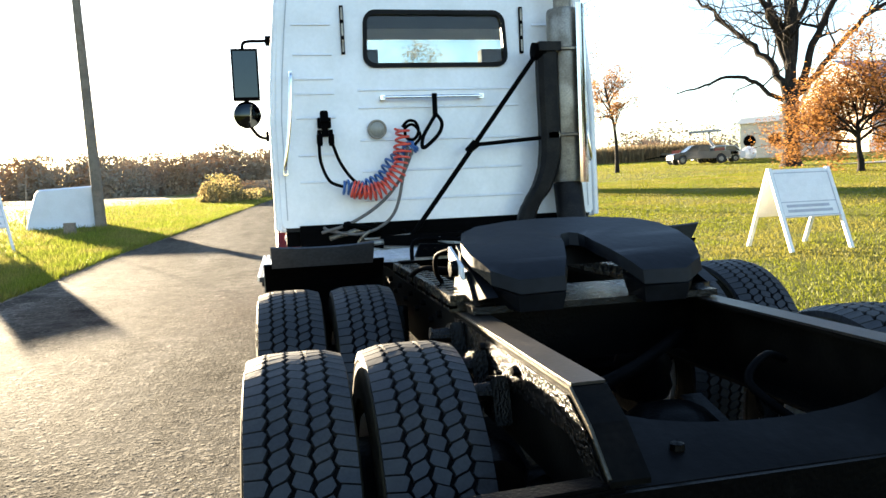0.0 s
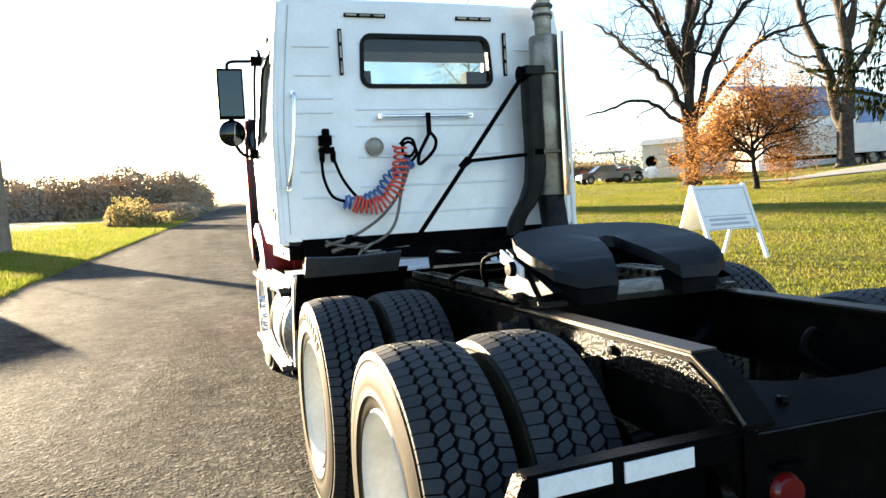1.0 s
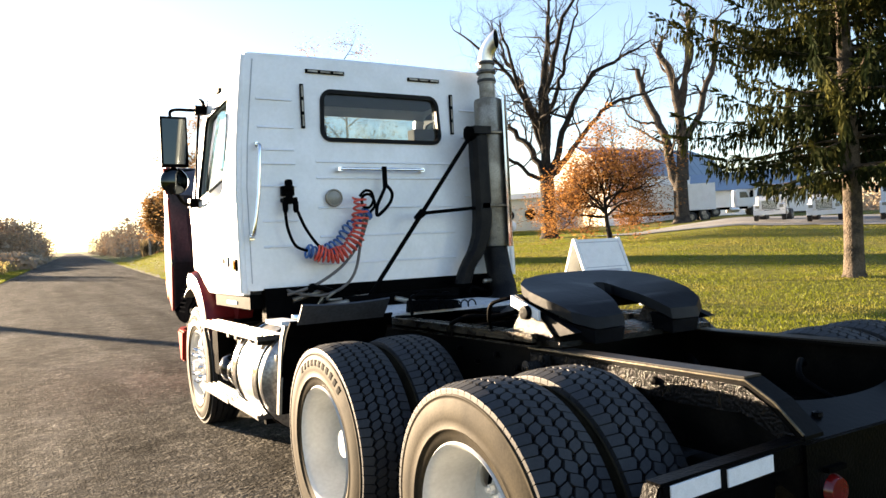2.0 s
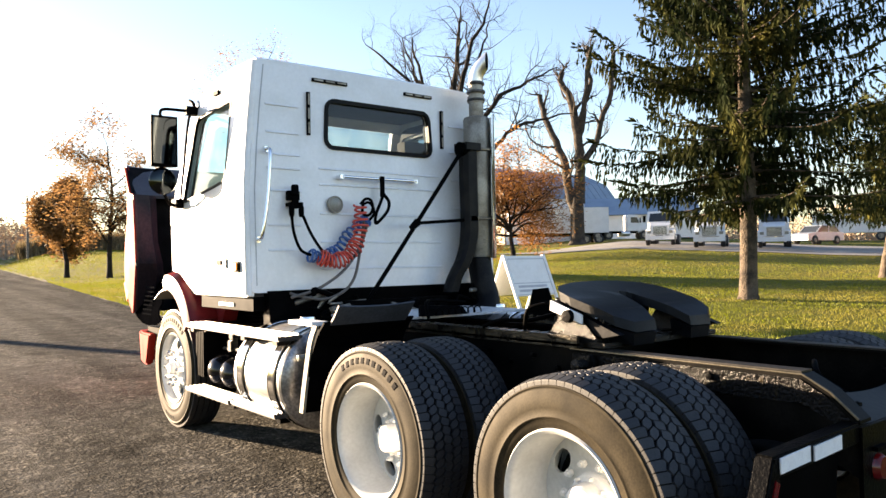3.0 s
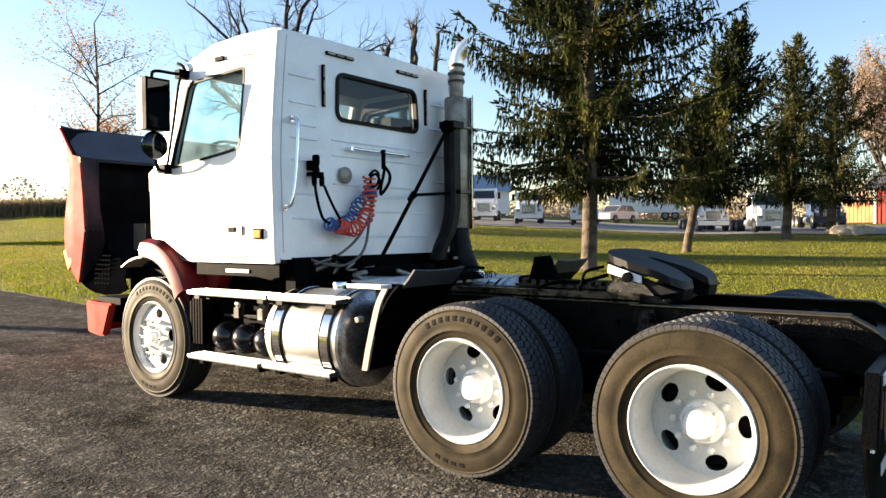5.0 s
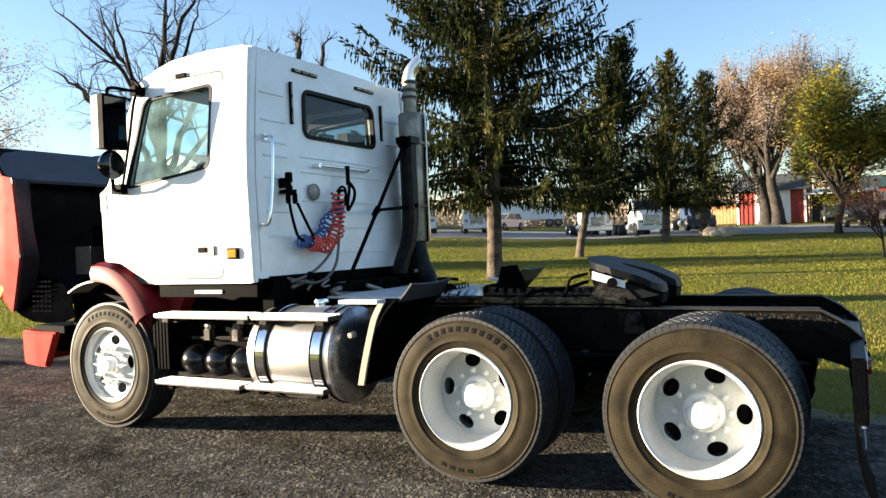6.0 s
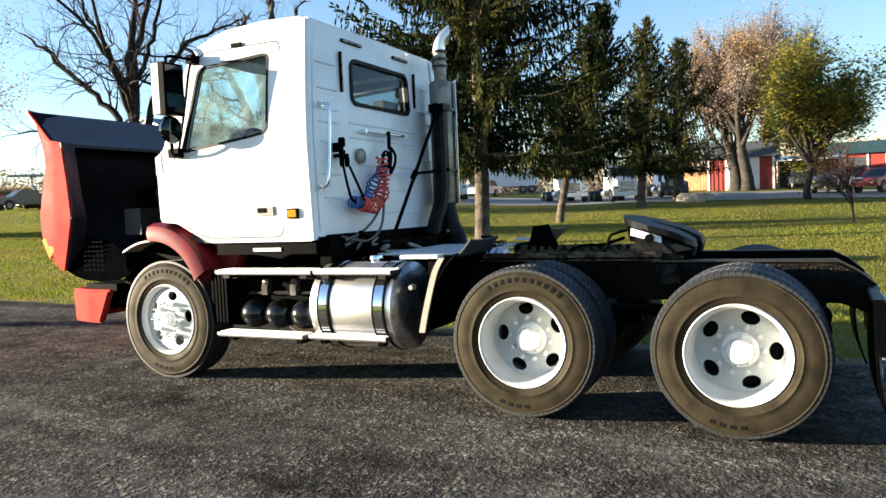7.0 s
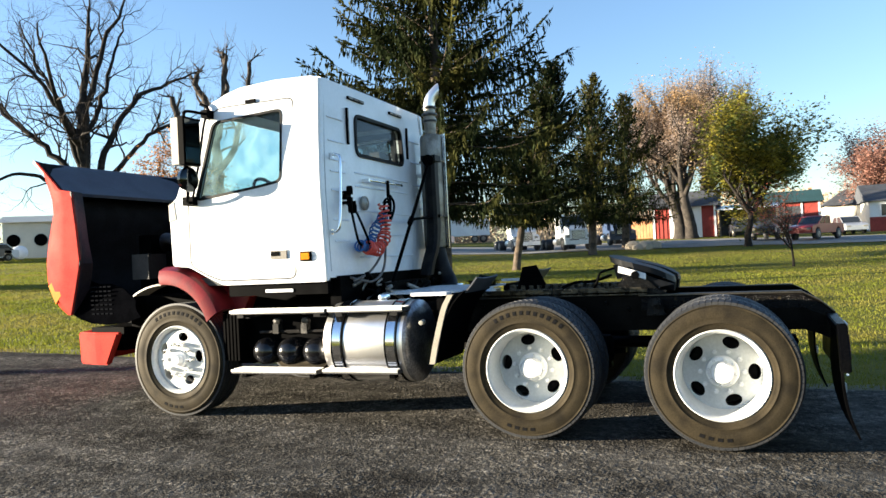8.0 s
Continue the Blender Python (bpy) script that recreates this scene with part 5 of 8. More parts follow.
def rim_mesh(disc_x, hub_r, ang0, bulge, hw, hh):
    """Rim barrel and flange with a pierced disc whose hand holes go right through."""
    bm = B()
    lathe(bm, [(0.300, -0.128), (0.307, -0.121), (0.303, -0.112), (0.286, -0.105), (0.28, -0.06), (0.272, 0.0), (0.268, 0.12), (0.26, 0.12), (0.262, 0.0), (0.272, -0.06), (0.277, -0.105), (0.288, -0.120), (0.300, -0.128)], 60)
    outer, hl = disc_loops(0, 0.268, 5, 0.205, ang0, hw, hh)
    inner = [(hub_r * math.cos(2 * math.pi * k / 40), hub_r * math.sin(2 * math.pi * k / 40)) for k in range(40)]
    mid = [(0.150 * math.cos(2 * math.pi * k / 40), 0.150 * math.sin(2 * math.pi * k / 40)) for k in range(40)]
    sheet(bm, outer, hl + [mid], lambda y, z: Vector((disc_x - bulge * (0.268 - math.hypot(y, z)), y, z)), (0.012, 0, 0))
    sheet(bm, [(y * 1.001, z * 1.001) for y, z in mid], [inner], lambda y, z: Vector((disc_x - bulge * 0.118, y, z)), (0.012, 0, 0))
    bmesh.ops.recalc_face_normals(bm, faces=bm.faces)
    me = bpy.data.meshes.new("rim")
    bm.to_mesh(me)
    bm.free()
    me.materials.append(RIM)
    me.polygons.foreach_set("use_smooth", [True] * len(me.polygons))
    me.set_sharp_from_angle(angle=radians(35))
    return me


def bm_mesh(bm, name, mat, smooth=True):
    bmesh.ops.recalc_face_normals(bm, faces=bm.faces)
    me = bpy.data.meshes.new(name)
    bm.to_mesh(me)
    bm.free()
    me.materials.append(mat)
    if smooth:
        me.polygons.foreach_set("use_smooth", [True] * len(me.polygons))
        me.set_sharp_from_angle(angle=radians(35))
    return me


TYRE, TREAD, RIBS = tyre_mesh(), tread_mesh(), rib_tread_mesh()
MARK_A, MARK_B = mark_mesh(0.408, 0.438, 1.7), mark_mesh(0.41, 0.434, 2.2)
RIM_D = rim_mesh(0.066, 0.105, 36, 0.05, 0.056, 0.041)
RIM_F = rim_mesh(-0.082, 0.07, 28, 0.12, 0.054, 0.040)
HUB_D = bm_mesh((lambda b: (lathe(b, [(0.135, 0.092), (0.135, 0.080), (0.112, 0.076), (0.108, 0.045), (0.100, 0.036), (0.078, 0.032), (0.074, -0.016), (0.066, -0.028), (0.03, -0.032), (0.0, -0.033)], 36), b)[1])(B()), "hub", HUB)
HUB_F = bm_mesh((lambda b: (lathe(b, [(0.075, -0.085), (0.068, -0.115), (0.054, -0.12), (0.050, -0.15), (0.042, -0.16), (0.0, -0.162)], 30), b)[1])(B()), "hub", HUB)
NUT = bm_mesh((lambda b: (lathe(b, [(0.0, -0.028), (0.010, -0.028), (0.011, -0.016), (0.017, -0.016), (0.018, 0.0)], 6), b)[1])(B()), "nut", HUB, False)
STUD = bm_mesh((lambda b: (lathe(b, [(0.0, -0.022), (0.007, -0.021), (0.009, -0.012), (0.009, 0.006)], 6), b)[1])(B()), "stud", HUB, False)
NUTCAP = bm_mesh((lambda b: (lathe(b, [(0.0, -0.072), (0.013, -0.068), (0.018, -0.052), (0.0195, -0.02), (0.026, 0.0)], 10), b)[1])(B()), "nut", CHROME)
DRUM = bm_mesh((lambda b: (lathe(b, [(0.0, 0.10), (0.22, 0.10), (0.235, 0.12), (0.235, 0.30), (0.0, 0.30)], 30), b)[1])(B()), "drum", BLACKP)


def wheel(x, y, s, front, turn, marked, inner=False):
    z = 0.491 + 0.0145 * y
    m = (pose(x, y, z, turn, 0, 0) if s < 0 else pose(x, y, z, turn, 0, 180)) @ Matrix.Diagonal((1.06, 0.985, 0.985, 1))
    rim = place("wheel", RIM_F if front else RIM_D, truck, "white-painted steel wheel with oval hand holes and dusty tyre", m=m)
    place("tyre", TYRE, rim, "dusty black tyre")
    place("tread", RIBS if front else TREAD, rim, "deep blocky tread" if not front else "ribbed steer tread")
    if inner:
        return
    if marked:
        for k in range(11):
            place("raised_mark", MARK_A, rim, m=pose(0, 0, 0, 40 - 7.0 * k - turn, 0, 0))
    for k in range(4):
        place("raised_mark", MARK_B, rim, m=pose(0, 0, 0, 200 - 8.0 * k - turn, 0, 0))
    place("hub", HUB_F if front else HUB_D, rim, "bright white hub")
    place("drum", DRUM, rim)
    for k in range(0 if front else 8):
        a = radians(45 * k + 10)
        place("hub_stud", STUD, rim, m=pose(0.034, 0.091 * math.cos(a), 0.091 * math.sin(a)))
    for k in range(10):
        a = radians(36 * k)
        r = 0.1425 if not front else 0.1425
        place("lug_nut", NUTCAP if front else NUT, rim, m=pose(-0.085 if front else 0.056, r * math.cos(a), r * math.sin(a)))


for s in (-1, 1):
    wheel(s * 1.105, 0.027, s, False, 0, False)
    wheel(s * 0.778, 0.027, s, False, 8, False, True)
    wheel(s * 1.105, 1.338, s, False, 45, True)
    wheel(s * 0.778, 1.338, s, False, 3, False, True)
    wheel(s * 1.01, 4.55, s, True, 0, True)
bm = B()
tube(bm, [(-0.95, 4.55, 0.55), (-0.4, 4.55, 0.46), (0.4, 4.55, 0.46), (0.95, 4.55, 0.55)], 0.06, 12)
part("front_axle", bm, BLACKP, truck, smooth=True)

REAR = (0.0, -0.05, -0.016)
# fuel tank with straps and steps ---------------------------------------
for s in (-1, 1):
    bm = B()
    lathe(bm, [(0.0, -0.02), (0.20, -0.015), (0.29, 0.0), (0.318, 0.02), (0.325, 0.045), (0.325, 0.70), (0.318, 0.73), (0.29, 0.75), (0.2, 0.765), (0.0, 0.77)], 48, pose(s * 0.93, 2.26, 0.70, 0, 0, 90))
    tank = part("fuel_tank", bm, ALUM, truck, "polished round aluminium fuel tank", smooth=True)
    # rear dome: dark reflections of its shaded side are put into the colour
    bm = B()
    lathe(bm, [(0.0, -0.024), (0.20, -0.019), (0.292, -0.004), (0.322, 0.018), (0.3275, 0.04)], 48, pose(s * 0.93, 2.26, 0.70, 0, 0, 90))
    part("tank_end", bm, TANKEND, tank, "domed tank end with dark reflection in its colour", smooth=True)
    for y in (2.40, 2.87):
        bm = B()
        lathe(bm, [(0.329, -0.038), (0.335, -0.036), (0.335, 0.036), (0.329, 0.038)], 48, pose(s * 0.93, y, 0.70, 0, 0, 90))
        strap = part("tank_strap", bm, CHROME, tank, "bright steel strap", smooth=True)
        bm = B()
        for d in (-0.048, 0.048):
            lathe(bm, [(0.328, -0.006), (0.334, -0.004), (0.334, 0.004), (0.328, 0.006)], 48, pose(s * 0.93, y + d, 0.70, 0, 0, 90))
        part("strap_rubber", bm, BLACKM, tank, "black rubber strap lining", smooth=True)
    bm = B()
    lathe(bm, [(0.0, 0.055), (0.05, 0.05), (0.055, 0.03), (0.055, 0.02), (0.04, 0.015), (0.04, -0.03)], 18, pose(s * 0.88, 2.62, 1.02, 0, -90, 0))
    part("filler_cap", bm, CHROME, tank, "round filler cap", smooth=True)
    for y0, y1, z in ((2.34, 3.0, 0.505), (3.06, 3.88, 0.495)):
        bm = B()
        box(bm, s * 1.12, s * 1.265, y0, y1, z - 0.03, z)
        step = part("step", bm, STEPGREY, truck, "bright tread plate step", bevel=0.005)
        for k in range(4):
            bm = B()
            box(bm, s * (1.130 + k * 0.034), s * (1.142 + k * 0.034), y0 + 0.01, y1 - 0.01, z, z + 0.009)
            part("tread_ridge", bm, ALUM, step)
        bm = B()
        box(bm, s * 1.262, s * 1.272, y0, y1, z - 0.017, z + 0.004)
        part("nosing", bm, ALUM, step, bevel=0.003)
        for y in (y0 + 0.06, y1 - 0.1):
            bm = B()
            box(bm, s * 0.9, s * 1.2, y, y + 0.045, z - 0.075, z - 0.03)
            part("step_bracket", bm, BLACKM, step, bevel=0.004)
    for y0, y1, z in ((2.28, 2.93, 0.985), (2.96, 3.87, 0.985)):
        bm = B()
        box(bm, s * 1.10, s * 1.262, y0, y1, z - 0.03, z)
        step = part("upper_step", bm, STEPGREY, truck, "bright upper step board", bevel=0.005)
        for k in range(4):
            bm = B()
            box(bm, s * (1.112 + k * 0.038), s * (1.124 + k * 0.038), y0 + 0.01, y1 - 0.01, z, z + 0.009)
            part("tread_ridge", bm, ALUM, step)
        bm = B()
        box(bm, s * 1.26, s * 1.272, y0, y1, z - 0.02, z + 0.004)
        part("nosing", bm, ALUM, step, bevel=0.003)
        for y in (y0 + 0.05, y1 - 0.12):
            bm = B()
            box(bm, s * 1.15, s * 1.25, y, y + 0.06, z - 0.06, z - 0.03)
            box(bm, s * 0.55, s * 1.15, y + 0.01, y + 0.05, z - 0.07, z - 0.032)
            part("step_bracket", bm, DARKPIPE, step, bevel=0.004)
    # battery and air reservoirs between the steps
    bm = B()
    box(bm, s * 0.55, s * 0.98, 3.05, 3.92, 0.62, 0.92)
    part("battery_box", bm, BLACKM, truck, "black battery box", bevel=0.02)
    for y in (3.66, 3.42, 3.17):
        bm = B()
        lathe(bm, [(0.0, -0.24), (0.04, -0.235), (0.085, -0.21), (0.11, -0.165), (0.115, -0.12), (0.115, 0.35), (0.0, 0.36)], 28, pose(s * 0.93, y, 0.625, 0, 0, 0 if s < 0 else 180))
        part("air_reservoir", bm, GLOSSB, truck, "glossy black domed air reservoir", smooth=True)
    for y, z in ((3.58, 0.80), (3.30, 0.80)):
        bm = B()
        tube(bm, [(s * 1.01, y - 0.22, z - 0.01), (s * 1.01, y + 0.18, z - 0.02)], 0.012, 8)
        box(bm, s * 0.98, s * 1.04, y - 0.03, y + 0.03, z - 0.03, z + 0.05)
        lathe(bm, [(0.0, -0.03), (0.03, -0.025), (0.035, 0.02)], 12, pose(s * 1.0, y, z + 0.07, 0, 0, 0 if s < 0 else 180))
        part("drain_valve", bm, SOOTY, truck, "small drain valve and pipe", bevel=0.003)
    # box of ribs behind the front wheel
    bm = B()
    box(bm, s * 0.6, s * 0.94, 3.88, 4.08, 0.5, 0.97)
    guard = part("splash_guard", bm, BLACKM, truck, "black ribbed splash guard")
    for k in range(5):
        bm = B()
        box(bm, s * 0.94, s * 1.12, 3.90 + k * 0.035, 3.918 + k * 0.035, 0.55, 0.95)
        part("guard_rib", bm, BLACKM, guard)
    # quarter fender ahead of the drive wheels
    line = [(1.79, 1.09), (1.84, 1.045), (1.88, 1.0), (1.94, 0.9), (2.0, 0.75), (2.05, 0.55)]
    bm = B()
    sec = [[(s * 0.60, y, z), (s * 1.22, y, z), (s * 1.22, y + 0.008, z + 0.008), (s * 0.60, y + 0.008, z + 0.008)] for y, z in line]
    vs = [[bm.verts.new(p) for p in q] for q in sec]
    for a, b in zip(vs, vs[1:]):
        for i in range(4):
            bm.faces.new((a[i], a[(i + 1) % 4], b[(i + 1) % 4], b[i]))
    bm.faces.new(vs[0])
    bm.faces.new(vs[-1][::-1])
    flap = part("quarter_fender", bm, BLACKM, truck, "black plastic quarter fender")
    bm = B()
    rows = []
    for k in range(9):
        u = k / 8
        x = 0.66 + 0.52 * u
        sag = 0.012 * (2 * u - 1) ** 2
        rows.append([bm.verts.new(p) for p in ((s * x, 1.795, 1.075), (s * x, 1.745, 1.125), (s * x, 1.70 - sag * 0.5, 1.175 + sag), (s * x, 1.708 - sag * 0.5, 1.182 + sag), (s * x, 1.755, 1.133), (s * x, 1.805, 1.083))])
    for a, b in zip(rows, rows[1:]):
        for i in range(6):
            bm.faces.new((a[i], a[(i + 1) % 6], b[(i + 1) % 6], b[i]))
    bm.faces.new(rows[0])
    bm.faces.new(rows[-1][::-1])
    part("fender_lip", bm, FENDTOP, flap, "dull grey turned-up fender lip", smooth=True)
    bm = B()
    edge = spline([(s * 1.21, 1.90, 1.07), (s * 1.215, 1.95, 0.98), (s * 1.215, 1.99, 0.86), (s * 1.215, 2.04, 0.68), (s * 1.215, 2.07, 0.55)], 5)
    ring = [[bm.verts.new(p + Vector((dx * s, dy, 0))) for dx, dy in ((0.012, -0.022), (0.012, 0.022), (-0.004, 0.024), (-0.004, -0.024))] for p in edge]
    for a, b in zip(ring, ring[1:]):
        for i in range(4):
            bm.faces.new((a[i], a[(i + 1) % 4], b[(i + 1) % 4], b[i]))
    bm.faces.new(ring[0])
    bm.faces.new(ring[-1][::-1])
    part("pale_edge", bm, PALEFLAP, flap, "pale curved flap edge", smooth=True)
    bm = B()
    box(bm, s * 1.12, s * 1.225, 1.93, 2.22, 1.066, 1.09)
    part("shelf", bm, TAPEW, flap, "white shelf strip", bevel=0.004)
    bm = B()
    lathe(bm, [(0.0, -0.03), (0.018, -0.026), (0.022, 0.02)], 14, pose(s * 1.17, 2.16, 0.86, 0, 0, 0 if s < 0 else 180))
    part("side_lamp", bm, LENS, truck, "small pale side lamp", smooth=True)
    bm = B()
    box(bm, s * 0.6, s * 1.15, 1.98, 2.04, 0.95, 1.06)
    part("flap_arm", bm, BLACKM, truck, bevel=0.01)
    # front fender arch
    bm = B()
    rows = []
    for k in range(15):
        a = radians(141 - 57 * k / 14)
        c, sn = math.cos(a), math.sin(a)
        r0 = 0.69 + 0.135 * math.sin(math.pi * k / 28)
        ring = []
        for x, dr in ((0.80, -0.015), (0.80, 0.0), (0.9, 0.02), (1.08, 0.015), (1.155, -0.015), (1.175, -0.07), (1.172, -0.14), (1.15, -0.135), (1.13, -0.06), (1.05, -0.012)):
            r = r0 + dr
            ring.append(bm.verts.new((s * x, 4.62 - r * c * -1.0, 0.545 + r * sn)))
        rows.append(ring)
    for a, b in zip(rows, rows[1:]):
        for i in range(10):
            bm.faces.new((a[i], a[(i + 1) % 10], b[(i + 1) % 10], b[i]))
    bm.faces.new(rows[0])
    bm.faces.new(rows[-1][::-1])
    fender = part("front_fender", bm, MAROON, truck, "dull maroon front wheel fender", smooth=True)
    bm = B()
    rows = []
    for k in range(9):
        a = radians(84 - 28 * k / 8)
        r = 0.695 + 0.025 * k / 8
        rows.append([bm.verts.new((s * x, 4.63 + rr * math.cos(a), 0.545 + rr * math.sin(a))) for x, rr in ((0.95, r), (1.14, r), (1.145, r - 0.016), (0.95, r - 0.014))])
    for a, b in zip(rows, rows[1:]):
        for i in range(4):
            bm.faces.new((a[i], a[(i + 1) % 4], b[(i + 1) % 4], b[i]))
    bm.faces.new(rows[0])
    bm.faces.new(rows[-1][::-1])
    part("inner_lip", bm, PALEFLAP, fender, "pale inner fender lip", smooth=True)
    # maroon lower cab corner behind the fender
    bm = B()
    prism(bm, [(s * 0.93, 4.0, 0.93), (s * 0.93, 4.1, 0.93), (s * 0.93, 4.3, 1.28), (s * 0.93, 3.97, 1.21), (s * 0.93, 3.85, 1.2)], (s * -0.12, 0, 0))
    part("fender_root", bm, MAROON, fender, "maroon fender root", bevel=0.02)

    # mirrors
    bm = B()
    box(bm, s * 1.225, s * 1.435, 4.13, 4.185, 2.23, 2.635)
    mir = part("mirror_head", bm, BLACKM, truck, "upright black door mirror", bevel=0.024)
    bm = B()
    box(bm, s * 1.24, s * 1.42, 4.122, 4.13, 2.25, 2.615)
    part("mirror_glass", bm, MIRROR, mir, "mirror glass", bevel=0.003)
    bm = B()
    box(bm, s * 1.229, s * 1.431, 4.178, 4.262, 2.236, 2.629)
    part("mirror_shell", bm, MIRSHELL, mir, "pale cream mirror shell", bevel=0.032)
    bm = B()
    lathe(bm, [(0.0, -0.03), (0.05, -0.027), (0.09, -0.014), (0.105, 0.0)], 28, pose(s * 1.335, 4.16, 2.115, 0, 0, 90))
    lathe(bm, [(0.105, 0.0), (0.11, 0.015), (0.09, 0.06), (0.04, 0.085), (0.0, 0.09)], 28, pose(s * 1.335, 4.16, 2.115, 0, 0, 90))
    part("convex_mirror", bm, MIRROR, mir, "round convex mirror", smooth=True)
    bm = B()
    tube(bm, spline([(s * 1.34, 4.19, 2.62), (s * 1.34, 4.19, 2.68), (s * 1.30, 4.18, 2.70), (s * 1.2, 4.14, 2.695), (s * 1.03, 4.10, 2.69)], 5), 0.013, 8)
    box(bm, s * 1.04, s * 1.16, 4.1, 4.16, 2.66, 2.73)
    part("upper_arm", bm, BLACKM, mir, "black upper mirror arm", smooth=True)
    bm = B()
    tube(bm, spline([(s * 1.335, 4.2, 2.08), (s * 1.30, 4.22, 2.0), (s * 1.24, 4.28, 1.94), (s * 1.13, 4.34, 1.93)], 5), 0.014, 8)
    box(bm, s * 1.12, s * 1.20, 4.26, 4.37, 1.91, 1.985)
    tube(bm, [(s * 1.335, 4.20, 2.25), (s * 1.335, 4.20, 2.10)], 0.02, 8)
    part("lower_arm", bm, BLACKM, mir, "black lower mirror arm", smooth=True)
    bm = B()
    tube(bm, spline([(s * 1.10, 4.13, 2.70), (s * 1.125, 4.16, 2.62), (s * 1.14, 4.22, 2.3), (s * 1.15, 4.30, 1.96)], 5), 0.011, 8)
    tube(bm, spline([(s * 1.08, 4.13, 2.72), (s * 1.085, 4.16, 2.77), (s * 1.09, 4.22, 2.80)], 4), 0.014, 8)
    part("mirror_stay", bm, BLACKM, mir, "thin black upright mirror stay", smooth=True)

    # rear flap hanger with reflective tape, end plate and flap
    bm = B()
    hull6(bm, [(s * 0.46, -0.685, 0.775), (s * 0.46, -0.63, 0.775), (s * 0.46, -0.615, 0.845), (s * 0.46, -0.685, 0.845)], [(s * 1.10, -0.675, 0.752), (s * 1.10, -0.625, 0.752), (s * 1.10, -0.61, 0.826), (s * 1.10, -0.675, 0.826)])
    bmesh.ops.translate(bm, vec=REAR, verts=bm.verts)
    hanger = part("flap_hanger", bm, BLACKP, truck, "black flap hanger arm", bevel=0.008)
    for a, b in ((0.66, 0.85), (0.885, 1.07)):
        bm = B()
        prism(bm, [(s * a, -0.6865, 0.780), (s * b, -0.684, 0.772), (s * b, -0.684, 0.820), (s * a, -0.6865, 0.828)], (0, 0.005, 0))
        bmesh.ops.translate(bm, vec=REAR, verts=bm.verts)
        part("reflective_tape", bm, TAPEW, hanger, "white reflective tape")
    # outer arm bending down and outwards
    bm = B()
    prism(bm, [(s * 1.103, -0.678, 0.827), (s * 1.195, -0.678, 0.61), (s * 1.205, -0.678, 0.53), (s * 1.145, -0.678, 0.53), (s * 1.13, -0.678, 0.58), (s * 1.06, -0.678, 0.750)], (0, 0.062, 0))
    bmesh.ops.translate(bm, vec=REAR, verts=bm.verts)
    part("end_plate", bm, BLACKP, hanger, "black bent outer arm", bevel=0.006)
    bm = B()
    prism(bm, [(s * 1.078, -0.6835, 0.745), (s * 1.100, -0.6835, 0.757), (s * 1.162, -0.6835, 0.61), (s * 1.140, -0.6835, 0.598)], (0, 0.005, 0))
    bmesh.ops.translate(bm, vec=REAR, verts=bm.verts)
    part("reflector", bm, REDREF, hanger, "red reflector strip")
    for z in (0.60, 0.52):
        bm = B()
        lathe(bm, [(0.0, 0.014), (0.009, 0.011), (0.010, 0.0)], 8, pose(s * 1.19, -0.655, z, 0, 0, 180 if s > 0 else 0))
        bmesh.ops.translate(bm, vec=REAR, verts=bm.verts)
        part("flap_bolt", bm, CHROME, hanger, "bright bolt head")
    bm = B()
    rows = []
    for k in range(11):
        t = k / 10
        y, z = -0.648 + 0.022 * math.sin(t * 2.6) - 0.075 * t ** 3, 0.76 - 0.64 * t
        x1 = 1.08 + 0.12 * min(1.0, t * 2.8)
        rows.append([bm.verts.new(p) for p in ((s * 0.60, y, z), (s * x1, y, z), (s * x1, y + 0.014, z), (s * 0.60, y + 0.014, z))])
    for a, b in zip(rows, rows[1:]):
        for i in range(4):
            bm.faces.new((a[i], a[(i + 1) % 4], b[(i + 1) % 4], b[i]))
    bm.faces.new(rows[0])
    bm.faces.new(rows[-1][::-1])
    bmesh.ops.translate(bm, vec=REAR, verts=bm.verts)
    mf = part("mud_flap", bm, BLACKM, hanger, "black rubber mud flap", smooth=True)
    bm = B()
    for k in range(4):
        box(bm, s * (0.80 + k * 0.055), s * (0.83 + k * 0.055), -0.668, -0.664, 0.37, 0.425)
    bmesh.ops.translate(bm, vec=REAR, verts=bm.verts)
    part("flap_print", bm, TAPEW, hanger, "worn white print")

# hood tipped forward: an open shell whose inside faces the cab -------------------------------
def hood_front(z):
    """How far ahead the outer skin stands at a height."""
    pts = [(0.97, 6.0), (1.03, 6.09), (1.16, 6.18), (1.31, 6.24), (1.53, 6.235), (1.76, 6.18), (1.93, 6.12), (2.10, 6.13), (2.31, 6.25), (2.48, 6.34)]
    for (a, ya), (b, yb) in zip(pts, pts[1:]):
        if a <= z <= b:
            return ya + (yb - ya) * (z - a) / (b - a)
    return 6.0 if z < 0.97 else 6.34


def hood_rear(z):
    """Where the side wall's inner edge lies."""
    pts = [(0.97, 5.85), (1.2, 5.775), (1.46, 5.70), (1.8, 5.73), (2.15, 5.775), (2.18, 5.93), (2.48, 6.27)]
    for (a, ya), (b, yb) in zip(pts, pts[1:]):
        if a <= z <= b:
            return ya + (yb - ya) * (z - a) / (b - a)
    return 5.6


ZS = [0.97, 1.0, 1.05, 1.15, 1.30, 1.41, 1.5, 1.65, 1.8, 1.95, 2.08, 2.15, 2.18, 2.30, 2.40, 2.48]


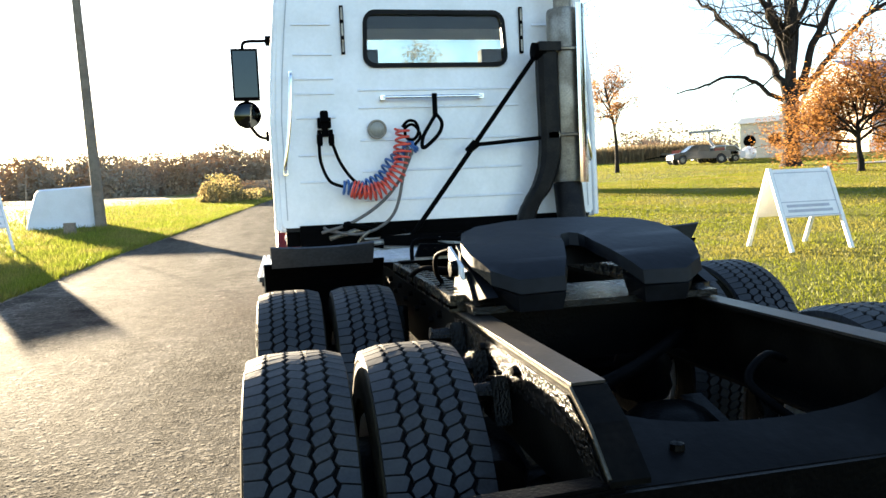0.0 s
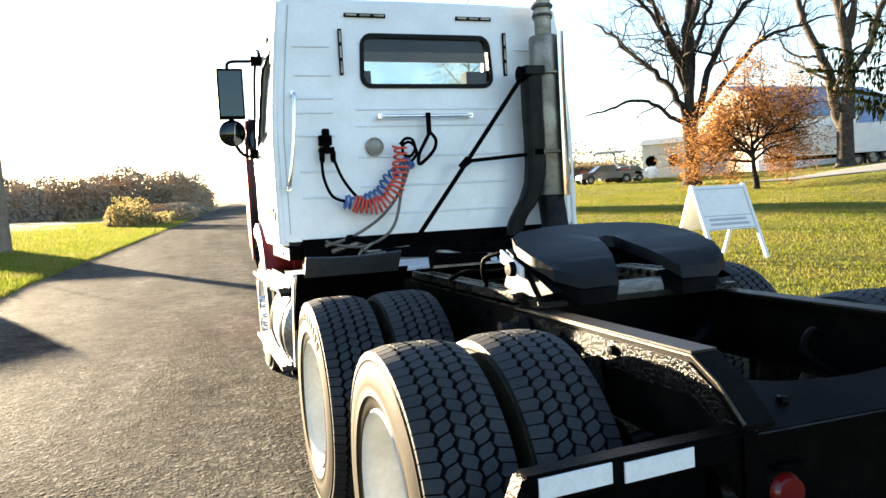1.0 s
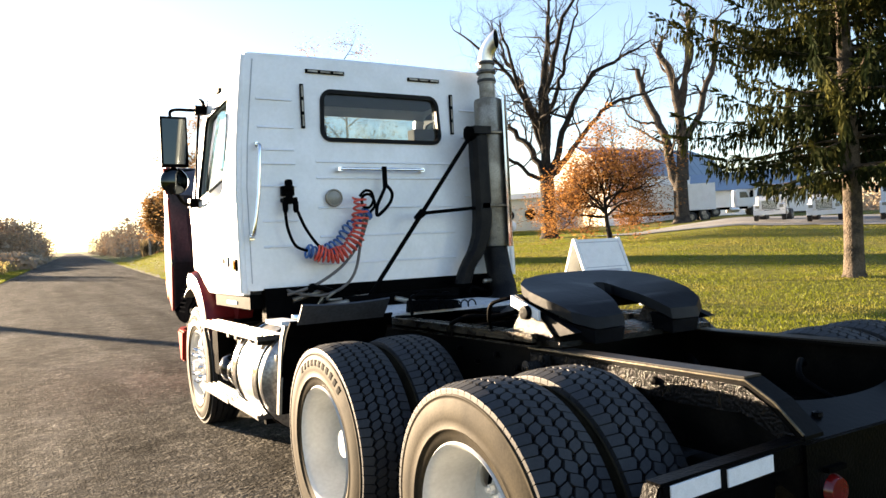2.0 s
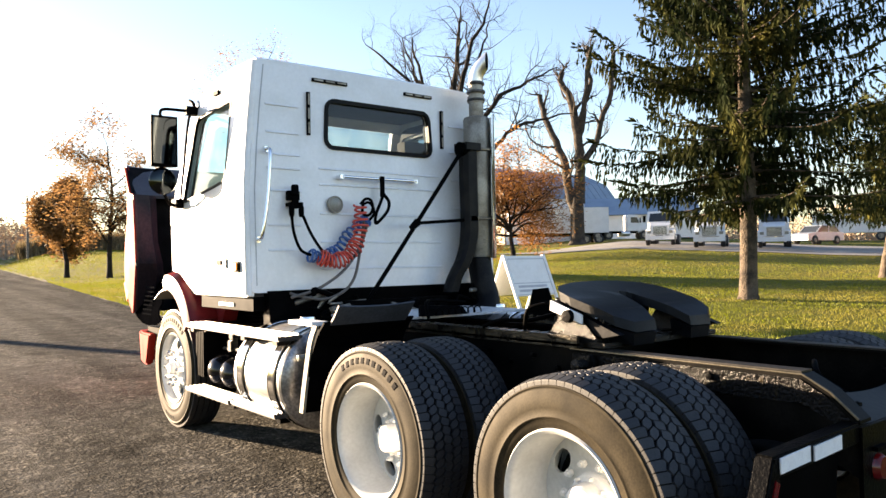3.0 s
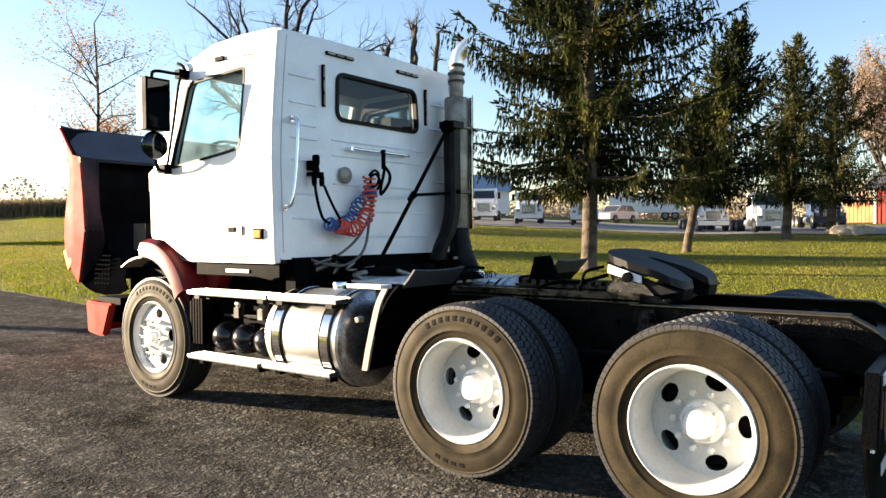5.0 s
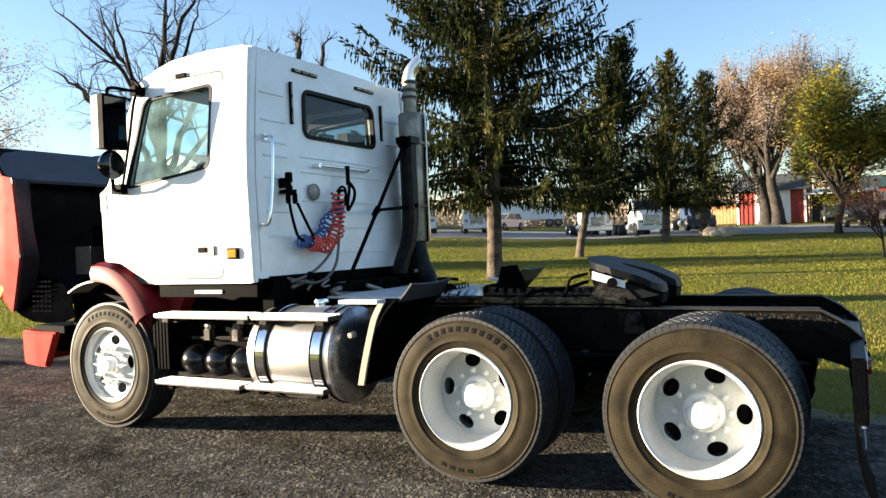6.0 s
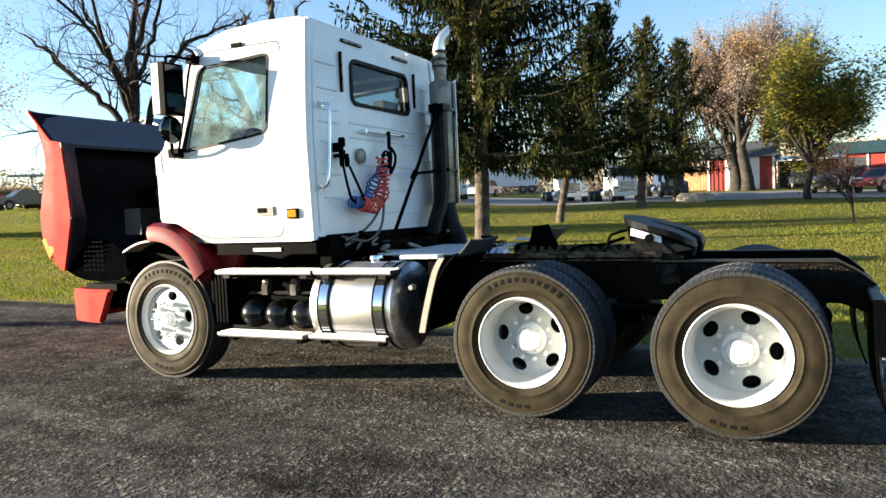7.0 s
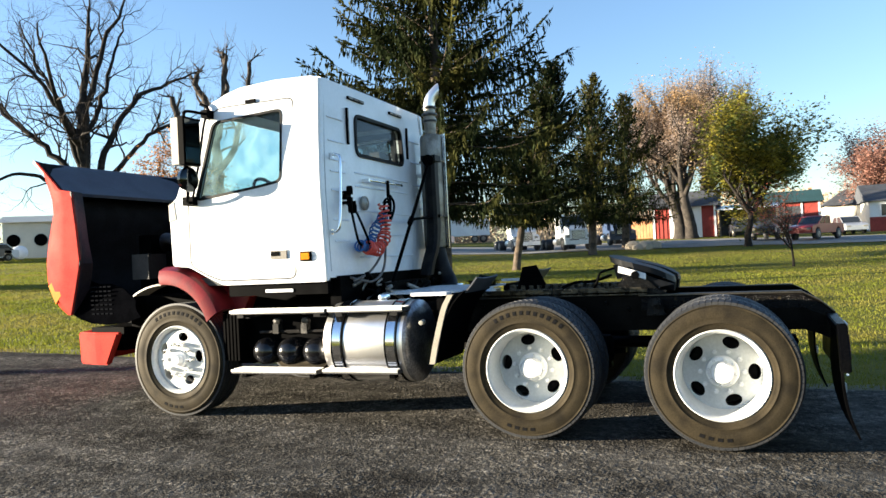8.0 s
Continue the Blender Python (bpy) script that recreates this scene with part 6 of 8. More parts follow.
def hood_ring(z, inset):
    f, r = hood_front(z) - inset, hood_rear(z)
    w2 = 1.115 - inset - (0.16 * (z - 2.1) if z > 2.1 else 0.03 * (1.4 - z) if z < 1.4 else 0.0)
    ys = max(r + 0.02, f - 0.16)
    left = [(-w2, r, z), (-w2, (r + ys) / 2, z), (-w2, ys, z), (-w2 + 0.05, f - 0.06, z), (-w2 + 0.16, f - 0.01, z), (-w2 + 0.4, f + 0.03, z), (-0.3, f + 0.06, z)]
    return left + [(-x, y, zz) for x, y, zz in left[::-1]]


def hood_skin(inset, mat, name, label, parent):
    bm = B()
    rows = [[bm.verts.new(p) for p in hood_ring(z, inset)] for z in ZS]
    for a, b in zip(rows, rows[1:]):
        for i in range(len(a) - 1):
            bm.faces.new((a[i], a[i + 1], b[i + 1], b[i]))
    g = bmesh.ops.extrude_face_region(bm, geom=bm.faces[:])
    for v in [e for e in g["geom"] if isinstance(e, bmesh.types.BMVert)]:
        v.co.x *= 0.988
        v.co.y -= 0.01
    return part(name, bm, mat, parent, label, smooth=True)


hood = hood_skin(0.0, RED, "hood", "red hood tipped forward", truck)
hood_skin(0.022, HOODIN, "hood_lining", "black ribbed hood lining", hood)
bm = B()
rows = []
for k, (y, z) in enumerate(((5.96, 2.165), (6.06, 2.24), (6.17, 2.33), (6.28, 2.44), (6.35, 2.495))):
    rows.append([bm.verts.new((u, y, z + (0.02 if abs(u) > 0.95 else 0) * k / 4)) for u in (-1.02, -0.9, -0.5, 0, 0.5, 0.9, 1.02)])
for a, b in zip(rows, rows[1:]):
    for i in range(6):
        bm.faces.new((a[i], a[i + 1], b[i + 1], b[i]))
g = bmesh.ops.extrude_face_region(bm, geom=bm.faces[:])
bmesh.ops.translate(bm, vec=(0, 0.012, -0.03), verts=[e for e in g["geom"] if isinstance(e, bmesh.types.BMVert)])
part("hood_edge", bm, HOODLIP, hood, "grey moulded hood rear edge", smooth=True)
for s in (-1, 1):
    bm = B()
    prism(bm, [(s * 1.085, 6.03, 1.08), (s * 1.085, 6.12, 1.26), (s * 1.085, 6.02, 1.32), (s * 1.085, 5.96, 1.16)], (s * 0.024, 0, 0))
    part("turn_lamp", bm, AMBER, hood, "amber turn lamp", bevel=0.012)
    # wide moulded rim along the open edge, and the skirt below it
    bm = B()
    rows = []
    for z, xi, dy in ((0.975, 0.90, 0.05), (1.08, 0.80, 0.18), (1.2, 0.74, 0.26), (1.33, 0.71, 0.36), (1.46, 0.74, 0.34), (1.68, 0.79, 0.31), (1.9, 0.81, 0.25), (2.09, 0.83, 0.18), (2.15, 0.84, 0.15)):
        y0 = hood_rear(z)
        xo = 1.112 - (0.03 * (1.4 - z) if z < 1.4 else 0.0)
        rows.append([bm.verts.new(p) for p in ((s * xo, y0 - 0.004, z), (s * (xo - 0.03), y0 - 0.014, z), (s * (xo * 0.4 + xi * 0.6), y0 + dy * 0.2, z), (s * xi, y0 + dy, z), (s * (xi + 0.03), y0 + dy + 0.05, z))])
    for a, c in zip(rows, rows[1:]):
        for i in range(4):
            bm.faces.new((a[i], a[i + 1], c[i + 1], c[i]))
    g = bmesh.ops.extrude_face_region(bm, geom=bm.faces[:])
    bmesh.ops.translate(bm, vec=(0, 0.012, 0), verts=[e for e in g["geom"] if isinstance(e, bmesh.types.BMVert)])
    bmesh.ops.recalc_face_normals(bm, faces=bm.faces)
    part("moulded_rim", bm, HOODRIM, hood, "moulded rim, red paint with shade in its colour")
    bm = B()
    rows = []
    for lo, up in (((1.085, 5.86, 0.985), (0.71, 6.08, 1.33)), ((1.085, 5.74, 0.925), (0.80, 5.90, 1.28)), ((1.085, 5.60, 0.885), (0.87, 5.72, 1.25)), ((1.085, 5.40, 0.87), (0.94, 5.50, 1.25)), ((1.09, 5.18, 0.885), (1.0, 5.28, 1.20)), ((1.10, 4.99, 0.94), (1.06, 5.08, 1.09))):
        lo, up = Vector(lo), Vector(up)
        rows.append([bm.verts.new((s * (p.x + 0.03 * math.sin(3.14 * t)), p.y, p.z)) for t in (0, 0.12, 0.35, 0.65, 1.0) for p in (lo.lerp(up, t),)])
    for a, c in zip(rows, rows[1:]):
        for i in range(4):
            bm.faces.new((a[i], a[i + 1], c[i + 1], c[i]))
    g = bmesh.ops.extrude_face_region(bm, geom=bm.faces[:])
    bmesh.ops.translate(bm, vec=(-s * 0.014, 0, 0), verts=[e for e in g["geom"] if isinstance(e, bmesh.types.BMVert)])
    bmesh.ops.recalc_face_normals(bm, faces=bm.faces)
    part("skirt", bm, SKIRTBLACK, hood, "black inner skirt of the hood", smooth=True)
    for j in range(7):
        for k in range(5):
            y, z = 5.42 + k * 0.055 - j * 0.012, 1.22 - j * 0.042
            bm = B()
            box(bm, s * (1.075 - 0.22 * (z - 0.92)), s * (1.09 - 0.22 * (z - 0.92)), y, y + 0.036, z, z + 0.014)
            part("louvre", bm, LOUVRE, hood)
# bumper
bm = B()
outline = [(-1.13, 5.27), (-1.115, 5.55), (-1.05, 5.82), (-0.8, 5.93), (0, 5.98), (0.8, 5.93), (1.05, 5.82), (1.115, 5.55), (1.13, 5.27), (1.06, 5.27), (1.05, 5.55), (0.97, 5.74), (0.75, 5.85), (0, 5.9), (-0.75, 5.85), (-0.97, 5.74), (-1.05, 5.55), (-1.06, 5.27)]
lo = [bm.verts.new((x * 0.985, y + (0.14 if y < 5.4 else 0.0), 0.495)) for x, y in outline]
hi = [bm.verts.new((x, y - (0.03 if y < 5.4 else 0.0), 0.80)) for x, y in outline]
bm.faces.new(lo)
bm.faces.new(hi[::-1])
for i in range(len(lo)):
    j = (i + 1) % len(lo)
    bm.faces.new((lo[i], hi[i], hi[j], lo[j]))
bmesh.ops.recalc_face_normals(bm, faces=bm.faces)
bump = part("bumper", bm, RED, truck, "red wrap-round front bumper", bevel=0.015)
bm = B()
box(bm, -1.0, 1.0, 5.3, 5.7, 0.62, 0.84)
part("bumper_core", bm, BLACKM, bump, bevel=0.02)
# engine bay
bm = B()
box(bm, -0.34, 0.34, 4.45, 5.35, 0.75, 1.55)
eng = part("engine_block", bm, BLACKP, truck, "dark engine block", bevel=0.05)
bm = B()
box(bm, -0.28, 0.28, 4.5, 5.3, 1.55, 1.72)
part("valve_cover", bm, DUCTPL, eng, bevel=0.04)
bm = B()
box(bm, -0.50, 0.50, 5.40, 5.55, 0.80, 1.72)
part("radiator", bm, BLACKM, truck, "black radiator and shroud", bevel=0.03)
bm = B()
box(bm, -0.86, -0.62, 5.1, 5.3, 1.28, 1.52)
part("coolant_tank", bm, TANKPL, truck, "dark plastic reservoir", bevel=0.05)
bm = B()
tube(bm, spline([(0.75, 4.6, 1.72), (0.72, 4.9, 1.82), (0.55, 5.1, 1.80), (0.2, 5.2, 1.74)], 6), 0.13, 16)
part("intake_duct", bm, DUCTPL, truck, "black intake duct", smooth=2)
bm = B()
tube(bm, spline([(-0.3, 5.4, 1.6), (-0.5, 5.2, 1.68), (-0.6, 4.9, 1.60), (-0.45, 4.7, 1.5)], 6), 0.05, 12)
part("radiator_hose", bm, DUCTPL, truck, "black radiator hose", smooth=2)
bm = B()
tube(bm, spline([(0.3, 5.4, 1.0), (0.55, 5.2, 1.05), (0.6, 4.9, 1.2)], 6), 0.06, 12)
part("radiator_hose", bm, DUCTPL, truck, "black radiator hose", smooth=2)
for s in (-1, 1):
    bm = B()
    box(bm, s * 0.45, s * 0.9, 4.55, 5.3, 0.75, 1.12)
    part("inner_wing", bm, BLACKM, truck, bevel=0.03)

# ---------------------------------------------------------------- trees
def tube_to(V, F, pts, rad, seg):
    fr = frames_along(pts)
    base = len(V)
    for (p, a, b), r in zip(fr, rad):
        for k in range(seg):
            t = 2 * math.pi * k / seg
            V.append(p + a * (r * math.cos(t)) + b * (r * math.sin(t)))
    for i in range(len(fr) - 1):
        for k in range(seg):
            j = (k + 1) % seg
            F.append((base + i * seg + k, base + i * seg + j, base + (i + 1) * seg + j, base + (i + 1) * seg + k))


def limb(VF, tips, rng, start, way, length, r0, level, spec):
    """One limb with its branches; tips collects where twigs end."""
    n = 5 if level < 2 else 4 if level < 4 else 3
    pts, p, d = [start], start.copy(), way.normalized()
    for k in range(n):
        d = (d + Vector((rng.gauss(0, 1), rng.gauss(0, 1), rng.gauss(0, 1))) * spec["bend"] + Vector((0, 0, spec["lift"] * (0.5 + level * 0.2)))).normalized()
        p = p + d * (length / n)
        pts.append(p.copy())
    r1 = r0 * spec["taper"]
    rad = [r0 + (r1 - r0) * i / n for i in range(n + 1)]
    tube_to(*VF[0 if level < 1 else 1], pts, rad, 9 if level == 0 else 6 if level < 3 else 4 if level < 4 else 3)
    if level >= spec["levels"]:
        tips.append((pts[-1], d, level))
        return
    kids = spec["kids"][min(level, len(spec["kids"]) - 1)]
    for k in range(kids):
        t = 1.0 if k == 0 else rng.uniform(spec["low"][min(level, len(spec["low"]) - 1)], 1.0)
        i = min(int(t * n), n - 1)
        at = pts[i].lerp(pts[i + 1], t * n - i)
        side = d.orthogonal().normalized()
        side.rotate(Matrix.Rotation(rng.uniform(0, 6.283) if level else k * 6.283 / kids + rng.uniform(-0.3, 0.3), 3, d))
        spread = spec["spread"] * rng.uniform(0.7, 1.3) * (0.45 if k == 0 and level else 1)
        nd = (d * math.cos(spread) + side * math.sin(spread)).normalized()
        rr = (r0 + (r1 - r0) * t) * (0.9 if k == 0 else rng.uniform(0.55, 0.8)) * (spec.get("thin", 1.0) if level == 1 else 1.0)
        limb(VF, tips, rng, at, nd, length * rng.uniform(*spec["short"]) * (spec.get("boost", 1.0) if level == 0 else 1.0), rr, level + 1, spec)
        if level >= 2:
            tips.append((at, nd, level))


def leaf_cloud(rng, tips, each, spread, size, droop=0.0):
    V, F = [], []
    for p, d, lv in tips:
        for k in range(each):
            c = p + Vector((rng.gauss(0, 1), rng.gauss(0, 1), rng.gauss(0, 1) - droop)) * spread
            a, s = rng.uniform(0, 6.283), size * rng.uniform(0.6, 1.35)
            u = Vector((math.cos(a), math.sin(a), rng.uniform(-0.6, 0.6))) * s
            w3 = Vector((-math.sin(a) * 0.5, math.cos(a) * 0.5, rng.uniform(-0.8, 0.8))) * s
            i = len(V)
            V += [c - u, c + w3 * 0.55, c + u, c - w3 * 0.55]
            F.append((i, i + 1, i + 2, i + 3))
    return V, F


def tree(name, loc, seed, height, trunk_r, trunk_h, spec, bark, leaves, label, each=0, spread=0.3, size=0.08, group="", stems=1, lean=0.0):
    rng = random.Random(seed)
    base = thing(name, (loc[0], loc[1], land(loc[0], loc[1]) - 0.06), label, "tree", group)
    V, F, tips = [], [], []
    VF = ((V, F), ([], []))
    for st in range(stems):
        a = st * 6.283 / stems + seed
        off = Vector((math.cos(a), math.sin(a), 0)) * (trunk_r * 0.8 if stems > 1 else 0)
        way = Vector((0.12 * math.cos(a) if stems > 1 else 0, lean + (0.12 * math.sin(a) if stems > 1 else 0), 1)).normalized()
        tube_to(V, F, [off + Vector((0, 0, z)) for z in (0, trunk_h * 0.08, trunk_h * 0.25)], [trunk_r * 1.5, trunk_r * 1.15, trunk_r], 10)
        limb(VF, tips, rng, off + Vector((0, 0, trunk_h * 0.2)), way, trunk_h * 0.8, trunk_r, 0, dict(spec, size=height))
    place("trunk", pymesh("trunk", V, F, bark), base, smooth=2)
    place("branchwork", pymesh("branchwork", *VF[1], bark), base, smooth=2)
    if each:
        LV, LF = leaf_cloud(rng, tips, each, spread, size)
        place("crown", pymesh("crown", LV, LF, leaves), base)
    return base


def limbed_tree(name, loc, seed, trunk, limbs, spec, bark, label, turn, shoots=0):
    """A tree of chosen great limbs; each is (height, sideways start, heading, pitches along it, length, thick end, thin end), headings from the turn of the crown."""
    rng = random.Random(seed)
    base = thing(name, (loc[0], loc[1], land(*loc) - 0.06), label, "tree")
    V, F, tips = [], [], []
    VF = ((V, F), ([], []))
    h0, r0 = trunk
    ca, sa = math.cos(radians(turn)), math.sin(radians(turn))
    tube_to(V, F, [Vector((0, 0, h0 * t)) for t in (0, 0.04, 0.12, 0.4, 0.75, 1.0)], [r0 * 1.55, r0 * 1.25, r0 * 1.06, r0, r0 * 0.97, r0 * 0.9], 14)
    for z0, u0, head, pitches, length, ra, rb in limbs:
        p = Vector((ca * u0, -sa * u0, z0))
        pts, n = [p.copy()], len(pitches) * 4
        bend = 0.0
        for i in range(n):
            f = i / 4
            j = min(int(f), len(pitches) - 2)
            pt = radians(pitches[j] + (pitches[j + 1] - pitches[j]) * min(1.0, f - j)) + rng.gauss(0, 0.20)
            bend += rng.gauss(0, 0.15)
            hd = radians(head) + bend
            c, sn = math.cos(hd), math.sin(hd)
            d = Vector((ca * c + sa * sn, -sa * c + ca * sn, 0)) * math.cos(pt) + Vector((0, 0, math.sin(pt)))
            p = p + d * (length / n)
            pts.append(p.copy())
        rad = [rb + (ra - rb) * (1 - i / n) ** 0.8 for i in range(n + 1)]
        tube_to(V, F, pts, rad, 10)
        for k in range(int(length * spec["per"])):
            t = rng.uniform(0.16, 1.0) if k else 1.0
            i = min(int(t * n), n - 1)
            at = pts[i].lerp(pts[i + 1], t * n - i)
            d = (pts[i + 1] - pts[i]).normalized()
            side = d.orthogonal().normalized()
            side.rotate(Matrix.Rotation(rng.uniform(0, 6.283), 3, d))
            a = spec["spread"] * rng.uniform(0.5, 1.3)
            limb(VF, tips, rng, at, d * math.cos(a) + side * math.sin(a), spec["reach"] * rng.uniform(0.55, 1.15) * (1.15 - 0.45 * t), rad[i] * rng.uniform(0.3, 0.55), 2, spec)
        for k in range(shoots):
            i = rng.randint(int(n * 0.6), n)
            up = Vector((rng.gauss(0, 0.32), rng.gauss(0, 0.32), 1))
            limb(VF, tips, rng, pts[i], up, rng.uniform(1.2, 3.8), 0.022, 4, dict(spec, lift=0.12, spread=0.35, bend=0.06))
    place("trunk", pymesh("trunk", V, F, bark), base, smooth=2)
    place("branchwork", pymesh("branchwork", *VF[1], bark), base, smooth=2)
    return base


ROUND = dict(levels=4, kids=(9, 5, 4, 3), low=(0.3, 0.25, 0.3, 0.3), spread=0.8, short=(0.55, 0.78), bend=0.14, lift=0.06, taper=0.6, boost=1.35)
SPARSE = dict(levels=4, kids=(16, 5, 4, 3), low=(0.12, 0.25, 0.3, 0.3), spread=1.0, short=(0.28, 0.42), bend=0.09, lift=0.03, taper=0.35)
UPRIGHT = dict(levels=5, kids=(6, 5, 4, 4, 2), low=(0.35, 0.25, 0.3, 0.3), spread=0.40, short=(0.55, 0.78), bend=0.10, lift=0.11, taper=0.6, boost=1.25)

CROOKED = dict(levels=5, kids=(0, 0, 4, 3, 2), low=(0.3, 0.3, 0.25, 0.2), spread=0.85, short=(0.48, 0.78), bend=0.24, lift=0.05, taper=0.5, per=0.85, reach=3.0)
limbed_tree("walnut_tree", (33.2, 42.7), 7, (5.0, 0.56), [
    (4.5, -0.3, 183, (30, 40, 30, -25, -10), 8.0, 0.17, 0.04), (4.6, -0.2, 172, (72, 60, 42, 36, 38), 12.5, 0.28, 0.05), (6.0, -0.1, 195, (86, 72, 52, 34, 46), 13.0, 0.23, 0.04),
    (4.8, 0.0, 110, (90, 88, 82, 76, 70), 16.0, 0.38, 0.05), (9.0, 0.1, 340, (80, 74, 64, 68), 11.5, 0.26, 0.05), (4.7, 0.3, 8, (74, 68, 58, 30, 26), 14.5, 0.29, 0.04),
    (4.8, 0.3, 352, (46, 54, 50, 22, 16), 12.5, 0.22, 0.04), (6.5, 0.0, 262, (72, 62, 58, 50), 11.0, 0.24, 0.05), (6.0, 0.1, 75, (66, 60, 52, 50), 11.0, 0.25, 0.05),
    (9.5, 0.1, 20, (64, 60, 66, 72), 9.5, 0.19, 0.04), (8.5, 0.0, 160, (62, 56, 62, 70), 9.5, 0.19, 0.04)], CROOKED, BARK, "tall bare dark-barked tree with crooked spreading limbs", 40)
limbed_tree("lopped_tree", (51.5, 46.0), 5, (4.6, 0.68), [
    (3.6, -0.25, 180, (78, 68, 62, 60), 13.0, 0.46, 0.24), (4.0, 0.25, 178, (90, 86, 80, 82), 13.5, 0.56, 0.26), (7.5, -1.2, 185, (18, 40, 30), 5.0, 0.14, 0.06),
    (9.5, -2.0, 175, (10, 15, 40), 4.0, 0.12, 0.05), (9.5, 0.4, 20, (30, 10, 25), 4.5, 0.12, 0.05), (7.5, 0.3, 5, (60, 72, 84), 12.0, 0.32, 0.19), (9.5, 0.1, 15, (68, 78, 86), 10.0, 0.27, 0.17), (11.0, -0.1, 345, (72, 80, 86), 8.2, 0.22, 0.15)], dict(CROOKED, per=0.6, reach=1.8, levels=4), LOPBARK, "thick lopped twin trunk with thin upright regrowth", 48, 11)
tree("orange_maple", (28.0, 30.6), 8, 7, 0.15, 2.7, dict(ROUND, kids=(12, 5, 4, 3), low=(0.45, 0.25, 0.3, 0.3), spread=1.05, boost=1.66, lift=0.065), BARK, ORANGELEAF, "small round tree with orange-brown autumn leaves", 18, 0.26, 0.085)
tree("young_oak", (8.1, 22.4), 21, 8.5, 0.08, 8.0, dict(SPARSE, short=(0.22, 0.38), taper=0.25), BARK, BROWNLEAF, "slender young tree with few dry leaves", 3, 0.2, 0.042, group="young trees")
tree("young_oak", (7.8, 41.8), 22, 8, 0.13, 6.5, dict(SPARSE, short=(0.36, 0.5)), BARK, BROWNLEAF, "young tree with layered brown leaves", 5, 0.24, 0.09, group="young trees")
tree("young_oak", (6.6, 46.5), 25, 6, 0.13, 4.6, SPARSE, BARK, BROWNLEAF, "young tree with rusty orange leaves", 16, 0.30, 0.11, group="young trees")
tree("young_oak", (25.0, 52.5), 27, 8, 0.15, 7.0, SPARSE, BARK, ORANGELEAF, "young tree with sparse rusty leaves", 2, 0.24, 0.10, group="young trees")
tree("yellow_maple", (44.5, -0.8), 31, 10, 0.2, 3.6, dict(ROUND, kids=(13, 5, 5, 3), lift=0.11, spread=0.85, boost=1.8, short=(0.5, 0.72)), BARK, YELLOWLEAF, "leafy tree turning from green to yellow", 14, 0.36, 0.125, lean=-0.22)
tree("fading_maple", (65.5, 4.2), 36, 18, 0.55, 5.4, dict(UPRIGHT, boost=1.3), GREYBARK, PALELEAF, "great spreading tree with thinning peach leaves", 9, 0.5, 0.11, stems=2)
tree("fading_maple", (85.0, 3.0), 38, 20, 0.5, 7.0, dict(UPRIGHT, boost=1.38), GREYBARK, PALELEAF, "great spreading tree with thinning peach leaves", 8, 0.55, 0.12, stems=2)
tree("red_oak", (88.0, -14.6), 41, 13, 0.3, 3.6, dict(ROUND, lift=0.06, boost=1.9), GREYBARK, REDLEAF, "round tree with reddish leaves beyond the house", 24, 0.45, 0.14)
tree("sapling", (24.9, -2.1), 44, 3, 0.045, 1.5, dict(ROUND, boost=1.0, spread=0.6), BARK, DARKREDLEAF, "thin sapling with dark red leaves", 1, 0.12, 0.035)


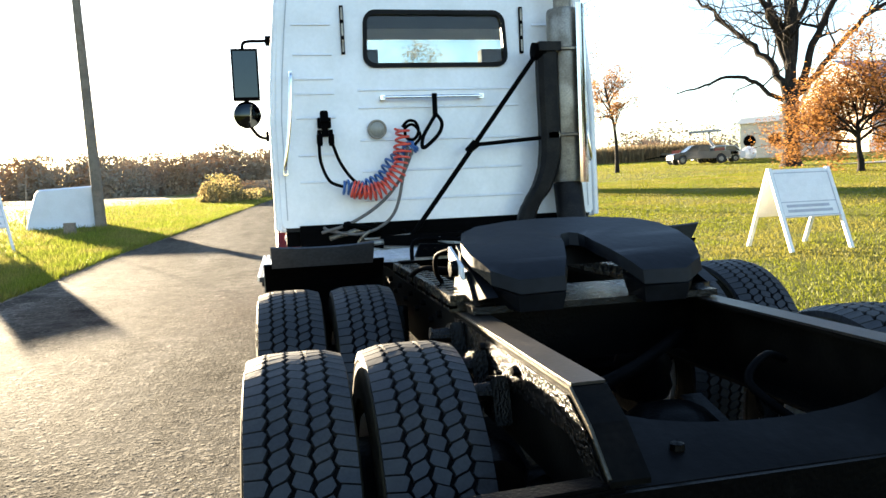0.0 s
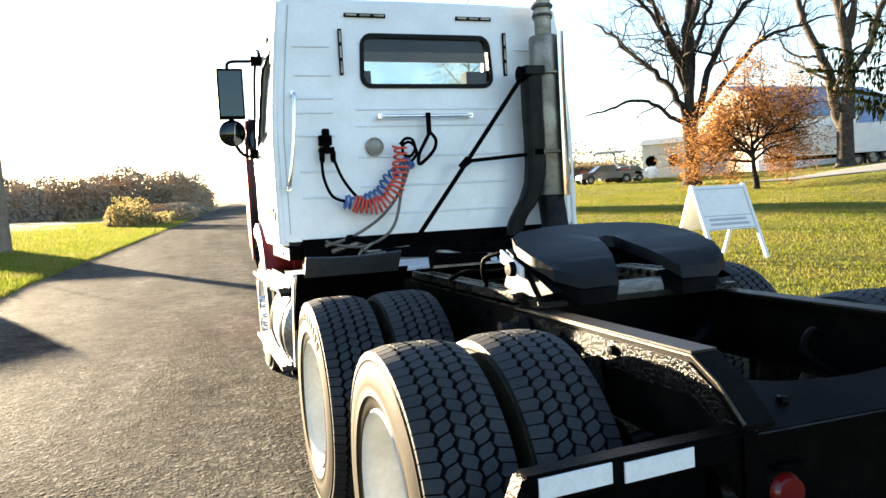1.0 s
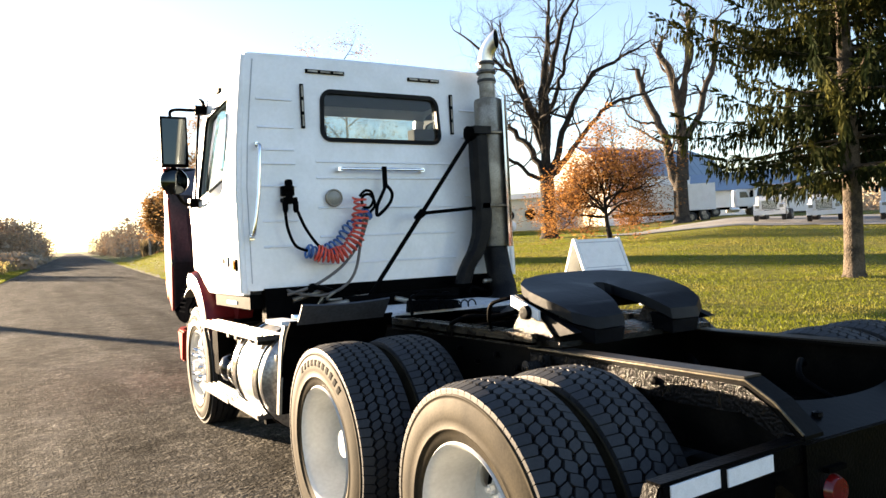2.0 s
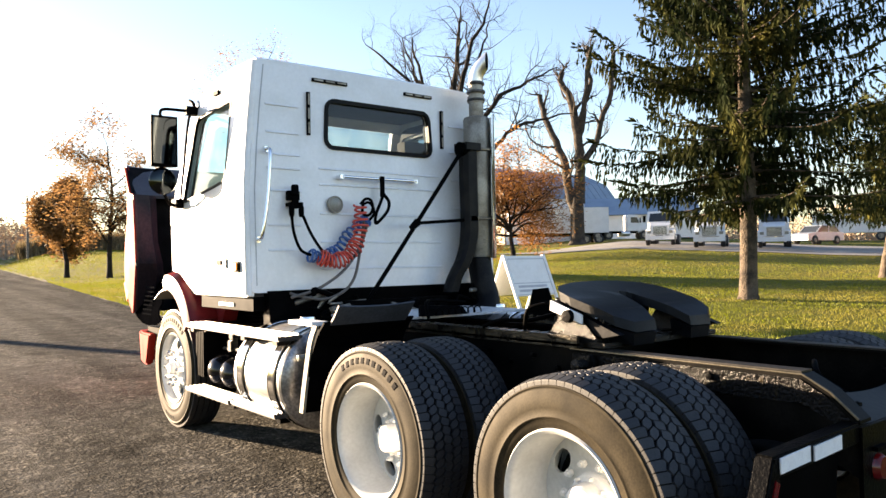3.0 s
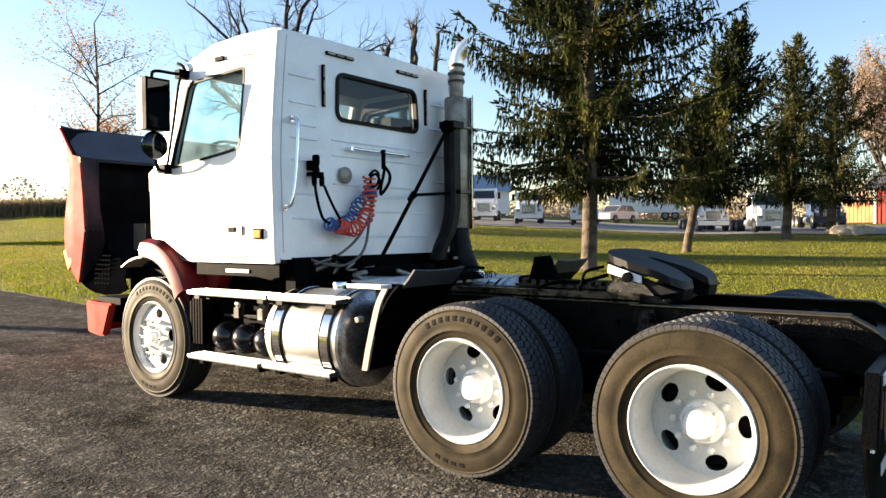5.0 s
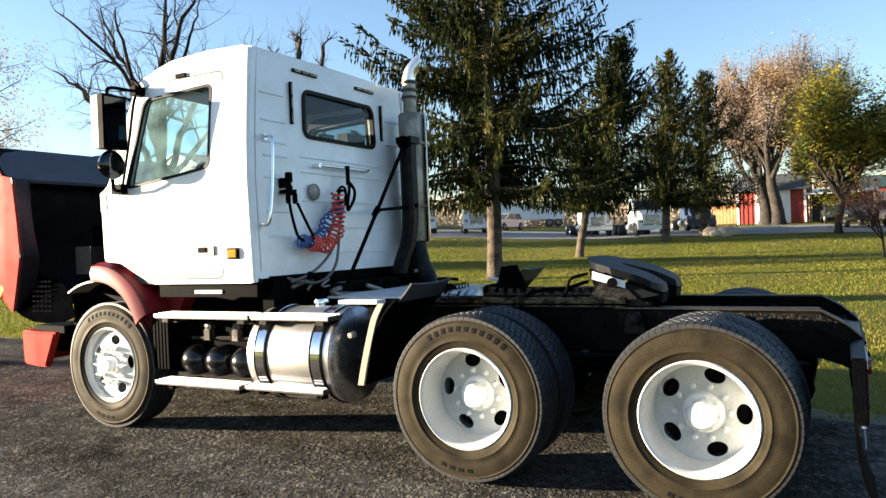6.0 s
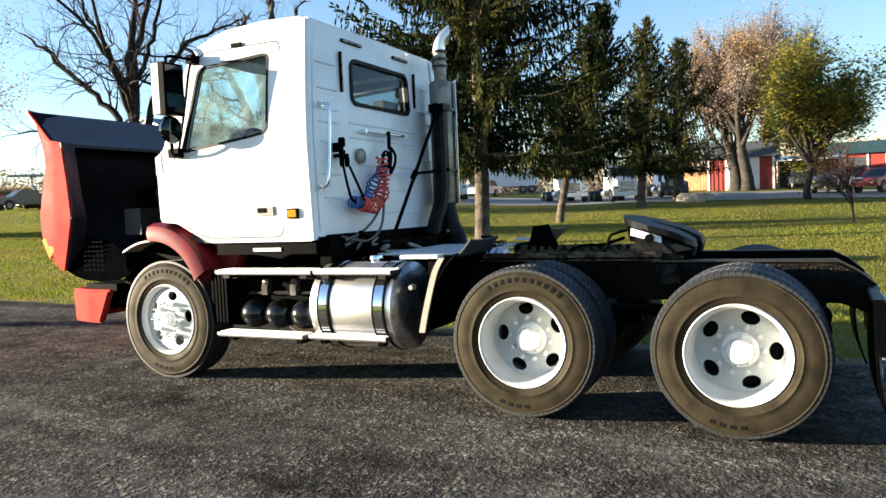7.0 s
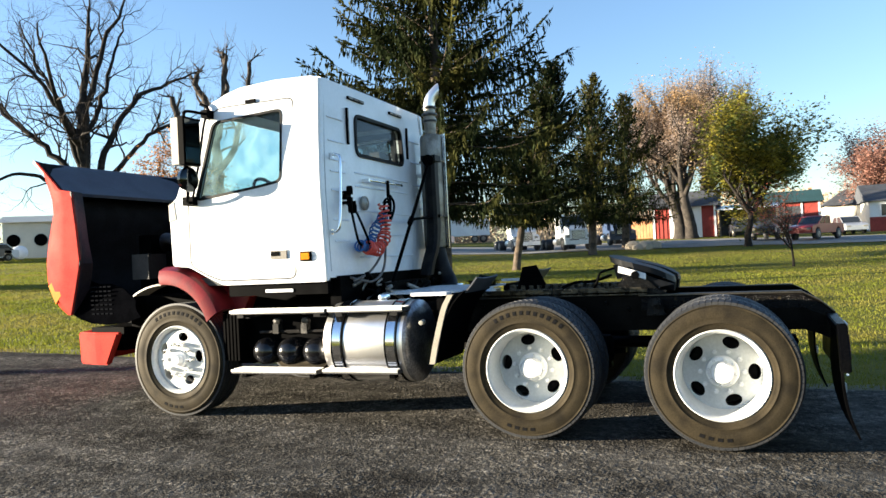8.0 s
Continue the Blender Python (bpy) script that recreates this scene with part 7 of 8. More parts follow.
def spruce(loc, seed, height, trunk_r, width, clear, label, dense=1.0, lean=(0.0, 0.0), taper=0.9, step=1.0):
    rng = random.Random(seed)
    base = thing("spruce", (loc[0], loc[1], land(loc[0], loc[1]) - 0.06), label, "tree", "spruces along the lawn")
    V, F = [], []

    def axis(z):
        t = max(0.0, z / height) ** 1.3
        return Vector((lean[0] * t + 0.05 * math.sin(z), lean[1] * t + 0.04 * math.cos(z * 0.7), z))

    tube_to(V, F, [axis(z) for z in (0, 0.15, 0.6, clear, height * 0.5, height * 0.97)], [trunk_r * 1.35, trunk_r * 1.1, trunk_r, trunk_r * 0.92, trunk_r * 0.5, 0.02], 12)
    LV, LF = [], []

    def spray(p, d, length, wide):
        """A twig set with needle tufts that lie along it."""
        n = max(2, int(length / 0.085))
        for j in range(n):
            c = p + d * (length * (j + rng.random()) / n)
            q = Vector((rng.gauss(0, 1), rng.gauss(0, 1), rng.gauss(-0.3, 0.8))).normalized()
            tip = c + (d + q * 0.36).normalized() * rng.uniform(0.14, 0.27)
            w4 = d.cross(q)
            w4 = (w4.normalized() if w4.length > 1e-3 else Vector((1, 0, 0))) * wide * rng.uniform(0.7, 1.3)
            i = len(LV)
            mid = c.lerp(tip, 0.4)
            LV.extend((c, mid + w4, tip, mid - w4))
            LF.append((i, i + 1, i + 2, i + 3))

    z = clear
    while z < height * 0.99:
        t = (z - clear) / (height - clear)
        reach = width * (1 - t) ** taper * (0.74 + 0.26 * min(1, t * 7)) * (1 + 0.14 * noise.noise((z * 1.3, seed, 0))) + 0.12
        for k in range(3):
            a = rng.uniform(0, 6.283)
            L = reach * (1 + 0.2 * noise.noise((math.cos(a) * 1.5 + z * 0.5, math.sin(a) * 1.5, seed))) * rng.choice((rng.uniform(0.55, 0.85), rng.uniform(0.85, 1.06)))
            up = rng.uniform(-0.1, 0.40) * min(1.0, 0.45 + 4 * t) + 0.65 * t
            c, s2 = math.cos(a), math.sin(a)
            root = axis(z + rng.uniform(-0.1, 0.1))
            pts = []
            for i in range(7):
                s = i / 6
                pts.append(root + Vector((c * L * s, s2 * L * s, L * (up * s - 0.62 * s * s * (1 - 0.6 * t) + 0.52 * s ** 3))))
            tube_to(V, F, pts, [0.035 * (1 - t) + 0.012, 0.03, 0.024, 0.018, 0.012, 0.008, 0.004], 4)
            m = int((4 + 15 * L) * dense)
            hang = min(1.0, 0.5 + 6 * t)
            for j in range(m):
                s = (j + rng.random()) / m * 0.93 + 0.07
                i = min(int(s * 6), 5)
                p = pts[i].lerp(pts[i + 1], s * 6 - i)
                way = (pts[i + 1] - pts[i]).normalized()
                edge = Vector((-s2, c, 0)) * rng.choice((-1, 1)) * rng.uniform(0.3, 1.0)
                if rng.random() < 0.62 - 0.4 * t:
                    d = (way * 0.25 + edge * 0.3 + Vector((0, 0, -1.6))).normalized()
                    spray(p, d, rng.uniform(0.25, 0.95) * (1.15 - 0.6 * s) * (1 - 0.5 * t) * hang, 0.032)
                else:
                    d = (way * 0.9 + edge + Vector((0, 0, -0.2))).normalized()
                    spray(p, d, rng.uniform(0.15, 0.5) * (1.2 - 0.8 * s) * min(1.0, 0.4 + 0.3 * L), 0.034)
            spray(pts[5], (pts[6] - pts[5]).normalized(), (pts[6] - pts[5]).length + 0.1, 0.045)
        z += rng.uniform(0.06, 0.13) * (1 + 0.4 * (1 - t)) * step
    place("trunk", pymesh("trunk", V, F, SPRUCEBARK), base, smooth=2)
    place("crown", pymesh("crown", LV, LF, NEEDLES), base)
    return base


spruce((15.2, 8.4), 51, 19.5, 0.23, 4.9, 2.45, "large dark spruce with drooping branches on a bare trunk", 1.65, step=1.3)
spruce((26.1, 9.2), 52, 9.3, 0.17, 3.9, 2.4, "medium dark spruce leaning over, with drooping branches", 1.5, (0.4, -2.1), 1.0, 0.85)
spruce((38.2, 7.9), 53, 10.8, 0.24, 3.7, 2.3, "tall narrow spruce near the gravel lot", 1.2, (0.0, -0.4), 1.0, 1.05)
spruce((46.0, 7.0), 54, 10.6, 0.26, 4.4, 2.1, "dark broad spruce near the gravel lot", 1.15, (0.0, -0.4), 1.0, 1.05)


# distant woods, corn and reeds: nobody could count them
def woods(name, spots, mat, each, seed, label, cat):
    rng = random.Random(seed)
    V, F = [], []
    for x, y, h, wd in spots:
        z0 = land(x, y)
        tube_to(V, F, [Vector((x, y, z0 - 0.3)), Vector((x, y, z0 + h * 0.7))], [0.18, 0.06], 4)
        for k in range(each):
            t = rng.random() ** 1.3
            r = wd * (0.5 + 0.5 * math.sin(math.pi * min(1, t * 0.85 + 0.18)))
            a, q = rng.uniform(0, 6.283), r * math.sqrt(rng.random())
            c = Vector((x + math.cos(a) * q, y + math.sin(a) * q, z0 + h * t))
            s = rng.uniform(0.25, 0.6) * wd * 0.15 + 0.04
            u = Vector((rng.gauss(0, 1), rng.gauss(0, 1), rng.gauss(0, 1))).normalized() * s
            w5 = u.orthogonal().normalized() * s * 0.7
            i = len(V)
            V += [c - u, c + w5, c + u, c - w5]
            F.append((i, i + 1, i + 2, i + 3))
    return tagged(place(name, pymesh(name, V, F, mat)), label, cat, kind="stuff")


rng = random.Random(77)
far = []
for k in range(330):
    az_, d = radians(rng.uniform(-60, 1.0)), rng.uniform(150, 200)
    swell = 1 + 0.25 * noise.noise((math.degrees(az_) * 0.12, 4.0, 0))
    far.append((d * math.sin(az_), d * math.cos(az_), rng.uniform(5.5, 9.0) * swell, rng.uniform(2.6, 4.6)))
woods("far_woods", far, DULLLEAF, 540, 78, "brown autumn woods at the far edge of the field", "woods")
near = []
for k in range(90):
    y = rng.uniform(78, 330)
    near.append((road_left(y) - (rng.uniform(2.5, 9.0) if y > 140 else rng.uniform(1.8, 3.6)) * (1 + y / 300), y, rng.uniform(0.9, 1.9) + (3.6 if y > 140 else 0) + (2.5 if y > 220 else 0), rng.uniform(1.5, 2.8) * (1 + y / 400)))
for k in range(80):
    y = rng.uniform(125, 420)
    near.append((road_right(y) + rng.uniform(4.0, 16.0), y, rng.uniform(3.0, 6.0) * (1 + y / 500), rng.uniform(1.8, 3.4)))
woods("roadside_hedge", near, DULLLEAF, 480, 79, "brown hedge and shrubs along the far road", "hedge")
weeds = []
for k in range(110):
    y = rng.uniform(62, 150)
    weeds.append((road_left(y) - rng.uniform(1.2, 3.2), y, rng.uniform(0.5, 1.0), rng.uniform(0.6, 1.2)))
woods("verge_weeds", weeds, REED, 90, 83, "dry tan weeds along the far verge", "weeds")
horizon = []
for k in range(300):
    az_, d = radians(rng.uniform(14, 150)), rng.uniform(150, 210)
    horizon.append((d * math.sin(az_), d * math.cos(az_), rng.uniform(4, 8.5), rng.uniform(3, 6)))
woods("horizon_trees", horizon, DULLLEAF, 300, 80, "low line of distant trees behind the farm", "woods")
reeds = []
for k in range(26):
    y = rng.uniform(58, 67)
    reeds.append((road_left(y) - rng.uniform(2.6, 5.0), y, rng.uniform(1.0, 2.5), rng.uniform(0.4, 0.9)))
woods("dry_reeds", reeds, REED, 220, 81, "tall dry reeds and weeds at the field corner", "reeds")


def corn_rows():
    rng = random.Random(90)
    V, F = [], []
    for row in range(7):
        for k in range(900):
            az_ = radians(7 + 26 * k / 900)
            d = 100 + row * 1.6 + rng.uniform(-0.4, 0.4)
            x, y = d * math.sin(az_), d * math.cos(az_)
            z = land(x, y)
            for j in range(3):
                a, h = rng.uniform(0, 6.283), rng.uniform(1.6, 2.5)
                dx, dy = math.cos(a) * 0.10, math.sin(a) * 0.10
                i = len(V)
                V += [(x - dx, y - dy, z + h * 0.2 * j), (x + dx, y + dy, z + h * 0.2 * j), (x + rng.gauss(0, 0.25), y + rng.gauss(0, 0.25), z + h)]
                F.append((i, i + 1, i + 2))
    return tagged(place("corn_field", pymesh("corn_field", V, F, CORN)), "standing dry brown corn beyond the lawn", "corn", kind="stuff")


corn_rows()


# ---------------------------------------------------------------- roadside things
def ground_at(x, y):
    return land(x, y) - 0.03


def a_sign(x, y, rz, label, k=1.0, wide=1.0):
    s = thing("sandwich_sign", (x, y, ground_at(x, y) - 0.02), label, "sign", "sandwich signs", rz=rz)
    for sgn in (-1, 1):
        m = pose(0, 0, 1.38, sgn * 23, 0, 0)
        bm = B()
        box(bm, -0.56, 0.56, -0.012, 0.012, -0.90, -0.02, m)
        board = part("board", bm, SIGNW, s, "white board")
        for u in (-0.57, 0.57):
            bm = B()
            box(bm, u - 0.035, u + 0.035, -0.028, 0.028, -1.51, 0.0, m)
            part("leg", bm, SIGNW, s, bevel=0.005)
        if sgn == -1:
            off = -0.017
            for u0, u1, v0, v1 in ((-0.54, 0.54, -0.635, -0.62), (-0.54, 0.54, -0.10, -0.085), (-0.54, 0.54, -0.885, -0.87), (-0.54, -0.525, -0.87, -0.10), (0.525, 0.54, -0.87, -0.10)):
                bm = B()
                box(bm, u0, u1, off - 0.002, off, v0, v1, m)
                part("border_line", bm, SIGNTXT, board)
            for u0, u1, v, h in ((-0.44, 0.38, -0.70, 0.05), (-0.44, 0.42, -0.79, 0.05)):
                bm = B()
                box(bm, u0, u1, off - 0.002, off, v - h / 2, v + h / 2, m)
                part("print_bar", bm, SIGNTXT, board)
    s.scale = (k * wide, k, k)
    return s


a_sign(7.56, 9.1, 0, "white folding sandwich sign standing on the lawn")
a_sign(-8.8, 19.3, 40, "white folding sandwich sign on the road verge", 1.16, 0.72)

# leaning utility pole
pole = thing("utility_pole", (-8.15, 29.5, land(-8.15, 29.5) - 0.1), "weathered leaning wooden utility pole beside the road", "utility pole")
bm = B()
tube(bm, [(0, 0, 0), (-0.12, 0, 4), (-0.3, 0, 11)], [0.21, 0.19, 0.14], 14)
part("shaft", bm, POLEWOOD, pole, smooth=True)
bm = B()
box(bm, -1.5, 0.9, -0.07, 0.07, 10.2, 10.35)
part("cross_arm", bm, POLEWOOD, pole)
for px, py, ph in ((12.6, 96.0, 7.2), (1.0, 150.0, 8.0)):
    fp = thing("utility_pole", (px, py, land(px, py) - 0.1), "slim grey utility pole far along the road", "utility pole", "far poles")
    bm = B()
    tube(bm, [(0, 0, 0), (0, 0, ph)], [0.15, 0.11], 10)
    part("shaft", bm, POLEWOOD, fp, smooth=True)
    bm = B()
    box(bm, -0.7, 0.7, -0.06, 0.06, ph - 0.7, ph - 0.58)
    part("cross_arm", bm, POLEWOOD, fp)
stake = thing("marker_stake", (-11.2, 30.5, land(-11.2, 30.5) - 0.05), "thin leaning wooden marker stake", "stake")
bm = B()
tube(bm, [(0, 0, 0), (0.22, 0, 2.6)], 0.018, 8)
part("shaft", bm, POLEWOOD, stake)
stub = thing("wooden_stub", (-8.35, 25.8, land(-8.35, 25.8) - 0.05), "short grey wooden post stub in the grass", "post")
bm = B()
box(bm, -0.17, 0.17, -0.14, 0.14, 0, 0.42)
part("block", bm, POLEWOOD, stub, bevel=0.02)

hutch = thing("calf_hutch", (-9.6, 30.6, land(-9.6, 30.6) - 0.04), "pale moulded plastic shelter behind the pole", "shelter", rz=12)
bm = B()
rows = []
for y, w6, h in ((-1.1, 1.35, 1.55), (-0.9, 1.4, 1.62), (0.0, 1.35, 1.55), (0.9, 1.3, 1.45), (1.1, 1.2, 1.35)):
    rows.append([bm.verts.new((u * w6, y, v * h)) for u, v in ((-1.06, 0), (-0.92, 0.45), (-0.76, 0.88), (-0.66, 0.96), (0.72, 1.02), (0.82, 0.95), (0.9, 0.5), (0.97, 0))])
for a, b in zip(rows, rows[1:]):
    for i in range(8):
        bm.faces.new((a[i], a[(i + 1) % 8], b[(i + 1) % 8], b[i]))
bm.faces.new(rows[0])
bm.faces.new(rows[-1][::-1])
part("shell", bm, PALEPLAST, hutch, smooth=True)
bm = B()
box(bm, -1.45, 1.4, -1.15, 1.15, 0, 0.06)
part("skid", bm, PALEPLAST, hutch, bevel=0.01)

# stones and brush by the lot
rock_rng = random.Random(6)
for k in range(9):
    bm = B()
    bmesh.ops.create_icosphere(bm, subdivisions=2, radius=rock_rng.uniform(0.32, 0.68))
    for v in bm.verts:
        v.co *= 1 + 0.35 * noise.noise(v.co * 2.2 + Vector((k, 0, 0)))
        v.co.z *= 0.7
    x, y = 44.6 + rock_rng.uniform(-0.8, 0.8), 5.5 + rock_rng.uniform(-1.3, 1.3)
    rk = part("boulder", bm, ROCK, smooth=True)
    rk.matrix_basis = pose(x, y, land(x, y) + 0.12)
    tagged(rk, "tan field boulder in a heap by the lot", "boulder", "heap of boulders")


# ---------------------------------------------------------------- parked trucks and cars
def far_wheel(parent, x, y, r=0.5, w7=0.3):
    bm = B()
    lathe(bm, [(0.0, -w7 / 2), (r * 0.55, -w7 / 2), (r * 0.6, -w7 / 2 - 0.02), (r * 0.95, -w7 / 2), (r, -w7 / 2 + 0.05), (r, w7 / 2 - 0.05), (r * 0.95, w7 / 2), (0.0, w7 / 2)], 20, pose(x, y, r))
    wh = part("wheel", bm, RUBBER, parent, smooth=True)
    bm = B()
    sx = -1 if x < 0 else 1
    lathe(bm, [(0.0, -0.02), (r * 0.5, -0.015), (r * 0.56, 0.01)], 16, pose(x + sx * (w7 / 2 + 0.012), y, r, 0, 0, 0 if sx < 0 else 180))
    part("rim", bm, STEEL, wh, smooth=True)


def far_truck(loc, rz, mat, label, tall=0.0, snout=1.0):
    """A conventional tractor seen from the front; its own y runs ahead."""
    t = thing("parked_truck", (loc[0], loc[1], land(*loc)), label, "truck", "parked trucks", rz=rz)
    bm = B()
    prism(bm, [(-1.08, 0.0, 1.0), (-1.08, 1.45, 1.0), (-1.08, 1.5, 1.95), (-1.08, 1.12, 2.75 + tall), (-1.08, 0.1, 2.82 + tall), (-1.08, 0.0, 2.7 + tall)], (2.16, 0, 0))
    body = part("cab", bm, mat, t, bevel=0.06)
    bm = B()
    prism(bm, [(-0.93, 1.50, 1.99), (0.93, 1.50, 1.99), (0.86, 1.17, 2.66), (-0.86, 1.17, 2.66)], (0, 0.03, 0.012))
    part("windscreen", bm, FARGLASS, body)
    for s in (-1, 1):
        bm = B()
        prism(bm, [(s * 1.085, 0.35, 1.95), (s * 1.085, 1.3, 1.95), (s * 1.085, 1.05, 2.6), (s * 1.085, 0.35, 2.6)], (s * 0.012, 0, 0))
        part("side_window", bm, FARGLASS, body)
        bm = B()
        box(bm, s * 1.2, s * 1.42, 1.35, 1.45, 1.95, 2.5)
        part("mirror", bm, BLACKM, body, bevel=0.02)
        bm = B()
        box(bm, s * 0.72, s * 1.0, 1.45 + snout - 0.05, 1.5 + snout + 0.04, 0.98, 1.2)
        part("headlamp", bm, LENS, body, bevel=0.02)
        bm = B()
        prism(bm, [(s * 0.75, 1.2, 0.75), (s * 0.75, 1.25, 1.2), (s * 0.75, 1.6, 1.35), (s * 0.75, 1.5 + snout, 1.2), (s * 0.75, 1.5 + snout, 0.75), (s * 0.75, 2.15, 1.05), (s * 0.75, 1.6, 1.05)], (s * 0.4, 0, 0))
        part("fender", bm, mat, body, bevel=0.03)
    bm = B()
    prism(bm, [(-0.78, 1.4, 0.85), (-0.78, 1.5 + snout, 0.85), (-0.78, 1.5 + snout, 1.62), (-0.78, 1.4 + snout * 0.5, 1.86), (-0.78, 1.4, 1.97)], (1.56, 0, 0))
    part("hood", bm, mat, body, bevel=0.07)
    bm = B()
    box(bm, -0.52, 0.52, 1.5 + snout - 0.01, 1.5 + snout + 0.03, 0.9, 1.52)
    grille = part("grille", bm, BLACKM, body, bevel=0.02)
    for k in range(6):
        bm = B()
        box(bm, -0.5, 0.5, 1.5 + snout + 0.03, 1.5 + snout + 0.045, 0.96 + k * 0.095, 1.0 + k * 0.095)
        part("grille_bar", bm, ALUM, grille)
    bm = B()
    box(bm, -1.15, 1.15, 1.5 + snout - 0.05, 1.5 + snout + 0.16, 0.45, 0.78)
    part("bumper", bm, mat, body, bevel=0.05)
    bm = B()
    for s in (-1, 1):
        box(bm, s * 0.34, s * 0.46, -4.4, 1.4, 0.75, 1.02)
    box(bm, -0.45, 0.45, -3.3, -2.4, 1.02, 1.18)
    part("chassis", bm, BLACKM, t)
    for s in (-1, 1):
        far_wheel(t, s * 1.0, 1.95 + (snout - 1) * 0.5)
        far_wheel(t, s * 0.95, -2.3, 0.5, 0.56)
        far_wheel(t, s * 0.95, -3.6, 0.5, 0.56)
        bm = B()
        lathe(bm, [(0.0, 0), (0.26, 0.0), (0.28, 0.03), (0.28, 0.95), (0.0, 0.98)], 20, pose(s * 0.85, -0.7, 0.7, 0, 0, 90))
        part("fuel_tank", bm, ALUM, t, smooth=True)
    return t


TL = "white day-cab truck parked nose towards the lawn"
for loc, rz, mat, tall, snout, lab in (((42.9, 30.4), 120, FARWHITE, 0.1, 0.7, TL), ((42.9, 26.5), 119, FARWHITE, -0.1, 1.2, TL), ((45.6, 23.4), 117, FARWHITE, -0.1, 1.1, TL), ((46.6, 14.8), 122, FARWHITE, -0.1, 0.6, TL),
                                       ((45.4, 10.9), 120, FARWHITE, 0.1, 1.1, TL), ((51.6, 8.6), 115, FARBLUE, 0.1, 1.0, "dark blue and white truck parked on gravel"), ((58.4, 45.6), 232, FARWHITE, 0.1, 0.9, "white truck parked ahead of the trailer")):
    far_truck(loc, rz, mat, lab, tall, snout).scale = (0.86, 0.86, 0.86)

trailer = thing("box_trailer", (53.0, 50.0, land(53.0, 50.0)), "long white box trailer parked under the lopped trees", "trailer", rz=52)
bm = B()
box(bm, -1.25, 1.25, -5.0, 5.0, 1.15, 3.7)
part("body", bm, FARWHITE, trailer, bevel=0.04)
bm = B()
box(bm, -0.6, 0.6, -4.8, 4.7, 0.85, 1.15)
part("underframe", bm, BLACKM, trailer)
for s in (-1, 1):
    for y in (-4.0, -2.7):
        far_wheel(trailer, s * 0.95, y, 0.5, 0.5)
    bm = B()
    box(bm, s * 0.8, s * 0.92, 2.6, 2.75, 0.0, 0.9)
    part("landing_leg", bm, BLACKM, trailer)


def car(loc, rz, mat, label, pickup=False, long=4.6):
    c = thing("parked_car", (loc[0], loc[1], land(*loc)), label, "car", "parked cars", rz=rz)
    h = 0.16 if pickup else 0.0
    l2 = long / 2
    arch = []
    for yc in (l2 - 0.9, -l2 + 0.9):
        arch += [(yc + 0.42 * math.cos(a), 0.33 + h + 0.42 * math.sin(a)) for a in [k * math.pi / 6 for k in range(7)]]
    side = [(l2, 0.34 + h)] + arch + [(-l2, 0.34 + h), (-l2, 0.95 + h), (-l2 + 0.3, 1.0 + h), (l2 - 1.3, 1.0 + h), (l2 - 0.2, 0.86 + h), (l2, 0.72 + h)]
    bm = B()
    prism(bm, [(-0.88, y, z) for y, z in side], (1.76, 0, 0))
    b = part("body", bm, mat, c, bevel=0.05)
    y0 = -l2 + (1.9 if pickup else 0.35)
    cab7 = [(y0, 1.0 + h), (l2 - 1.25, 1.0 + h), (l2 - 1.95, 1.52 + h), (y0 + (0.1 if pickup else 0.55), 1.52 + h)]
    bm = B()
    prism(bm, [(-0.76, y, z) for y, z in cab7], (1.52, 0, 0))
    part("glasshouse", bm, FARGLASS, b, bevel=0.04)
    bm = B()
    prism(bm, [(-0.74, cab7[3][0] - 0.04, 1.50 + h), (-0.74, cab7[2][0] + 0.06, 1.50 + h), (-0.70, cab7[2][0] - 0.1, 1.57 + h), (-0.70, cab7[3][0] + 0.1, 1.57 + h)], (1.48, 0, 0))
    part("roof", bm, mat, b, bevel=0.02)
    for s in (-1, 1):
        for ya, yb in ((cab7[0][0], cab7[3][0]), (cab7[1][0], cab7[2][0]), ((cab7[0][0] + cab7[1][0]) / 2, (cab7[3][0] + cab7[2][0]) / 2)):
            bm = B()
            hull6(bm, [(s * 0.74, ya - 0.04, 0.99 + h), (s * 0.785, ya - 0.04, 0.99 + h), (s * 0.785, ya + 0.05, 0.99 + h), (s * 0.74, ya + 0.05, 0.99 + h)], [(s * 0.74, yb - 0.04, 1.53 + h), (s * 0.775, yb - 0.04, 1.53 + h), (s * 0.775, yb + 0.05, 1.53 + h), (s * 0.74, yb + 0.05, 1.53 + h)])
            part("pillar", bm, mat, b)
        for y in (-l2 + 0.9, l2 - 0.9):
            far_wheel(c, s * 0.8, y, 0.34 + h * 0.4, 0.22)
        bm = B()
        box(bm, s * 0.5, s * 0.8, l2 - 0.02, l2 + 0.015, 0.58 + h, 0.72 + h)
        part("headlamp", bm, LENS, b)
        bm = B()
        box(bm, s * 0.62, s * 0.84, -l2 - 0.015, -l2 + 0.02, 0.62 + h, 0.82 + h)
        part("tail_lamp", bm, REDREF, b)
    return c


SILVER = material("silver_car_paint", (0.5, 0.52, 0.55), 0.3, 0.5, 0.05, 2, 30, 0)
DARKCAR = material("dark_car_paint", (0.03, 0.033, 0.04), 0.3, 0, 0.05, 2, 30, 0, coat=0.4)
REDCAR = material("dark_red_car_paint", (0.28, 0.02, 0.02), 0.3, 0, 0.05, 2, 30, 0, coat=0.4)
car((58.2, 26.4), 80, SILVER, "silver saloon car parked on the lot")
car((64.9, -0.6), 95, DARKCAR, "dark pickup parked by the red barn", True, 5.4)
car((55.0, -2.6), 75, DARKCAR, "black pickup parked on the drive", True, 5.4)
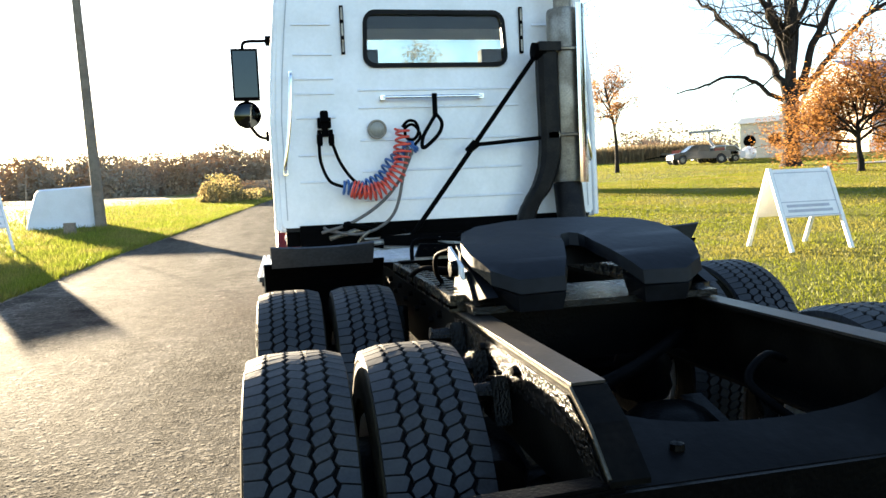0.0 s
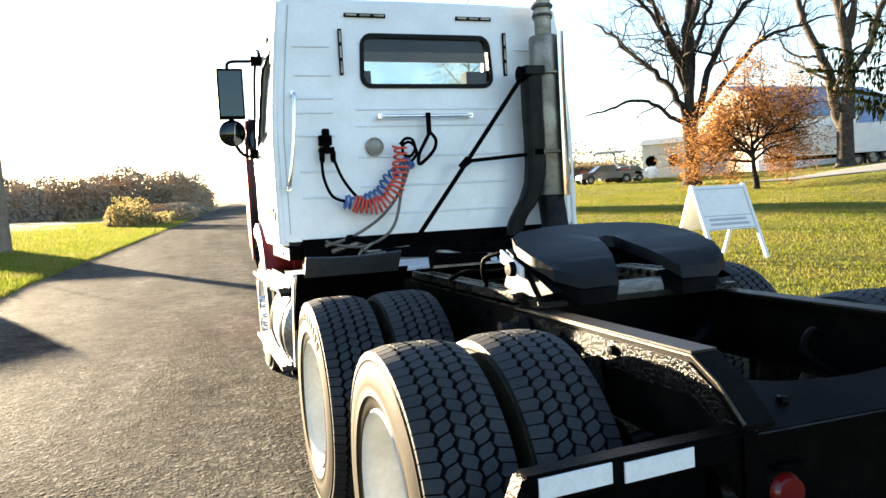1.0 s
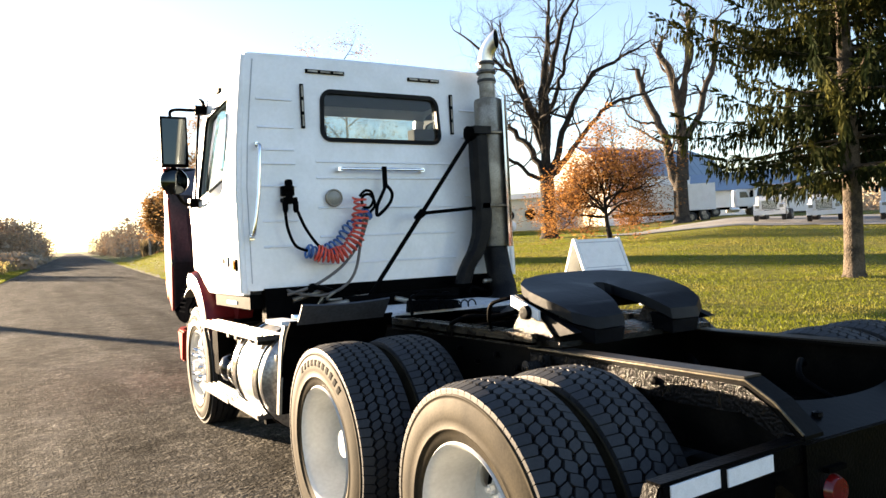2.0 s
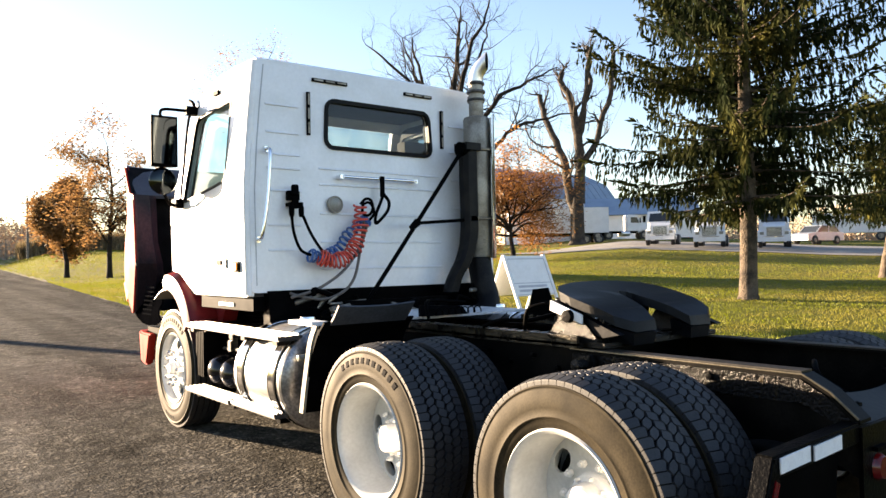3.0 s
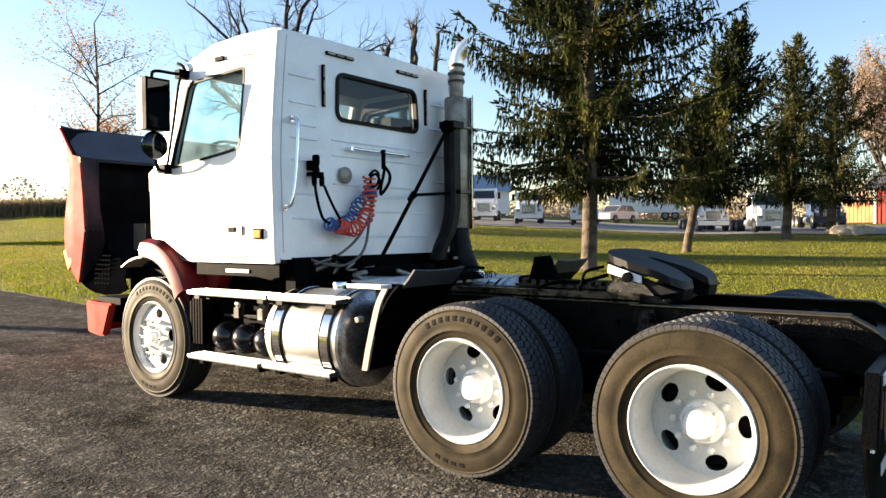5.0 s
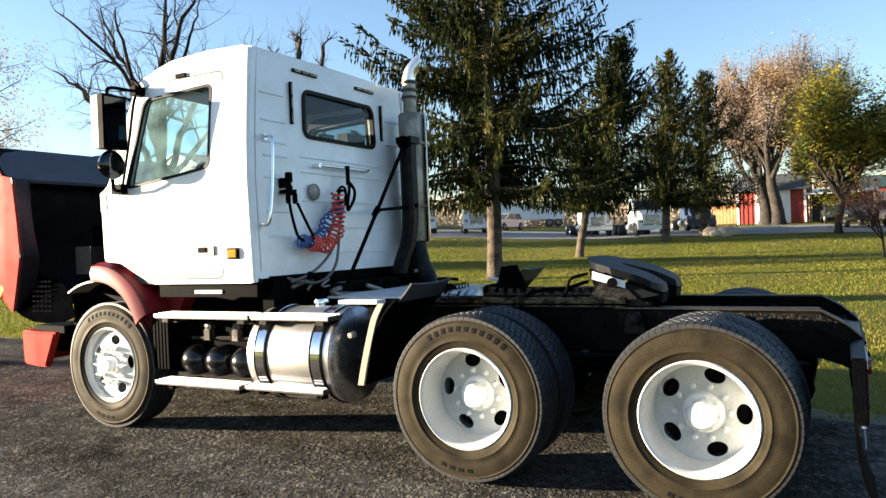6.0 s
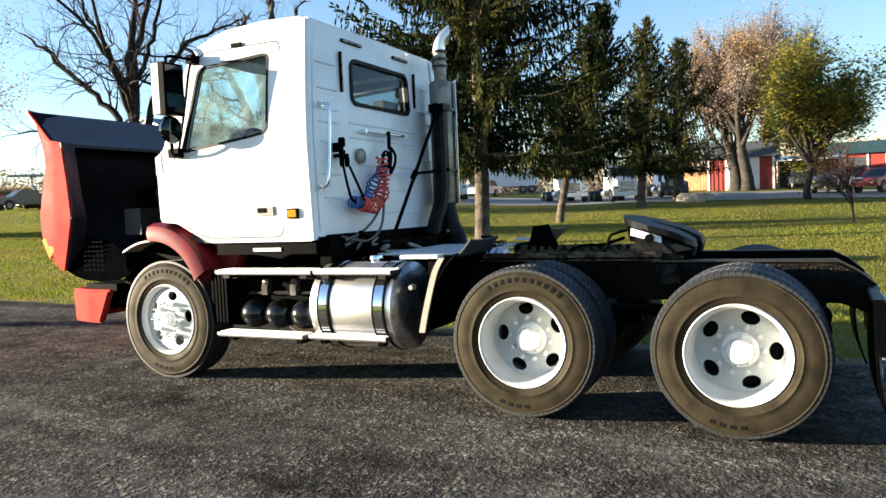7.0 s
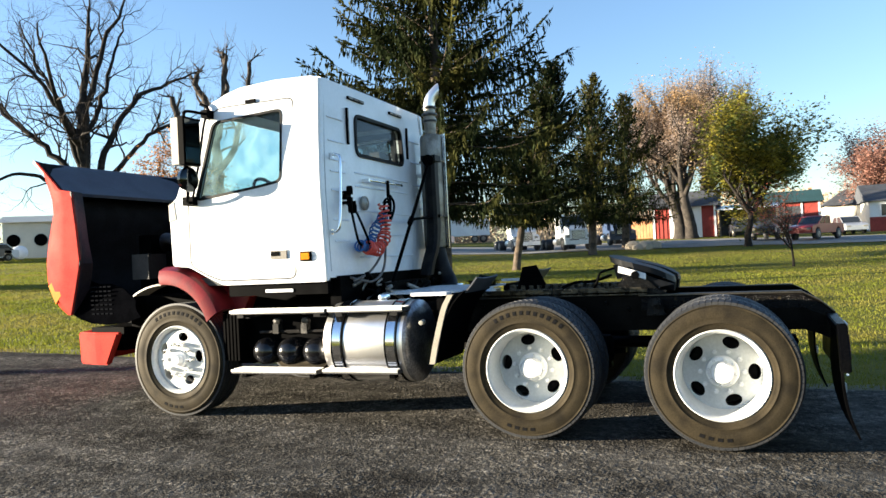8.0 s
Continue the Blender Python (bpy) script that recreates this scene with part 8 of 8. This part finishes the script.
car((54.4, -5.6), 60, REDCAR, "dark red van with roof rack", True, 5.0)
car((68.0, -9.4), 100, SILVER, "silver car near the house")
car((40.0, 62.0), 70, SILVER, "silver car among farm machinery")
car((37.0, 60.5), 80, DARKCAR, "dark pickup among farm machinery", True, 5.4)
car((44.5, 70.0), 60, SILVER, "pale car parked behind the shed")

# farm trailer, tank and tractor with a raised boom beyond the lawn
mach = thing("farm_trailer", (38.2, 62.5, land(38.2, 62.5)), "long dark flatbed farm trailer with red side boards", "trailer", rz=52)
bm = B()
box(bm, -1.1, 1.1, -3.6, 3.4, 0.75, 0.95)
part("bed", bm, BLACKM, mach, bevel=0.02)
for s in (-1, 1):
    for k in range(7):
        bm = B()
        box(bm, s * 1.06, s * 1.1, -3.5 + k * 0.98, -2.62 + k * 0.98, 0.95, 1.35 if k % 3 else 1.15)
        part("side_board", bm, REDCAR if k % 2 else DARKCAR, mach)
    for y in (-2.2, -1.2, 2.4):
        far_wheel(mach, s * 0.85, y, 0.38, 0.25)
bm = B()
prism(bm, [(-0.1, 3.4, 0.8), (0.1, 3.4, 0.8), (0.05, 5.0, 0.6), (-0.05, 5.0, 0.6)], (0, 0, 0.1))
part("drawbar", bm, BLACKM, mach)
boom = thing("boom_lift", (42.0, 66.5, land(42, 66.5)), "grey farm lift with a level raised platform", "machine", rz=40)
bm = B()
box(bm, -0.9, 0.9, -1.3, 1.3, 0.5, 1.2)
part("base", bm, DARKCAR, boom, bevel=0.06)
bm = B()
tube(bm, [(0, -0.6, 1.2), (0, 0.1, 2.2), (0, 0.1, 3.0)], [0.16, 0.13, 0.12], 10)
part("mast", bm, GREYP, boom)
bm = B()
box(bm, -0.5, 0.5, -1.0, 2.0, 3.0, 3.2)
part("platform", bm, GREYP, boom, bevel=0.03)
for s in (-1, 1):
    for y in (-0.9, 0.9):
        far_wheel(boom, s * 0.8, y, 0.45, 0.3)
tank7 = thing("farm_tank", (44.3, 63.4, land(44.3, 63.4)), "round white plastic farm tank lying on the grass", "tank", rz=60)
bm = B()
lathe(bm, [(0.0, -1.0), (0.4, -0.97), (0.62, -0.8), (0.66, -0.6), (0.66, 0.6), (0.62, 0.8), (0.4, 0.97), (0.0, 1.0)], 24, pose(0, 0, 0.68))
part("shell", bm, FARWHITE, tank7, smooth=True)

# ---------------------------------------------------------------- buildings
def wall_box(parent, name, x0, x1, y0, y1, z0, z1, mat, label=""):
    bm = B()
    box(bm, x0, x1, y0, y1, z0, z1)
    return part(name, bm, mat, parent, label)


# long cream shed with round wall fans and a tall blue-grey roof behind it
shed = thing("cream_shed", (53.0, 66.0, land(53, 66) - 0.1), "long low cream shed with dark round wall fans", "shed", rz=-51)
wall_box(shed, "wall", -6.8, 2.4, 0, 4, 0, 4.0, CREAMW, "sunlit cream wall")
bm = B()
prism(bm, [(-7.2, -0.4, 3.9), (-7.2, 4.3, 3.9), (-7.2, 2, 4.7)], (9.9, 0, 0))
part("roof", bm, CREAMW, shed, "pale low roof")
for x in (-5.8, -3.2):
    bm = B()
    lathe(bm, [(0.0, 0.03), (0.55, 0.03), (0.62, 0.1), (0.66, 0.0)], 24, pose(x, -0.03, 2.0, 0, 0, -90))
    part("wall_fan", bm, BLACKM, shed, "dark round wall fan", smooth=True)
wall_box(shed, "shed_door", 0.5, 2.2, -0.06, 0, 0, 2.2, GREYP, "grey door")

barn_z = land(62, 66) - 0.3
barn = thing("grey_roof_barn", (69.35, 69.2, barn_z), "large barn with a blue-grey gambrel metal roof", "barn")
eave, knuckle, ridge = 9.5 - barn_z, 11.9 - barn_z, 13.6 - barn_z
wall_box(barn, "wall", -10.5, 10.6, -5.3, 5.3, 0, eave, FARWHITE, "white barn wall")
bm = B()
prism(bm, [(-10.62, -5.35, 0), (-10.62, 5.35, 0), (-10.62, 5.35, eave), (-10.62, 3.6, knuckle - 0.1), (-10.62, 0, ridge - 0.1), (-10.62, -3.6, knuckle - 0.1), (-10.62, -5.35, eave)], (0.1, 0, 0))
part("gable_wall", bm, CREAMW, barn, "sunlit cream gable wall")
bm = B()
prism(bm, [(-10.8, -5.7, eave - 0.1), (-10.8, -3.7, knuckle), (-10.8, 0, ridge), (-10.8, 3.7, knuckle), (-10.8, 5.7, eave - 0.1), (-10.8, 5.3, eave - 0.1), (-10.8, 3.5, knuckle - 0.2), (-10.8, 0, ridge - 0.2), (-10.8, -3.5, knuckle - 0.2), (-10.8, -5.3, eave - 0.1)], (21.5, 0, 0))
rf = part("roof", bm, BLUEROOF, barn, "blue-grey gambrel roof")
bm = B()
prism(bm, [(10.5, -5.3, eave), (10.5, -3.6, knuckle - 0.2), (10.5, 0, ridge - 0.2), (10.5, 3.6, knuckle - 0.2), (10.5, 5.3, eave)], (0.1, 0, 0))
part("gable_wall", bm, FARWHITE, barn, "white gable wall")
for k in range(17):
    bm = B()
    x = -10.2 + k * 1.27
    tube(bm, [(x, -5.72, eave - 0.1), (x, -3.72, knuckle + 0.02), (x, 0, ridge + 0.03)], 0.04, 4)
    part("roof_seam", bm, BLUEROOF, rf)
low = thing("low_metal_shed", (78.0, 54.0, land(78, 54) - 0.1), "low long shed with pale metal roof and red gable trim", "shed", rz=-52)
wall_box(low, "wall", -10, 3, -5, 5, 0, 3.0, FARWHITE, "white wall")
bm = B()
prism(bm, [(-10.4, -5.5, 2.9), (-10.4, 0, 5.4), (-10.4, 5.5, 2.9)], (13.8, 0, 0))
part("roof", bm, BLUEROOF, low, "pale blue metal roof")
bm = B()
prism(bm, [(3.3, -5.2, 3.0), (3.3, 0, 5.3), (3.3, 5.2, 3.0)], (0.15, 0, 0))
part("gable", bm, REDWALL, low, "red gable")

red = thing("red_barn", (72.5, 4.4, land(72.5, 4.4) - 0.1), "small red and white barn with wide white door trim", "barn", rz=90)
wall_box(red, "wall", -2.8, 3.1, -3, 3, 0, 3.1, REDWALL, "red board wall")
bm = B()
prism(bm, [(-3.2, -3.5, 3.0), (-3.2, 0, 4.7), (-3.2, 3.5, 3.0)], (6.7, 0, 0))
part("roof", bm, DARKROOF, red, "dark roof")
for x0, x1 in ((-1.5, -0.4), (0.7, 1.5), (-2.8, -2.6), (2.9, 3.1)):
    wall_box(red, "white_panel", x0, x1, 3.0, 3.06, 0, 3.0, FARWHITE, "white panel")
for x in (-2.3, -1.9, 1.8, 2.2, 2.6):
    wall_box(red, "batten", x - 0.04, x + 0.04, 3.0, 3.05, 0, 3.0, REDWALL)
lean = thing("open_shed", (72.5, -1.3, land(72.5, -1.3) - 0.1), "open dark lean-to shed beside the red barn", "shed", rz=90)
wall_box(lean, "back_wall", -2.6, 2.6, -3.0, -2.8, 0, 2.9, DARKROOF)
for x in (-2.6, 2.5):
    wall_box(lean, "post", x, x + 0.15, 2.5, 2.65, 0, 2.6, POLEWOOD)
bm = B()
prism(bm, [(-2.9, -3.2, 3.2), (-2.9, 3.0, 2.6), (-2.9, 3.0, 2.72), (-2.9, -3.2, 3.32)], (5.8, 0, 0))
part("roof", bm, FARWHITE, lean, "pale shed roof")

annex = thing("red_shed", (83.0, -5.0, land(83, -5) - 0.1), "red board shed with a teal metal roof", "shed", rz=90)
wall_box(annex, "wall", -3.4, 3.2, -3, 3, 0, 3.3, REDWALL, "red board wall")
bm = B()
prism(bm, [(-3.8, -3.5, 3.2), (-3.8, 0, 4.6), (-3.8, 3.5, 3.2)], (7.4, 0, 0))
part("roof", bm, TEALROOF, annex, "teal metal roof")
# dark sheet on the solid wall stands in for a doorway's inner shade
wall_box(annex, "shed_door", -1.6, 1.4, 3.0, 3.05, 0, 2.8, DARKROOF, "dark sheet painted for the shade in a doorway")
for x in (-3.4, -1.75, 1.4, 3.0):
    wall_box(annex, "white_panel", x, x + 0.18, 3.0, 3.07, 0, 3.2, FARWHITE, "white trim board")

house = thing("house", (80.0, -15.5, land(80, -15.5) - 0.1), "white and red single-storey house with a dark roof", "house", rz=90)
wall_box(house, "wall", -5, 3.2, -4, 4, 0, 3.0, FARWHITE, "white wall")
wall_box(house, "lower_wall", -5, 3.22, 4.0, 4.03, 0, 1.4, REDWALL, "red brick lower wall")
bm = B()
prism(bm, [(-5.4, -4.5, 2.95), (-5.4, 0, 4.8), (-5.4, 4.5, 2.95)], (9.0, 0, 0))
part("roof", bm, DARKROOF, house, "dark shingle roof")
for x in (-2.0, 1.6):
    win = wall_box(house, "window", x - 0.6, x + 0.6, 4.03, 4.07, 1.5, 2.6, FARGLASS, "dark window")
    for a, b, c2, d2 in ((x - 0.68, x - 0.6, 1.45, 2.65), (x + 0.6, x + 0.68, 1.45, 2.65), (x - 0.68, x + 0.68, 1.40, 1.48), (x - 0.68, x + 0.68, 2.6, 2.68), (x - 0.02, x + 0.02, 1.48, 2.6)):
        wall_box(win, "frame_bar", a, b, 4.04, 4.09, c2, d2, FARWHITE)
gaz = thing("garage", (95.0, -12.6, land(95, -12.6) - 0.1), "pale garage with a dark pyramid roof", "garage", rz=90)
wall_box(gaz, "wall", -2.4, 2.4, -2.4, 2.4, 0, 3.0, CREAMW, "pale wall")
bm = B()
vs = [bm.verts.new(p) for p in ((-2.9, -2.9, 2.9), (2.9, -2.9, 2.9), (2.9, 2.9, 2.9), (-2.9, 2.9, 2.9), (0, 0, 4.9))]
bm.faces.new(vs[:4])
for i in range(4):
    bm.faces.new((vs[i], vs[(i + 1) % 4], vs[4]))
part("roof", bm, DARKROOF, gaz, "dark pyramid roof")
fence = thing("board_fence", (71.0, 9.4, land(71.0, 9.4)), "orange-stained board fence behind the trucks", "fence", rz=80)
for k in range(14):
    wall_box(fence, "fence_board", -4 + k * 0.32, -3.72 + k * 0.32, 0, 0.03, 0, 1.8, WOODY)
far_box = thing("distant_trailer", (82.0, 33.0, land(82, 33)), "long white trailer far beyond the lot", "trailer", rz=20)
bm = B()
box(bm, -1.25, 1.25, -4.2, 4.2, 0.9, 3.1)
part("body", bm, FARWHITE, far_box, bevel=0.04)
for s in (-1, 1):
    for y in (-3.4, -2.3, 3.0):
        far_wheel(far_box, s * 0.95, y, 0.5, 0.5)
